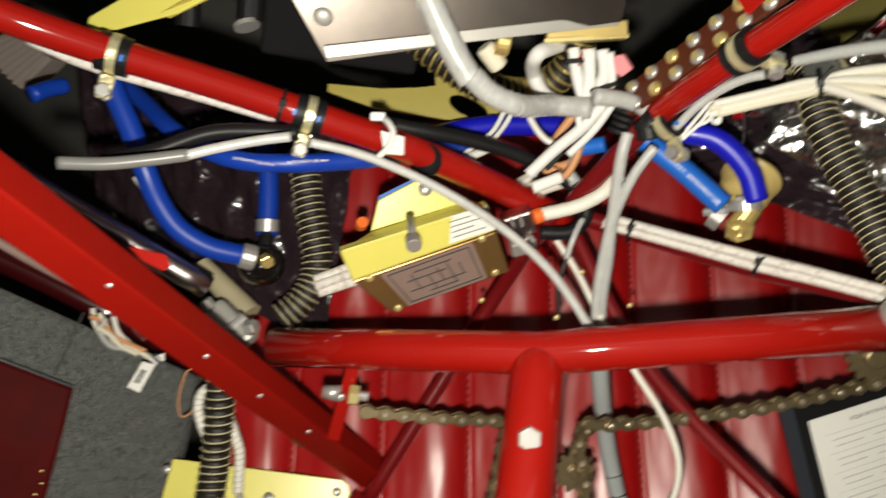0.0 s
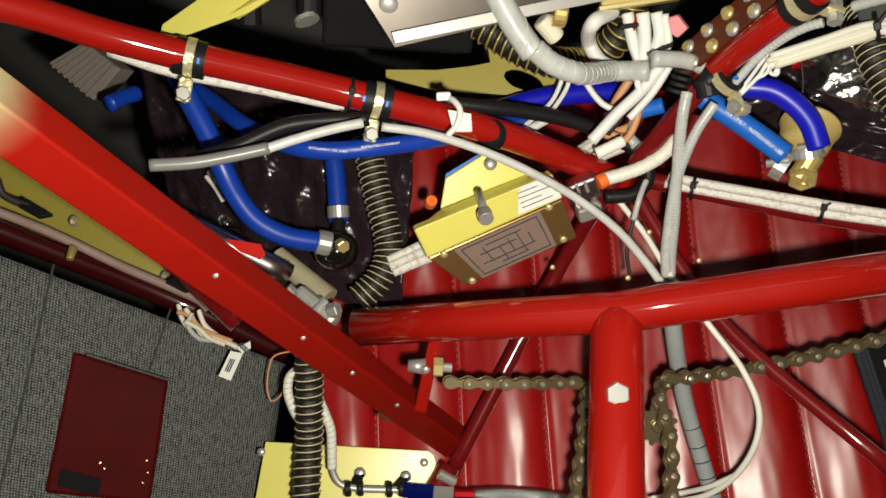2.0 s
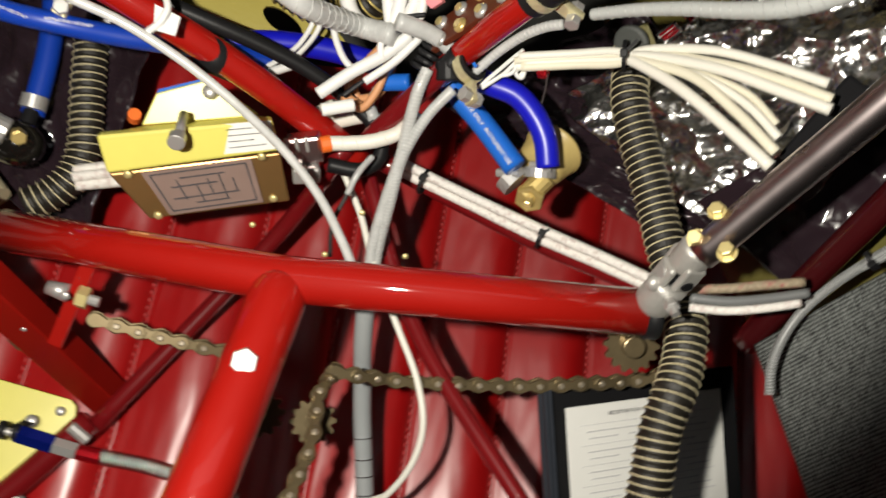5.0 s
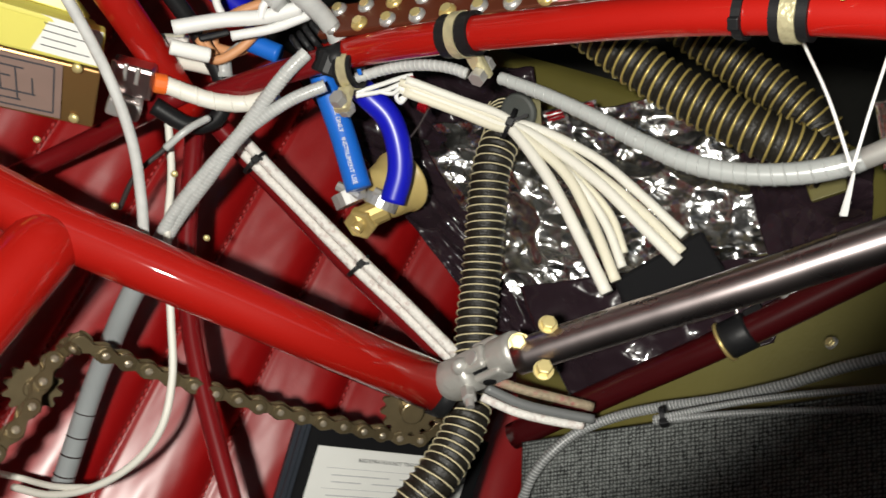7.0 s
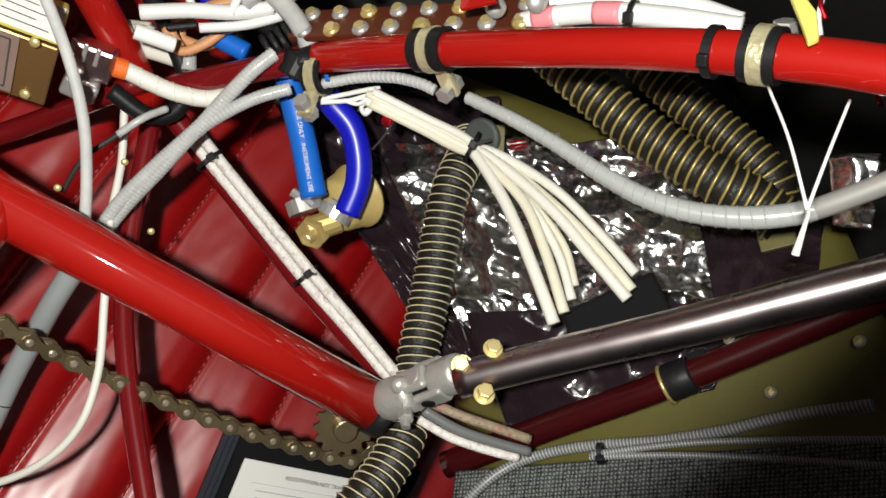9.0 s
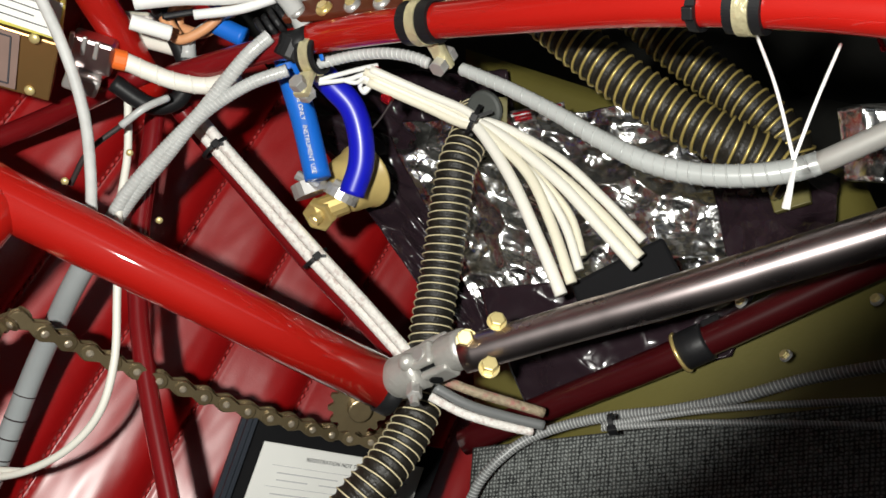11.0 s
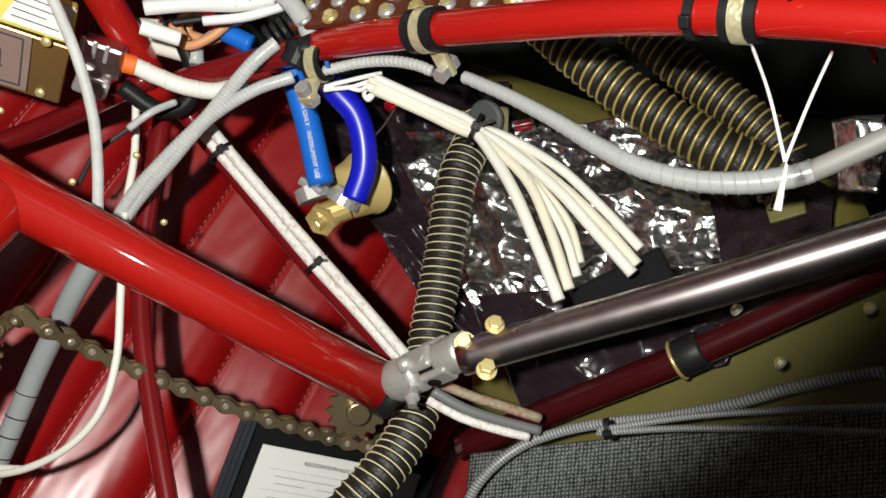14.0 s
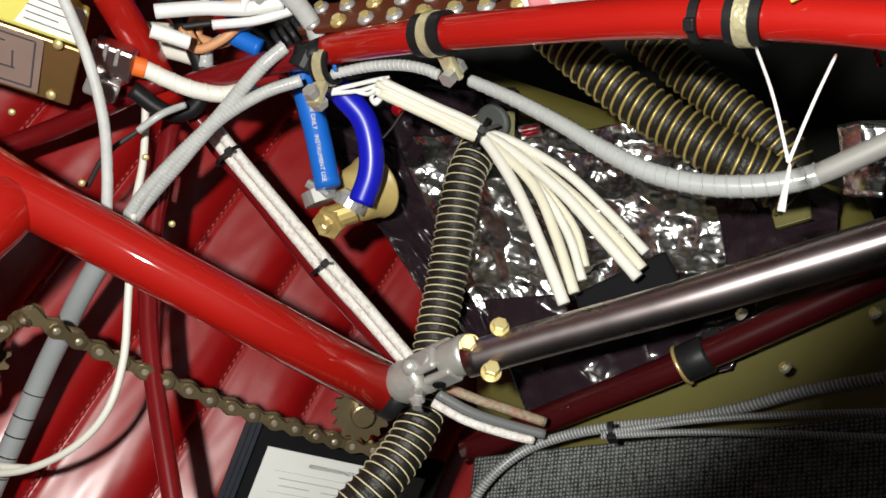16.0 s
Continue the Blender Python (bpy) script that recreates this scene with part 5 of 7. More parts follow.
for pts in ([(-0.2225, 0.4929, 0.5337), (-0.2162, 0.4897, 0.5267), (-0.2080, 0.4850, 0.5148)], [(-0.2250, 0.4932, 0.5301), (-0.2186, 0.4899, 0.5223), (-0.2116, 0.4850, 0.5111)], [(-0.2338, 0.5185, 0.5652), (-0.2253, 0.5142, 0.5568), (-0.2192, 0.5107, 0.5474)]):
    cable("white_wire", pts, 0.0018, WHITE_CABLE, "thin white wires in the dark behind the hoses", "wire", group="thin white wires", seg=8)
tube_dir = toward((-0.1903, 0.3665, 0.6173), (-0.0838, 0.3852, 0.5867))
adel_clamp((-0.1903, 0.3665, 0.6173), tube_dir, 0.0094, (0.1, -0.2, -1), "black cushioned loop clamp on the red tube")
adel_clamp((-0.0838, 0.3852, 0.5867), tube_dir, 0.0094, (-0.1, -0.25, -1), "black cushioned loop clamp holding grey cables", BAND)
zip_tie((-0.0999, 0.3819, 0.5913), tube_dir, 0.0098, "thin black cable tie round the red tube", tail=0)
clip = base("p_clip", (0.0042, 0.4566, 0.5551), "black rubber clip on the red tube", "clip")
v, f = sweep(np.array([(-0.0132, 0.3954, 0.5612), (0.0037, 0.4571, 0.5547), (0.0077, 0.4534, 0.5536)]), 0.01032, 20)
link_mesh("band", v, f, BLACK, clip)
v, f = sweep(np.array([(0.0024, 0.4583, 0.5550), (0.0040, 0.4567, 0.5544), (0.0049, 0.4559, 0.5536)]), 0.01179, 20)
link_mesh("metal_band", v, f, STEEL, clip, "thin steel band")
wt = base("white_tie_tag", (-0.0369, 0.3954, 0.5756), "white plastic tie with a flag round the red tube", "cable tie")
part("flag", slab([(-0.0403, 0.3697, 0.5800), (-0.0263, 0.3691, 0.5769), (-0.0263, 0.3644, 0.5667), (-0.0377, 0.3643, 0.5671)], 0.001), WHITE, wt)
cable("strap", [(-0.0428, 0.3849, 0.5869), (-0.0364, 0.3721, 0.5851), (-0.0330, 0.3666, 0.5794), (-0.0352, 0.3644, 0.5714), (-0.0410, 0.3668, 0.5649)], 0.00194, WHITE, parent=wt, seg=8)
part("head", box_bm((-0.0424, 0.3768, 0.5877), axes_of((1, 0, 0), (0, -1, 0)), (0.00881, 0.00441, 0.00529), 0.001), WHITE, wt)

# ---- top: tray, flap, dark boxes, painted web, wiring ----
flap = tagged(part("yellow_bracket", slab([(-0.2137, 0.3860, 0.6247), (-0.2099, 0.3887, 0.6370), (-0.1660, 0.3801, 0.6649), (-0.1011, 0.3676, 0.6729), (-0.1571, 0.3749, 0.6415)], 0.002, 0.0006), YELLOW), "bright yellow metal bracket over the red tube", "bracket")
# the fold's shade comes from using the darker chromate here
part("bracket_edge", slab([(-0.1684, 0.3771, 0.6409), (-0.1106, 0.3680, 0.6705), (-0.0979, 0.3698, 0.6701), (-0.1626, 0.3789, 0.6386)], 0.0015), CHROMATE, flap, "folded edge coloured darker for shade")
tray = base("equipment_tray", (-0.0662, 0.3482, 0.6200), "grey aluminium equipment tray with a bright folded edge", "tray")
# underside metal darkened: its shade and dark reflections are in the colour
part("underside", slab([(-0.0694, 0.3484, 0.6173), (0.0963, 0.3679, 0.6469), (0.1050, 0.3355, 0.7153), (-0.1167, 0.3433, 0.6996)], 0.003, 0.0004), material("aluminium_shaded", (0.16, 0.14, 0.125), 0.33, metal=0.95, vary=0.2), tray, "underside coloured dark for its shade")
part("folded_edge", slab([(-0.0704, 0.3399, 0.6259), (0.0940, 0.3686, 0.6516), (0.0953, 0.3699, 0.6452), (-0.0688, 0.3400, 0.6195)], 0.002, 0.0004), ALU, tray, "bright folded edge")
screw("rivet", (-0.0720, 0.3449, 0.6406), (0, -1, -0.6), 0.00618, ALU, tray)
# box added to stand in for the darkness below the tray
tagged(part("dark_fill_box", box_bm((-0.0700, 0.4480, 0.6390), axes_of((1, 0.1, -0.1), (0, 0, 1)), (0.10026, 0.04359, 0.04359), 0.003), MATT_BLACK), "black box filling the dark space under the tray", "case")
BLOCK_GREY = material("block_grey", (0.19, 0.16, 0.145), 0.7)
rib = base("ribbed_block", (-0.3014, 0.4825, 0.6120), "grey ribbed block in the dark corner", "connector block")
rc = [(-0.3290, 0.4881, 0.6199), (-0.2988, 0.4849, 0.6336), (-0.2736, 0.4777, 0.6131), (-0.2969, 0.4796, 0.5915)]
part("block", slab(rc, 0.02, 0.001), BLOCK_GREY, rib)
for i in range(7):
    p, q = lerp(rc[0], rc[3], 0.12 + 0.125 * i), lerp(rc[1], rc[2], 0.12 + 0.125 * i)
    part("fin", rod_bm(Vector(p) - Vector((0, 0.001, 0)), Vector(q) - Vector((0, 0.001, 0)), 0.0013, 6), BLOCK_GREY, rib)
for c, r in (((-0.1696, 0.4422, 0.6375), 0.008), ((-0.1282, 0.4365, 0.6427), 0.009)):
    st = tagged(part("dark_standoff", rod_bm(c, Vector(c) + Vector((0.004, 0.0, 0.05)), r, 14), BLACK), "black standoff under the panel", "standoff")
tagged(part("white_ring", rod_bm((-0.1301, 0.4334, 0.6405), (-0.1292, 0.4325, 0.6378), 0.00844, 16), ALU), "pale ring on a black standoff", "ring")


def web_plate():
    """A painted web with an oval lightening hole cut through it."""
    rim = [(0.0606, 0.4658, 0.5887), (0.0439, 0.4643, 0.5824), (0.0235, 0.4640, 0.5811), (0.0012, 0.4645, 0.5826), (-0.0211, 0.4651, 0.5850), (-0.0493, 0.4661, 0.5888), (-0.0814, 0.4685, 0.5984), (-0.0811, 0.4699, 0.6039), (-0.0445, 0.4693, 0.6020), (-0.0200, 0.4696, 0.6035), (-0.0057, 0.4701, 0.6055), (-0.0070, 0.4730, 0.6175), (0.0034, 0.4744, 0.6233), (0.0148, 0.4705, 0.6076), (0.0329, 0.4695, 0.6036), (0.0489, 0.4683, 0.5988)]
    c, a, b = Vector((0.0180, 0.4665, 0.5913)), toward((0.0021, 0.4683, 0.5984), (0.0339, 0.4647, 0.5841)), toward((0.0203, 0.4677, 0.5959), (0.0157, 0.4654, 0.5866))
    n = a.cross(b).normalized()
    k = len(rim)
    v, f = [], []
    for off in (0, 0.0025):
        for q in rim:
            d = Vector(q) - c
            x, y = d.dot(a) / 0.0155, d.dot(b) / 0.0068
            m = max(1e-6, math.hypot(x, y))
            v.append(c + a * (x / m * 0.0155) + b * (y / m * 0.0068) + n * off)
        v += [Vector(q) + n * off for q in rim]
    for i in range(k):
        j = (i + 1) % k
        f += [(i, j, k + j, k + i), (2 * k + i, 3 * k + i, 3 * k + j, 2 * k + j), (i, 2 * k + i, 2 * k + j, j), (k + i, k + j, 3 * k + j, 3 * k + i)]
    tagged(link_mesh("web_plate", v, f, CHROMATE, smooth=False), "yellow-green painted web plate with an oval hole", "web plate")


web_plate()
wrapped("grey_conduit", [(-0.0196, 0.3492, 0.6621), (-0.0012, 0.3513, 0.6273), (0.0098, 0.3525, 0.6110)], 0.0075, "thick smooth grey conduit from the panel", pitch=0.05)
wrapped("grey_conduit", [(0.0099, 0.3485, 0.6135), (0.0194, 0.3508, 0.6054), (0.0348, 0.3547, 0.5987), (0.0677, 0.3974, 0.5974), (0.0870, 0.3876, 0.5968)], 0.0064, "thick grey conduit in spiral wrap", pitch=0.0065)
cable("grey_cable", [(0.0860, 0.3771, 0.6041), (0.1070, 0.3822, 0.6024), (0.1203, 0.3850, 0.5972), (0.1252, 0.3843, 0.5905), (0.1238, 0.3815, 0.5830)], 0.00510, GREY_WRAP, "grey cable bending down from the conduit")
tagged(part("rubber_sleeve", rod_bm((0.1207, 0.3829, 0.5907), (0.1233, 0.3822, 0.5798), 0.00824, 18, bevel=0.001), BLACK), "ribbed black rubber sleeve at the joint", "sleeve")
adel_clamp((0.1307, 0.3742, 0.5890), toward((0.1169, 0.3869, 0.5819), (0.1428, 0.3523, 0.6162)), 0.00749, (-0.1, -0.2, -1), "gold loop clamp where the cables part", BAND, 0.0050)
wrapped("grey_cable", [(0.1093, 0.3817, 0.5832), (0.1069, 0.3818, 0.5703), (0.1064, 0.3862, 0.5506), (0.1068, 0.3902, 0.5315), (0.1042, 0.3947, 0.5017), (0.1032, 0.3987, 0.4737), (0.1052, 0.4019, 0.4533)], 0.00360, "grey spiral-wrapped cable down behind the column", pitch=0.0022)
wrapped("grey_cable", [(0.1259, 0.3792, 0.5755), (0.1167, 0.3822, 0.5599), (0.1105, 0.3860, 0.5429), (0.1075, 0.3907, 0.5282), (0.1070, 0.3934, 0.5003), (0.1069, 0.3992, 0.4733), (0.1081, 0.4029, 0.4540)], 0.00320, "grey spiral-wrapped cable beside its twin", pitch=0.0022)
# grey lowered so the colour holds the upright tube's shadow
conduit = cable("grey_conduit", [(0.1049, 0.3966, 0.4524), (0.1110, 0.3992, 0.4110), (0.1166, 0.4049, 0.3855), (0.1227, 0.4058, 0.3579), (0.1356, 0.3954, 0.3080), (0.1448, 0.3841, 0.2706), (0.1530, 0.3740, 0.2320)], 0.00601, material("grey_conduit_shaded", (0.31, 0.33, 0.335), 0.32, vary=0.1), "grey split conduit down the bulkhead", "conduit", seg=18)
for t in (0.15, 0.3, 0.42, 0.55, 0.68, 0.8):
    p = lerp((0.1227, 0.4058, 0.3579), (0.1448, 0.3841, 0.2706), t)
    v, f = sweep(np.array([p, lerp(p, (0.1448, 0.3841, 0.2706), 0.002), lerp(p, (0.1448, 0.3841, 0.2706), 0.004)]), 0.00609, 18)
    link_mesh("seam_ring", v, f, CORD, conduit, "dark joint ring")
# white loop wire and thin cords by the bulkhead
cable("white_wire", [(0.0766, 0.4250, 0.5091), (0.0926, 0.4145, 0.4866), (0.1062, 0.3985, 0.4609), (0.1281, 0.3812, 0.4293), (0.1459, 0.3665, 0.4024), (0.1541, 0.3582, 0.3790), (0.1535, 0.3575, 0.3560), (0.1449, 0.3643, 0.3290), (0.1311, 0.3774, 0.3063), (0.1153, 0.3933, 0.2918)], 0.0021, WHITE_CABLE, "white wire hanging in a loop before the bulkhead", "wire")
cable("white_wire", [(0.1436, 0.3663, 0.3261), (0.1302, 0.3793, 0.3106), (0.1144, 0.3955, 0.2968), (0.0881, 0.3677, 0.3112)], 0.0018, WHITE_CABLE, "thin white wire branching from the loop", "wire")
cable("black_wire", [(0.0847, 0.3987, 0.5142), (0.0810, 0.3985, 0.4999), (0.0762, 0.3958, 0.4804), (0.0791, 0.3989, 0.4598)], 0.00139, CORD, "thin dark wire to the bulkhead", "wire", seg=8)
cable("clear_tube", [(0.0911, 0.4061, 0.5248), (0.0847, 0.3987, 0.5142), (0.0810, 0.3985, 0.4999)], 0.00198, GREY_WRAP, "thin clear tube over a dark wire", "tube", seg=8)
for at in ((0.0757, 0.3907, 0.4622), (0.0287, 0.4134, 0.4659), (0.1236, 0.3922, 0.4713), (0.0923, 0.4010, 0.4904)):
    tagged(part("small_screw", ball_bm(at, 0.0019, 0.6, (0, -1, 0)), CADMIUM, smooth=True), "small gold screw on the bulkhead", "screw", "small gold screws")
# white bunched wires and loops
for pts, r, m, lab in (
        ([(0.0683, 0.4043, 0.6343), (0.0519, 0.3857, 0.6276), (0.0545, 0.4135, 0.6154), (0.0622, 0.4112, 0.6029), (0.0762, 0.4050, 0.5973)], 0.00487, WHITE, "white wire bent in a wide ring"),
        ([(0.0760, 0.4000, 0.6328), (0.0793, 0.4004, 0.6161), (0.0841, 0.3991, 0.6023)], 0.00385, WHITE, "white wires from the gold connector"),
        ([(0.0843, 0.3952, 0.6324), (0.0861, 0.3965, 0.6159), (0.0851, 0.3989, 0.6005)], 0.00431, WHITE, "white wires from the gold connector"),
        ([(0.0917, 0.3910, 0.6321), (0.0941, 0.3920, 0.6177), (0.0899, 0.3960, 0.6031)], 0.00380, WHITE, "white wires from the gold connector"),
        ([(0.0959, 0.3888, 0.6306), (0.0988, 0.3902, 0.6128), (0.0939, 0.3967, 0.5994)], 0.00283, WHITE, "white wires from the gold connector"),
        ([(0.0957, 0.3930, 0.5994), (0.0842, 0.3926, 0.5855), (0.0675, 0.3920, 0.5707), (0.0517, 0.3929, 0.5543)], 0.0038, WHITE, "thick white sleeved wire under the conduit"),
        ([(0.1015, 0.3934, 0.5994), (0.0911, 0.3929, 0.5836), (0.0762, 0.3938, 0.5674)], 0.0025, WHITE, "thin white wire under the grey conduit"),
        ([(0.0403, 0.4245, 0.6030), (0.0378, 0.4264, 0.5905), (0.0322, 0.4311, 0.5783), (0.0220, 0.4398, 0.5674), (0.0127, 0.4479, 0.5595)], 0.00161, WHITE, "thin white tie over the blue hose"),
        ([(0.0437, 0.4223, 0.6032), (0.0424, 0.4234, 0.5898), (0.0350, 0.4296, 0.5755), (0.0259, 0.4373, 0.5648), (0.0156, 0.4459, 0.5568)], 0.00160, WHITE, "thin white tie over the blue hose"),
        ([(0.0502, 0.4188, 0.5977), (0.0550, 0.4159, 0.5867), (0.0628, 0.4124, 0.5765), (0.0715, 0.4098, 0.5715)], 0.00213, WHITE, "thin white tie over the blue hose"),
        ([(0.0315, 0.4357, 0.5664), (0.0217, 0.4422, 0.5606), (0.0143, 0.4479, 0.5561)], 0.00291, WHITE, "white strap across the blue hose"),
        ([(0.0555, 0.3959, 0.5456), (0.0664, 0.3968, 0.5501), (0.0732, 0.3976, 0.5529)], 0.00394, PAPER, "white paper-wrapped splice on a wire"),
        ([(0.0825, 0.3947, 0.6328), (0.0788, 0.3988, 0.6193), (0.0812, 0.3995, 0.6021)], 0.00136, CLIP_RED, "thin red wire among white ones"),
        ([(0.0826, 0.3901, 0.5830), (0.0806, 0.3912, 0.5907), (0.0847, 0.3921, 0.5955)], 0.00211, WHITE, "small loop of white wire")):
    cable("wire", pts, r, m, lab, "wire", group="wires under the panel", seg=10)
for at, d in (((0.0782, 0.3986, 0.6249), (1, 0, 0.1)), ((0.0942, 0.3918, 0.6097), (1, 0, 0.4)), ((0.0708, 0.4130, 0.5619), (0.6, 0, 0.7))):
    tagged(part("black_band", box_bm(at, axes_of(d, (0, -1, 0)), (0.016, 0.010, 0.003), 0.001), BLACK), "black tie round the white wires", "cable tie", "black ties")
tagged(part("pink_plug", slab([(0.0970, 0.3858, 0.6281), (0.1024, 0.3828, 0.6295), (0.1084, 0.3811, 0.6210), (0.1033, 0.3849, 0.6158), (0.0998, 0.3863, 0.6182)], 0.006, 0.001), PINK), "pink plastic crimp plug among wires", "plug")
gc = base("gold_connector", (0.0804, 0.3917, 0.6403), "gold plated multi-pin connector", "connector")
part("housing", box_bm((0.0810, 0.3911, 0.6421), axes_of(toward((0.0547, 0.3821, 0.6390), (0.1014, 0.3785, 0.6434)), (0, -1, 0.1)), (0.04858, 0.00972, 0.00972), 0.001), BRASS, gc)
part("flange", box_bm((0.0809, 0.3916, 0.6376), axes_of(toward((0.0549, 0.3811, 0.6344), (0.1020, 0.3793, 0.6390)), (0, -1, 0.1)), (0.05088, 0.01174, 0.00294), 0.0006), CADMIUM, gc)
tagged(part("coax_plug", rod_bm((0.0258, 0.3826, 0.6341), (0.0345, 0.3829, 0.6327), 0.00805, 18, bevel=0.0015), BRASS), "brass coaxial plug under the tray", "plug")
tagged(part("white_boot", rod_bm((0.0194, 0.3874, 0.6310), (0.0301, 0.3912, 0.6188), 0.00603, 14, bevel=0.002), CREAM), "cream boot below a brass plug", "boot")

for pts in ([(0.0763, 0.4265, 0.5541), (0.0711, 0.4267, 0.5627), (0.0743, 0.4240, 0.5762), (0.0831, 0.4201, 0.5910)], [(0.0763, 0.4266, 0.5558), (0.0857, 0.4216, 0.5613), (0.0908, 0.4192, 0.5785), (0.0879, 0.4184, 0.5927)]):
    cable("tan_wire", pts, 0.0030, COPPER_TAN, "thick tan wire looping by the terminal board", "wire", group="tan wire loops", seg=10)
# terminal board with its studs
t_a, t_b = (0.1099, 0.3858, 0.6007), (0.1801, 0.2874, 0.6837)
tx, ty, tz = axes_of(toward(t_a, t_b), (0.2, 0.2, 1))
board = base("terminal_board", lerp(t_a, t_b, 0.5), "brown terminal board with two rows of bright studs", "terminal board")
blen = (Vector(t_b) - Vector(t_a)).length
part("board", box_bm(Vector(lerp(t_a, t_b, 0.5)) + Vector((0, 0.006, 0)), (tx, ty, tz), (blen, 0.020, 0.004), 0.0008), TERMINAL, board)
out = tz if tz[1] < 0 else -tz
for i in range(9):
    for row in (-1, 1):
        p = Vector(lerp(t_a, t_b, (i + 0.5) / 9)) + Vector((0, 0.006, 0)) + ty * (0.006 * row)
        st_ = part("stud", rod_bm(p, p + out * 0.005, 0.0026, 12), CADMIUM, board)
        part("screw_head", ball_bm(p + out * 0.002, 0.0046, 0.6, out), STEEL if (i + row) % 3 else BRASS, st_, smooth=True)
for pts, m in (([(0.0663, 0.4202, 0.5551), (0.0776, 0.4141, 0.5511), (0.0847, 0.4107, 0.5633), (0.0873, 0.4093, 0.5796), (0.0871, 0.4081, 0.5955)], COPPER_TAN), ([(0.0773, 0.4170, 0.5530), (0.0690, 0.4198, 0.5567), (0.0682, 0.4209, 0.5696)], COPPER_TAN), ([(0.0817, 0.4176, 0.5529), (0.0868, 0.4154, 0.5710), (0.0959, 0.4098, 0.5940)], GREY_WRAP), ([(0.0525, 0.4399, 0.5414), (0.0632, 0.4307, 0.5498)], WHITE_BRAID)):
    cable("wire", pts, 0.0026, m, "loose tan and grey wires by the terminal board", "wire", group="wires at the terminal board", seg=8)
for pts, r, m in (([(0.0502, 0.4461, 0.5383), (0.0628, 0.4359, 0.5483)], 0.0048, CREAM), ([(0.0575, 0.4425, 0.5335), (0.0733, 0.4320, 0.5422), (0.0880, 0.4223, 0.5495)], 0.0042, WHITE_CABLE), ([(0.0817, 0.4246, 0.5539), (0.0880, 0.4217, 0.5461)], 0.0044, GREY_WRAP)):
    cable("splice", pts, r, m, "pale taped splice behind the plug", "splice", group="taped splices", seg=12)
cable("blue_hose", [(0.0861, 0.4196, 0.5691), (0.0959, 0.4147, 0.5717), (0.1030, 0.4107, 0.5737)], 0.00530, SKY, "short blue hose under the wires", "hose", group="blue hoses", seg=14)

# ---- white braided pair tied along the brace ----
for o in (0.0, 1.0):
    cable("white_cable", [(0.1108, 0.4230, 0.5241), (0.1268, 0.4185, 0.5204), (0.1586, 0.4096, 0.5140), (0.2017, 0.3865, 0.5068), (0.2339, 0.3648, 0.5024), (0.2637, 0.3448, 0.4977)] if o == 0 else [(0.1102, 0.4284, 0.5183), (0.1266, 0.4237, 0.5148), (0.1595, 0.4143, 0.5082), (0.2028, 0.3910, 0.5003), (0.2355, 0.3692, 0.4967), (0.2657, 0.3490, 0.4925)], 0.0032, WHITE_BRAID, "white braided cables tied along the brace", group="white braided cables")
brace_dir = toward((0.1273, 0.4164, 0.5197), (0.2029, 0.3858, 0.5051))
zip_tie((0.1275, 0.4204, 0.5156), brace_dir, 0.0074, tail=0.004, tail_dir=(1, -0.2, 0.8))
zip_tie((0.2029, 0.3900, 0.5025), brace_dir, 0.0074, tail=0.005, tail_dir=(1, -0.2, 0.8))

# ---- blue hoses to the brass filter ----
sky = cable("blue_hose", [(0.1232, 0.4138, 0.5823), (0.1371, 0.4068, 0.5710), (0.1526, 0.3990, 0.5592), (0.1741, 0.3836, 0.5402)], 0.00720, SKY, "light blue instrument hose into the brass filter", "hose", group="blue hoses", seg=20)
writing("USE ONLY   INSTRUMENT USE", (0.1544, 0.3869, 0.5556), toward((0.1377, 0.3977, 0.5711), (0.1712, 0.3761, 0.5402)), (0.5906, -0.2110, 0.7789), 0.0033, WHITE, sky, 0.0006)
cable("blue_hose", [(0.1351, 0.3978, 0.5865), (0.1496, 0.3911, 0.5840), (0.1644, 0.3859, 0.5815), (0.1767, 0.3814, 0.5727), (0.1858, 0.3781, 0.5610), (0.1916, 0.3761, 0.5453)], 0.00700, ROYAL, "royal blue hose curving into the brass filter", "hose", group="blue hoses", seg=20)
filt = base("brass_filter", (0.1933, 0.4010, 0.5395), "brass filter with a tan cup and clamped hoses", "filter")
v, f = lathe((0.1904, 0.3972, 0.5404), toward((0.1904, 0.3972, 0.5404), (0.2035, 0.4126, 0.5575)), [(0, 0.005), (0.0004, 0.0112), (0.0024, 0.0144), (0.0064, 0.0160), (0.0208, 0.0182), (0.0212, 0.0194), (0.0228, 0.0194), (0.0232, 0.0182), (0.0256, 0.0164), (0.0264, 0.0032)], 36)
link_mesh("cup", v, f, material("tan_cup", (0.50, 0.38, 0.14), 0.35, vary=0.1), filt, "tan metal cup")
tee = part("tee", rod_bm((0.1970, 0.3929, 0.5389), (0.1874, 0.3938, 0.5228), 0.00730, 14, bevel=0.001), BRASS, filt)
part("hexagon", rod_bm((0.1910, 0.3953, 0.5260), (0.1890, 0.3895, 0.5219), 0.00963, 6, bevel=0.0015), BRASS, tee, "brass hexagon")
part("cock", rod_bm((0.1893, 0.3893, 0.5241), (0.1876, 0.3869, 0.5193), 0.00352, 10, bevel=0.0008), BRASS, tee)
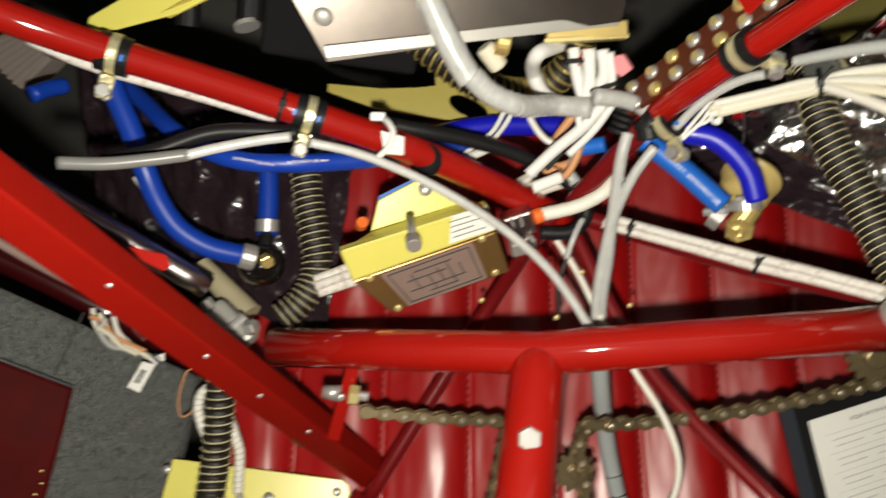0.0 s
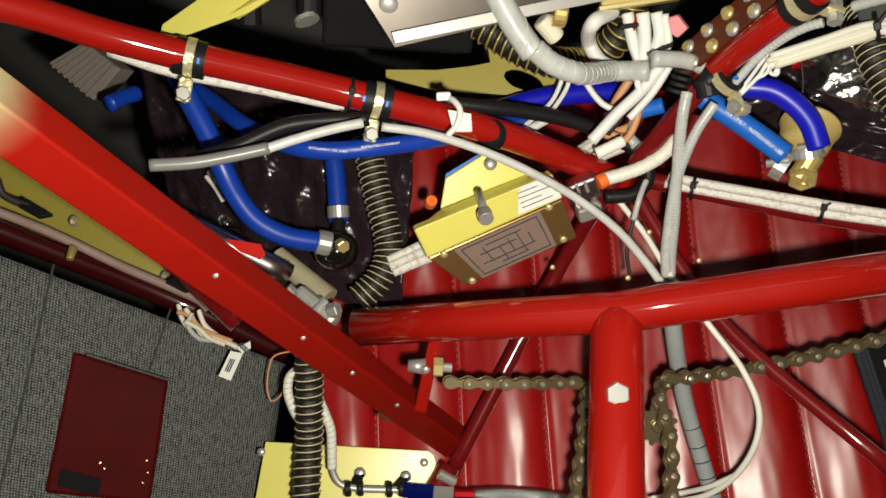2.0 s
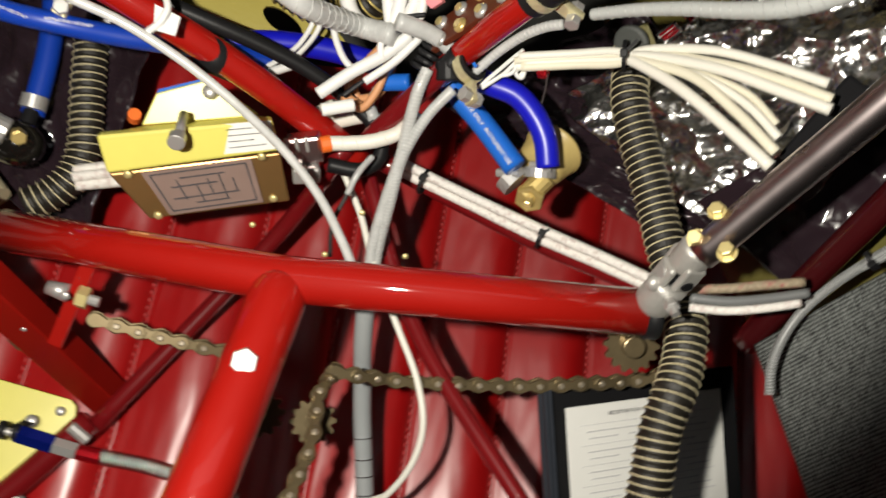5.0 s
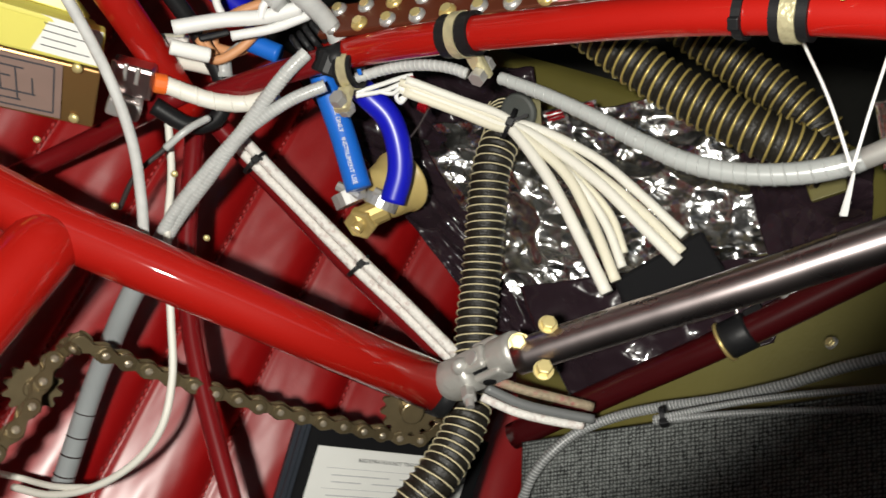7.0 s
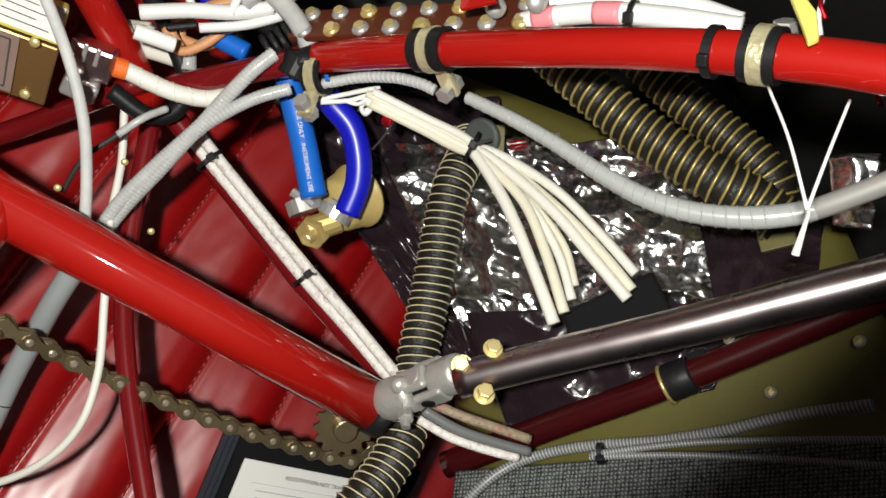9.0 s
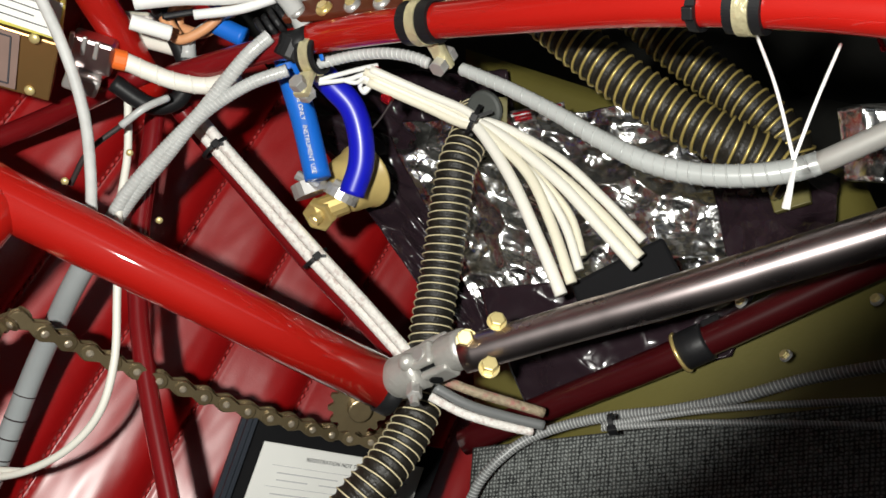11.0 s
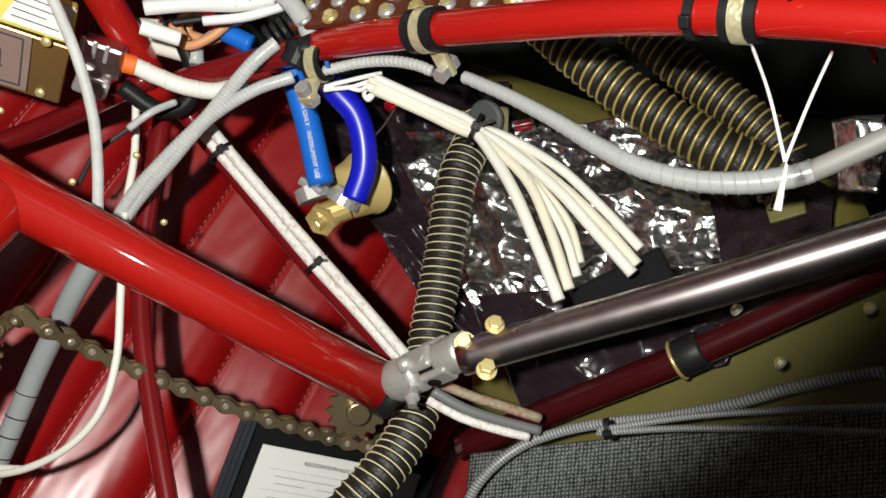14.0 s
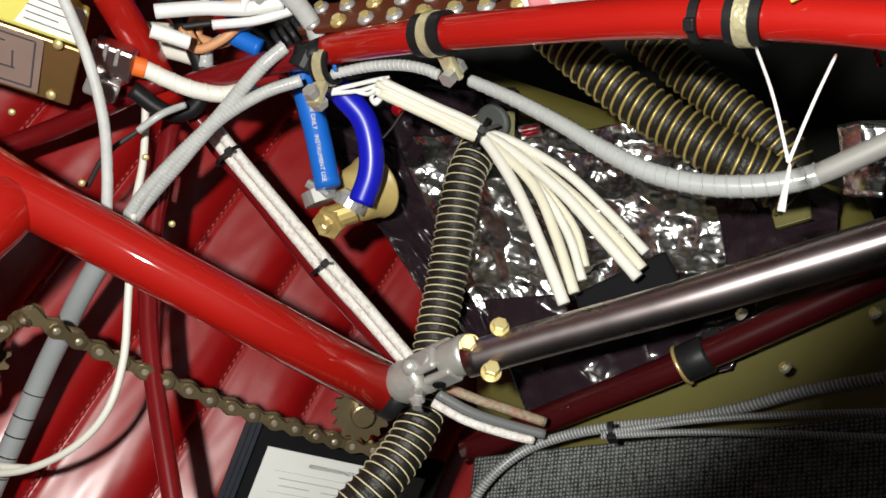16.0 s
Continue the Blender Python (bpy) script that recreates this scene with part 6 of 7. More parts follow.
for p, q in (((0.1742, 0.3979, 0.5340), (0.1802, 0.3946, 0.5301)), ((0.1916, 0.3919, 0.5434), (0.1925, 0.3911, 0.5372))):
    hc = part("hose_clamp", rod_bm(p, q, 0.0100, 18), STEEL, filt, "steel hose clamp")
    part("clamp_screw", rod_bm(Vector(p) + Vector((-0.008, -0.004, 0)), Vector(p) + Vector((0.004, -0.010, 0.002)), 0.0028, 8), STEEL, hc)

# ---- right: fan of white sleeves ----
start = [(0.1589, 0.3771, 0.5997), (0.1877, 0.3702, 0.6084), (0.2114, 0.3655, 0.6154)]
for i, (pts, r) in enumerate((
        ([(0.2181, 0.3603, 0.6150), (0.2389, 0.3356, 0.6053), (0.2592, 0.3098, 0.5903), (0.2765, 0.2873, 0.5761)], 0.0032),
        ([(0.2198, 0.3596, 0.6165), (0.2438, 0.3332, 0.6124), (0.2609, 0.3120, 0.6000), (0.2781, 0.2894, 0.5835)], 0.0028),
        ([(0.2236, 0.3602, 0.6175), (0.2509, 0.3303, 0.6124), (0.2676, 0.3109, 0.6035), (0.2800, 0.2945, 0.5909)], 0.0024),
        ([(0.2243, 0.3620, 0.6176), (0.2523, 0.3328, 0.6147), (0.2690, 0.3146, 0.6089), (0.2801, 0.3004, 0.5973)], 0.0021),
        ([(0.2212, 0.3591, 0.6185), (0.2537, 0.3233, 0.6187), (0.2756, 0.2986, 0.6134), (0.2928, 0.2790, 0.6089)], 0.0030),
        ([(0.2220, 0.3610, 0.6196), (0.2570, 0.3224, 0.6215), (0.2776, 0.2992, 0.6183), (0.2931, 0.2814, 0.6141)], 0.0026),
        ([(0.2214, 0.3614, 0.6213), (0.2495, 0.3315, 0.6281), (0.2717, 0.3076, 0.6256), (0.2915, 0.2860, 0.6212)], 0.0026))):
    off = np.array([0.0035 * math.cos(i * 1.05), 0.003 * math.sin(i * 2), 0.0035 * math.sin(i * 1.05)])
    cable("white_sleeve", [tuple(np.array(q) + off * 0.9) for q in start] + pts, r, CREAM if i % 2 else WHITE_CABLE, "cut white sleeved cable fanning out below a tie", "cable", group="fan of white cables", seg=14)
zip_tie((0.2140, 0.3622, 0.6167), toward((0.2009, 0.3668, 0.6133), (0.2277, 0.3541, 0.6202)), 0.0078, tail=0.010, tail_dir=(0.6, -0.2, 1))
for pts, r, m in (([(0.1398, 0.3800, 0.5802), (0.1479, 0.3793, 0.5910), (0.1555, 0.3800, 0.6011), (0.1602, 0.3799, 0.6069)], 0.00134, WHITE), ([(0.1419, 0.3795, 0.5802), (0.1521, 0.3783, 0.5910), (0.1597, 0.3789, 0.6010), (0.1640, 0.3770, 0.5991), (0.1619, 0.3778, 0.5925)], 0.00135, WHITE), ([(0.1499, 0.3786, 0.5891), (0.1566, 0.3769, 0.5930), (0.1587, 0.3788, 0.6020)], 0.00126, WHITE), ([(0.1628, 0.3777, 0.5924), (0.1640, 0.3774, 0.5962), (0.1620, 0.3782, 0.6053), (0.1578, 0.3804, 0.6036)], 0.00125, CLIP_RED), ([(0.1588, 0.3791, 0.6002), (0.1596, 0.3790, 0.5925), (0.1629, 0.3769, 0.5915), (0.1631, 0.3770, 0.6001)], 0.00125, WHITE), ([(0.1760, 0.3731, 0.5974), (0.1767, 0.3715, 0.5873), (0.1763, 0.3703, 0.5799)], 0.00056, CORD)):
    cable("thin_wire", pts, r, m, "thin white and red wires curled under the tube", "wire", group="curled thin wires", seg=6)
tagged(part("red_splice", rod_bm((0.1713, 0.3764, 0.5968), (0.1760, 0.3731, 0.5974), 0.00338, 12, bevel=0.001), CLIP_RED), "small red crimp splice", "splice")

# ---- right: conduit, clamps and ties on the bowed tube ----
wrapped("grey_conduit", [(0.1346, 0.3707, 0.5881), (0.1446, 0.3617, 0.6029), (0.1540, 0.3473, 0.6136), (0.1624, 0.3361, 0.6190), (0.1669, 0.3309, 0.6203)], 0.00260, "thin grey wrapped cable into the clamp", pitch=0.0028)
line_pts = [(0.1777, 0.3211, 0.6277), (0.1857, 0.3125, 0.6303), (0.1951, 0.3024, 0.6331), (0.2119, 0.2844, 0.6366), (0.2269, 0.2665, 0.6384), (0.2411, 0.2497, 0.6419), (0.2535, 0.2337, 0.6496), (0.2639, 0.2188, 0.6613), (0.2699, 0.2093, 0.6719), (0.2719, 0.2053, 0.6775)]
ln2 = spline(line_pts, 10)
SAG_WRAP = material("translucent_grey_conduit", (0.38, 0.395, 0.385), 0.28, vary=0.1, coat=0.4)
wrapped("grey_conduit", line_pts, np.interp(np.linspace(0, 1, len(ln2)), [0, 0.3, 0.55, 0.8, 1], [0.0029, 0.0034, 0.0043, 0.0048, 0.0046]), "milky grey conduit sagging across the foil", SAG_WRAP, 0.0048, wrap=SAG_WRAP)
cable("metal_conduit", [(0.2724, 0.2146, 0.6718), (0.2719, 0.2053, 0.6775), (0.2710, 0.1954, 0.6865), (0.2694, 0.1806, 0.7009)], 0.00430, ALU, "smooth grey metal end of the conduit", "conduit", seg=18)
right_dir = toward((0.1371, 0.3513, 0.6132), (0.1655, 0.2821, 0.6514))
adel_clamp((0.1499, 0.3194, 0.6315), right_dir, 0.0081, (0.0210, 0.0152, -0.0129), "black cushioned loop clamp with a crimped gold foot", BAND)
adel_clamp((0.2016, 0.1992, 0.6926), toward((0.1921, 0.2201, 0.6832), (0.2111, 0.1794, 0.7008)), 0.0081, (0.2, 0.9, 0.5), "black cushioned loop clamp on the bowed tube", BAND, 0.0062)
zip_tie((0.1949, 0.2138, 0.6860), toward((0.1921, 0.2201, 0.6832), (0.2111, 0.1794, 0.7008)), 0.0082, "black cable tie round the red tube", tail=0, width=0.0034)
v, f = sweep(np.array([(0.1187, 0.3848, 0.5843), (0.1223, 0.3810, 0.5891), (0.1250, 0.3767, 0.5947)]), 0.00723, 20)
tagged(link_mesh("rubber_sleeve", v, f, BLACK), "black rubber sleeve at the tube's joint", "sleeve")
boot = base("rubber_boot", (0.1100, 0.3934, 0.5890), "ribbed black rubber boot where the grey cables part", "boot")
for k in range(4):
    p = lerp((0.1072, 0.3951, 0.5817), (0.1115, 0.3929, 0.5979), k / 4)
    part("ring", rod_bm(p, lerp((0.1072, 0.3951, 0.5817), (0.1115, 0.3929, 0.5979), k / 4 + 0.2), 0.0082 - 0.0006 * (k % 2), 18, bevel=0.0012), BLACK, boot)
tieV = base("white_tie", (0.2102, 0.1438, 0.6494), "thin white plastic tie drawn to a point", "cable tie")
cable("strap", [(0.2077, 0.1935, 0.6849), (0.2082, 0.1671, 0.6678), (0.2126, 0.1459, 0.6504)], 0.00057, WHITE, parent=tieV, seg=6)
cable("strap", [(0.2164, 0.1684, 0.6915), (0.2132, 0.1561, 0.6705), (0.2126, 0.1459, 0.6504)], 0.00057, WHITE, parent=tieV, seg=6)
part("tail", slab([(0.2114, 0.1456, 0.6505), (0.2126, 0.1459, 0.6504), (0.2279, 0.1488, 0.6409), (0.2254, 0.1495, 0.6398)], 0.0008), WHITE, tieV)

# ---- right: foil, plastic, skin, longeron, cloth ----
foil = patch("foil_sheet", [(0.2111, 0.4734, 0.5856), (0.3203, 0.3618, 0.7119), (0.3621, 0.2949, 0.6531), (0.3009, 0.3801, 0.5353)], 150, 110, FOIL, amp=0.009, freq=34, thick=0.001, sharp=True, seed=21, away=(1, 0.3, 0))
tagged(foil, "crumpled silver foil blanket against the side skin", "foil")
bag2 = patch("film_sheet", [(0.1331, 0.5125, 0.5650), (0.2511, 0.4662, 0.6611), (0.3515, 0.3472, 0.5477), (0.2940, 0.3763, 0.5146)], 80, 80, DARK_FILM, amp=0.007, freq=38, thick=0.001, sharp=True, seed=14, away=(1, 0.5, 0))
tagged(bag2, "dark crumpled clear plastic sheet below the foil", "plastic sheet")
# sheet added over the skin in place of the yoke shaft's shadow
shade_sheet_low = patch("film_sheet", [(0.2860, 0.3711, 0.5470), (0.3547, 0.2818, 0.6534), (0.3685, 0.2723, 0.6068), (0.3385, 0.3341, 0.5122)], 60, 40, DARK_FILM, amp=0.006, freq=26, thick=0.001, sharp=True, seed=23, away=(1, 0.5, 0))
tagged(shade_sheet_low, "added dark sheet standing in for shade behind the yoke shaft", "plastic sheet")
skin = patch("wall_skin", [(0.2329, 0.5129, 0.6620), (0.3874, 0.3053, 0.7281), (0.4174, 0.1700, 0.6361), (0.3537, 0.3680, 0.4667)], 20, 20, SHADED_CHROMATE, amp=0.001, freq=8, thick=0.002, away=(1, 0, 0))
tagged(skin, "yellow-green primed metal side skin, darkened for shade", "wall", kind="structure")
for at in ((0.3473, 0.2261, 0.6191), (0.3515, 0.2130, 0.6609), (0.3282, 0.2480, 0.6261)):
    screw_ob = bolt("bolt", at, (-0.954, 0.298, 0), 0.0022, CADMIUM, "small gold bolt in the right-hand skin")
frame_tube([(0.3240, 0.3380, 0.4743), (0.3364, 0.3091, 0.5334), (0.3455, 0.2761, 0.5911), (0.3528, 0.2490, 0.6435), (0.3562, 0.2232, 0.6899)], 0.00780, DEEP_SHADE_RED, "red longeron tube along the primed skin, darkened for shade")
c_at, c_dir = Vector((0.3464, 0.2726, 0.5978)), Vector((0.1228, -0.4559, 0.8815))
ring = base("loop_clamp", c_at, "black cushioned clamp round the red longeron", "clamp", "clamps on the tubes")
v, f = lathe(c_at - c_dir * 0.0075, c_dir, [(0, 0.0070), (0.0003, 0.0092), (0.0015, 0.0098), (0.0135, 0.0098), (0.0147, 0.0092), (0.015, 0.0070)], 28)
link_mesh("rubber_cushion", v, f, BLACK, ring)
v, f = lathe(c_at - c_dir * 0.0082, c_dir, [(0, 0.0086), (0.0001, 0.0106), (0.0016, 0.0108), (0.0017, 0.0086)], 28)
link_mesh("metal_band", v, f, BRASS, ring, "thin gold band")
part("foot", box_bm(c_at + Vector((-0.003, -0.004, 0.013)), axes_of(c_dir, (0, 0, 1)), (0.010, 0.010, 0.004), 0.001), BLACK, ring)
cloth_r = patch("wall_cloth", [(0.3235, 0.3274, 0.4773), (0.3936, 0.1769, 0.6603), (0.4236, 0.1243, 0.5721), (0.3660, 0.2690, 0.3869)], 40, 30, CLOTH, amp=0.002, freq=9, thick=0.010, away=(1, 0.3, 0))
tagged(cloth_r, "dark grey woven tweed cloth side panel", "wall panel", kind="structure")
wrapped("grey_cable", [(0.3209, 0.2944, 0.4598), (0.3184, 0.2964, 0.4727), (0.3191, 0.2972, 0.4884), (0.3238, 0.2963, 0.5059), (0.3313, 0.2889, 0.5256), (0.3388, 0.2759, 0.5449), (0.3467, 0.2573, 0.5661), (0.3512, 0.2351, 0.5917), (0.3566, 0.2180, 0.6168), (0.3621, 0.1953, 0.6422)], 0.00260, "thin grey wrapped cable along the cloth edge", SHADED_WRAP, 0.0018, wrap=GREY_WRAP)
for pts in ([(0.3142, 0.2496, 0.5421), (0.3325, 0.2246, 0.5797), (0.3712, 0.1758, 0.6422)], [(0.3146, 0.2489, 0.5412), (0.3321, 0.2266, 0.5703), (0.3768, 0.1715, 0.6331)]):
    wrapped("grey_cable", pts, 0.0015, "thin grey wrapped cable along the cloth edge", SHADED_WRAP, 0.0014, wrap=GREY_WRAP)
STRIPED = material("striped_braid", (0.30, 0.24, 0.16), 0.6, vary=0.6, scale=420, bump=0.8, bump_scale=700, stain=(0.35, 0.05, 0.07), stain_amount=0.8, stain_scale=220)
zip_tie((0.3152, 0.2472, 0.5464), toward((0.3133, 0.2491, 0.5429), (0.3264, 0.2302, 0.5704)), 0.00284, "small black tie round the thin grey cables", tail=0)
for pts, r, m in (([(0.2650, 0.3037, 0.5002), (0.2826, 0.2966, 0.5040), (0.3019, 0.2906, 0.5117), (0.3171, 0.2849, 0.5193)], 0.0026, SHADED_WRAP), ([(0.2659, 0.3029, 0.4952), (0.2835, 0.2959, 0.4991), (0.3028, 0.2899, 0.5069), (0.3154, 0.2864, 0.5131)], 0.0023, WHITE_BRAID), ([(0.2659, 0.3113, 0.5029), (0.2824, 0.3022, 0.5095), (0.2969, 0.2964, 0.5158), (0.3166, 0.2908, 0.5235)], 0.0026, STRIPED)):
    cable("braided_cable", pts, r, m, "braided and grey cables leaving the joint", group="cables below the joint")

for c4 in ([(0.2354, 0.3836, 0.6352), (0.2422, 0.3779, 0.6448), (0.2471, 0.3732, 0.6403), (0.2411, 0.3785, 0.6310)], [(0.2452, 0.3768, 0.6484), (0.2514, 0.3702, 0.6576), (0.2551, 0.3672, 0.6539), (0.2492, 0.3725, 0.6447)]):
    scrap = tagged(part("printed_scrap", slab(c4, 0.0006), FOIL), "silver film scrap with red print on the foil", "scrap", "printed scraps")
    for k in range(3):
        p, q = lerp(c4[0], c4[3], 0.25 + 0.25 * k), lerp(c4[1], c4[2], 0.25 + 0.25 * k)
        part("print_bar", rod_bm(Vector(lerp(p, q, 0.1)) - Vector((0.0004, 0.0005, 0)), Vector(lerp(p, q, 0.85)) - Vector((0.0004, 0.0005, 0)), 0.0006, 6), CLIP_RED, scrap)

# ---- right yoke shaft and universal joint ----
cable("yoke_shaft", [(0.2489, 0.2744, 0.5278), (0.2642, 0.2506, 0.5684), (0.2775, 0.2233, 0.6088), (0.2875, 0.1983, 0.6450), (0.2938, 0.1786, 0.6716), (0.3045, 0.1462, 0.7174)], 0.00840, CHROME, "polished steel control yoke shaft", "shaft", seg=32)
uj = base("universal_joint", (0.2496, 0.2929, 0.5145), "grey cast steel universal joint with gold bolts", "joint", "universal joints")
j_a, j_m, j_b = Vector((0.2474, 0.3077, 0.4914)), Vector((0.2496, 0.2929, 0.5145)), Vector((0.2499, 0.2785, 0.5303))
j_dir, j_side, j_up = axes_of(j_b - j_a, (0.2, -1, 0.3))
v, f = lathe(j_a, j_dir, [(0, 0.0096), (0.002, 0.0106), (0.006, 0.0108), (0.011, 0.0104), (0.016, 0.0098), (0.020, 0.0100), (0.021, 0.006)], 40)
link_mesh("cast_body", v, f, CAST, uj)
# solid black rod in place of the shaded gap between the forks
part("slot_shade_block", rod_bm(j_m - j_dir * 0.007, j_m + j_dir * 0.006, 0.0066, 16), MATT_BLACK, uj, "black block for the shade in the fork slot")
v, f = lathe(j_m + j_dir * 0.004, j_dir, [(0, 0.0060), (0.001, 0.0088), (0.004, 0.0094), (0.013, 0.0093), (0.016, 0.0090), (0.0165, 0.0070)], 36)
link_mesh("socket", v, f, CAST, uj)
for t in (-1, 1):
    part("fork_arm", box_bm(j_m - j_dir * 0.004 + j_up * (0.0082 * t), (j_dir, j_up, j_side), (0.019, 0.0046, 0.0120), 0.0021, 4), CAST, uj)
    part("bearing_cap", rod_bm(j_m - j_dir * 0.001 + j_up * (0.0098 * t), j_m - j_dir * 0.001 + j_up * (0.0114 * t), 0.0036, 18, bevel=0.0005), STEEL, uj)
    part("fork_arm", box_bm(j_m + j_dir * 0.003 + j_side * (0.0080 * t), (j_dir, j_side, j_up), (0.017, 0.0044, 0.0115), 0.0020, 4), CAST, uj)
    part("bearing_cap", rod_bm(j_m + j_side * (0.0094 * t), j_m + j_side * (0.0110 * t), 0.0034, 18, bevel=0.0005), MATT_BLACK if t > 0 else STEEL, uj)
part("boss", ball_bm((0.2396, 0.2946, 0.5053), 0.0048, 0.8, (0, -1, 0)), CAST, uj, smooth=True)
part("cross_nut", rod_bm((0.2483, 0.2924, 0.4991), (0.2470, 0.2819, 0.4966), 0.0037, 6, bevel=0.0004), STEEL, uj, "bright steel nut")
part("cross_nut_tip", rod_bm((0.2472, 0.2829, 0.4968), (0.2480, 0.2791, 0.4944), 0.0022, 10), STEEL, uj)
for p, q, r in (((0.2438, 0.2727, 0.5342), (0.2383, 0.2666, 0.5358), 0.0038), ((0.2515, 0.2560, 0.5325), (0.2473, 0.2515, 0.5356), 0.0036), ((0.2457, 0.2664, 0.5496), (0.2430, 0.2633, 0.5517), 0.0034)):
    gb = part("gold_bolt", rod_bm(p, q, r, 6, bevel=0.0005), CADMIUM, uj, "gold hexagon bolt")
    part("bolt_washer", rod_bm(p, lerp(p, q, 0.15), r * 1.3, 16), CADMIUM, gb)

GREY_INK = material("grey_ink", (0.52, 0.52, 0.53), 0.7)
# ---- document pocket with its paper ----
doc = base("document_holder", (0.2229, 0.3738, 0.4098), "black document holder with a white printed form", "document holder")
part("back", slab([(0.2229, 0.3738, 0.4098), (0.3611, 0.4018, 0.4433), (0.3896, 0.3783, 0.3450), (0.2514, 0.3504, 0.3115)], 0.004, 0.0008), BLACK, doc)
form = part("form", slab([(0.2421, 0.3712, 0.4022), (0.3517, 0.3933, 0.4287), (0.3734, 0.3755, 0.3538), (0.2638, 0.3533, 0.3273)], 0.0008), PAPER, doc, "white printed form")
for k in range(3):
    part("edge", slab([(0.2211, 0.3691, 0.4105), (0.2236, 0.3696, 0.4111), (0.2521, 0.3461, 0.3128), (0.2496, 0.3456, 0.3122)] if k == 0 else ([(0.2244, 0.3697, 0.4113), (0.2269, 0.3702, 0.4119), (0.2554, 0.3468, 0.3136), (0.2529, 0.3463, 0.3130)] if k == 1 else [(0.2275, 0.3704, 0.4120), (0.2299, 0.3709, 0.4126), (0.2585, 0.3474, 0.3143), (0.2560, 0.3469, 0.3137)]), 0.002), material("black_card", (0.03, 0.035, 0.045), 0.4), doc, "black card edge")
fr, fu = toward((0.2421, 0.3712, 0.4022), (0.3517, 0.3933, 0.4287)), toward((0.2638, 0.3533, 0.3273), (0.2421, 0.3712, 0.4022))
writing("REGISTRATION NOT TRANSFERABLE", (0.2987, 0.3804, 0.4095), fr, fu, 0.0034, INK, form, 0.0006)
o_ = Vector((0.2421, 0.3712, 0.4022))
fn = Vector((0.1288, -0.9556, 0.2651))
for k in range(14):
    y = -0.0125 - 0.00429 * k
    for x, w in (((0.50, 0.84),) if k % 3 == 0 else ((0.30, 0.36), (0.68, 0.26)) if k % 3 == 1 else ((0.22, 0.18), (0.50, 0.24), (0.82, 0.14))):
        part("print_bar", box_bm(o_ + Vector(fr) * (0.1150 * x) + Vector(fu) * y + fn * 0.0004, axes_of(fr, fu), (0.1150 * w, 0.0003 if k % 3 == 0 else 0.0007, 0.0003)), GREY_INK, form)

# ---- above the bowed tube: bracket, bunched wires, lever ----
rb = tagged(part("red_bracket", slab([(0.1403, 0.2979, 0.6476), (0.1334, 0.3055, 0.6595), (0.1361, 0.2979, 0.6684), (0.1445, 0.2832, 0.6576)], 0.002, 0.0005), RED), "small red bracket holding the terminal board", "bracket")
for at in ((0.1549, 0.3082, 0.6622), (0.1627, 0.2951, 0.6736)):
    screw("screw", at, (-0.2, -1, -0.2), 0.0048, STEEL, rb)
for pts, r in (([(0.1676, 0.3083, 0.6652), (0.1737, 0.2924, 0.6769), (0.1814, 0.2770, 0.6869), (0.1941, 0.2565, 0.6981), (0.2086, 0.2322, 0.7081)], 0.00457), ([(0.1682, 0.3112, 0.6741), (0.1799, 0.2902, 0.6939), (0.1983, 0.2611, 0.7093), (0.2112, 0.2403, 0.7135)], 0.00383), ([(0.1739, 0.3089, 0.6741), (0.1857, 0.2839, 0.6949), (0.2010, 0.2631, 0.7076), (0.2127, 0.2433, 0.7117)], 0.00317)):
    wb = cable("white_wire", pts, r, WHITE, "white sleeved wires above the bowed tube", "wire", group="wires above the tube", seg=12)
    for t in ((0.12, 0.2), (0.45, 0.55)) if r > 0.004 else ():
        ln3 = spline(pts, 10)
        i0, i1 = int(t[0] * len(ln3)), int(t[1] * len(ln3)) + 1
        v, f = sweep(ln3[i0:i1 + 1], r + 0.0003, 14)
        link_mesh("pink_band", v, f, PINK, wb, "pink marker band")
zip_tie((0.1872, 0.2669, 0.6919), toward((0.1814, 0.2770, 0.6869), (0.1941, 0.2565, 0.6981)), 0.00500, "black tie round the white wires", tail=0)
tagged(part("yellow_lever", slab([(0.1914, 0.1963, 0.7101), (0.1927, 0.1954, 0.7136), (0.1951, 0.1847, 0.7083), (0.1974, 0.1768, 0.6994), (0.1961, 0.1778, 0.6960), (0.1926, 0.1867, 0.7037)], 0.003, 0.0008), YELLOW), "yellow metal lever over the tube", "lever")
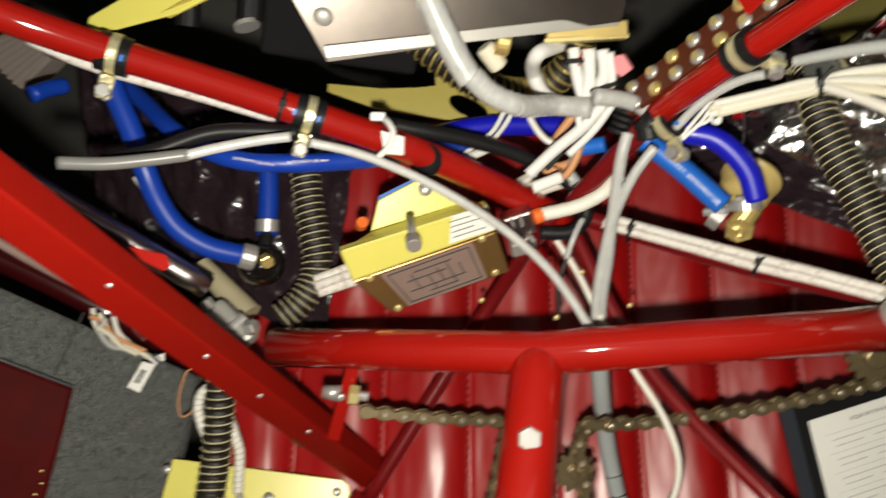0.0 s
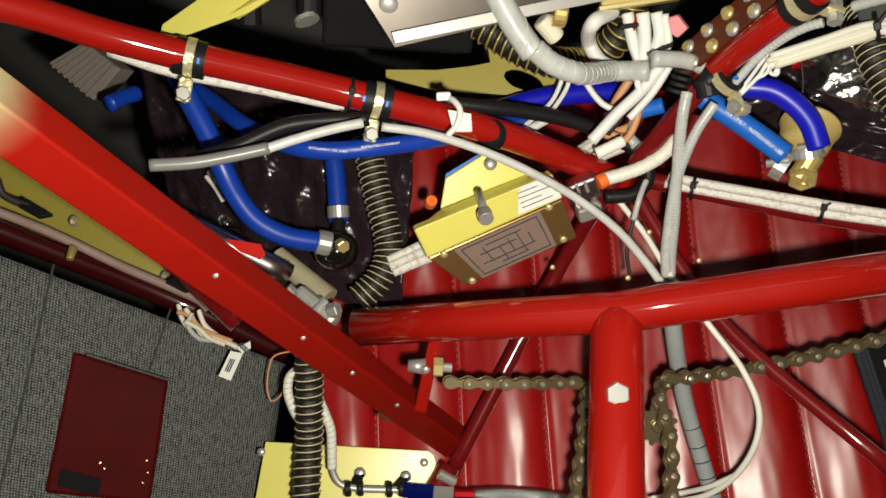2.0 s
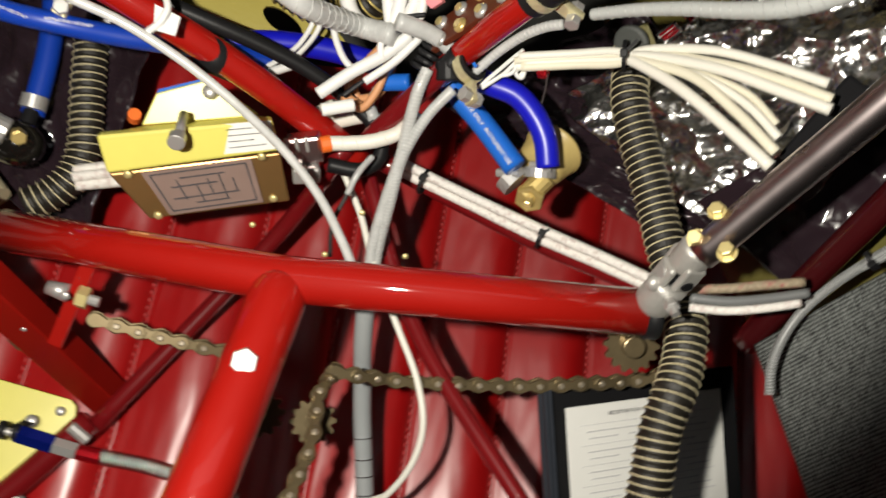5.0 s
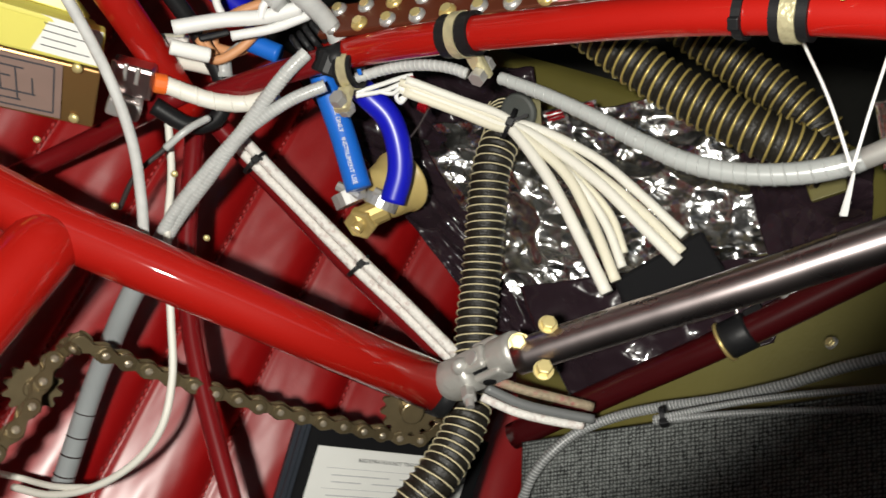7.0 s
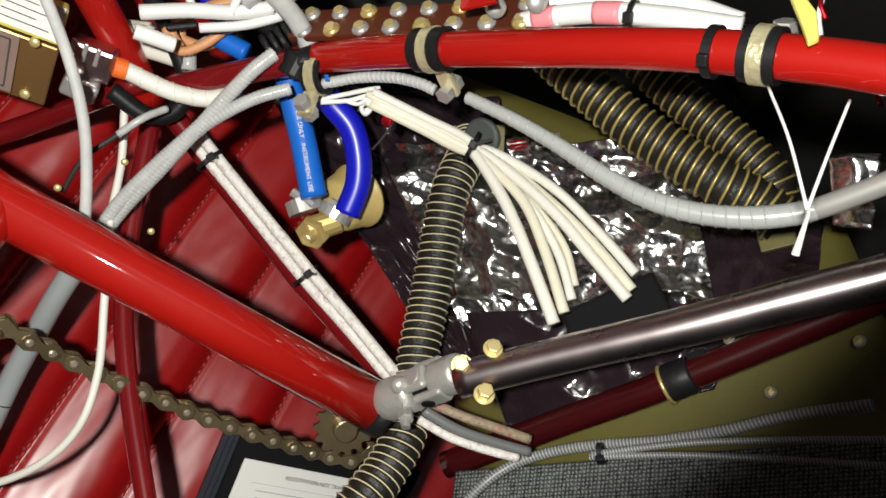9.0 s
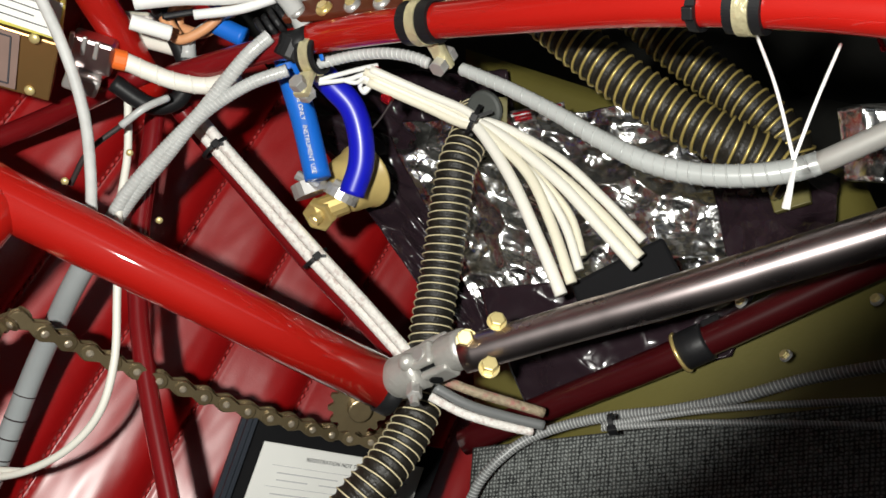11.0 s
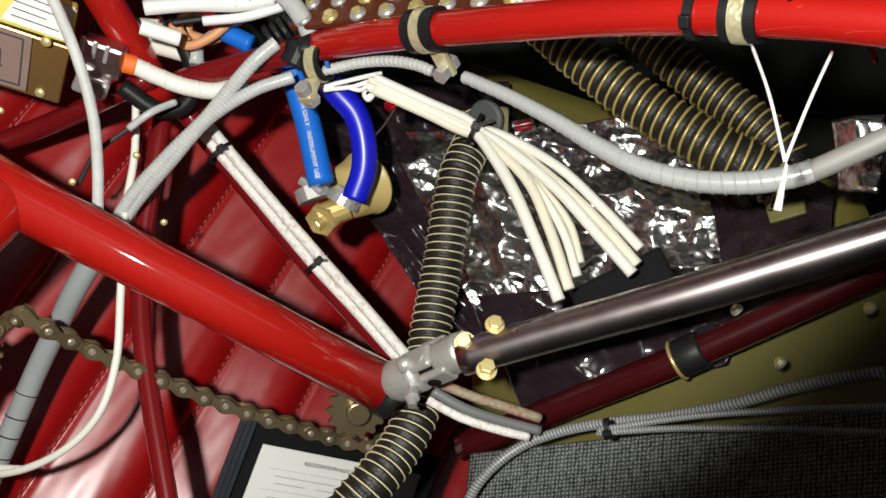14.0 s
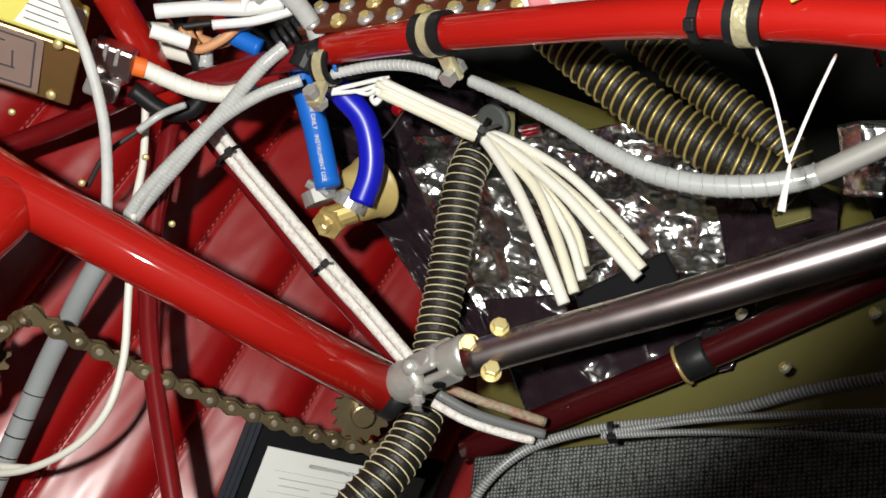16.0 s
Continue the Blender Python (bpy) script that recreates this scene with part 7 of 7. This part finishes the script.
for pts, m in (([(0.2240, 0.2175, 0.7290), (0.2191, 0.2204, 0.7324), (0.2179, 0.2217, 0.7392)], CLIP_RED), ([(0.2264, 0.2165, 0.7233), (0.2216, 0.2196, 0.7290), (0.2179, 0.2216, 0.7369)], WHITE), ([(0.2578, 0.2019, 0.7196), (0.2561, 0.2117, 0.7283), (0.2563, 0.2178, 0.7388)], CLIP_RED)):
    cable("thin_wire", pts, 0.0010, m, "thin coloured wires near the yellow lever", "wire", group="thin coloured wires", seg=6)
tagged(part("primed_channel", slab([(0.3251, 0.2861, 0.6819), (0.3290, 0.2744, 0.6965), (0.3354, 0.2652, 0.6852), (0.3331, 0.2763, 0.6723)], 0.004, 0.0006), SHADED_CHROMATE), "primed channel behind the white tie, darkened for shade", "channel")
# second added sheet, hiding lit skin where it should be dark
shade_sheet_side = patch("film_sheet", [(0.3096, 0.3548, 0.7005), (0.3499, 0.2768, 0.7077), (0.3465, 0.2486, 0.6759), (0.3473, 0.2897, 0.6407)], 50, 50, DARK_FILM, amp=0.006, freq=30, thick=0.001, sharp=True, seed=41, away=(1, 0.3, 0))
tagged(shade_sheet_side, "added dark sheet standing in for darkness beside the foil", "plastic sheet")
tagged(part("black_block", slab([(0.2891, 0.3064, 0.5834), (0.3056, 0.2955, 0.6303), (0.3235, 0.2777, 0.6186), (0.3018, 0.2949, 0.5720)], 0.02, 0.002), MATT_BLACK), "black connector block under the cut cables", "block")
tagged(part("grommet", rod_bm((0.2193, 0.3712, 0.6262), (0.2169, 0.3686, 0.6241), 0.01095, 24, bevel=0.002), material("grey_rubber", (0.06, 0.065, 0.06), 0.6)), "dark grey rubber grommet in the skin", "grommet")
tagged(part("primed_tab", slab([(0.2184, 0.3729, 0.6338), (0.2232, 0.3692, 0.6384), (0.2312, 0.3635, 0.6263), (0.2265, 0.3672, 0.6240)], 0.002), SHADED_CHROMATE), "primed metal tab beside the grommet, darkened for shade", "tab")
patch_ob = patch("foil_sheet", [(0.2994, 0.2485, 0.7147), (0.3067, 0.2333, 0.7269), (0.3205, 0.2208, 0.6980), (0.3149, 0.2352, 0.6922)], 12, 12, FOIL, amp=0.008, freq=40, sharp=True, seed=31, away=(1, 0.3, 0))
tagged(patch_ob, "scrap of crumpled foil in the dark", "foil")
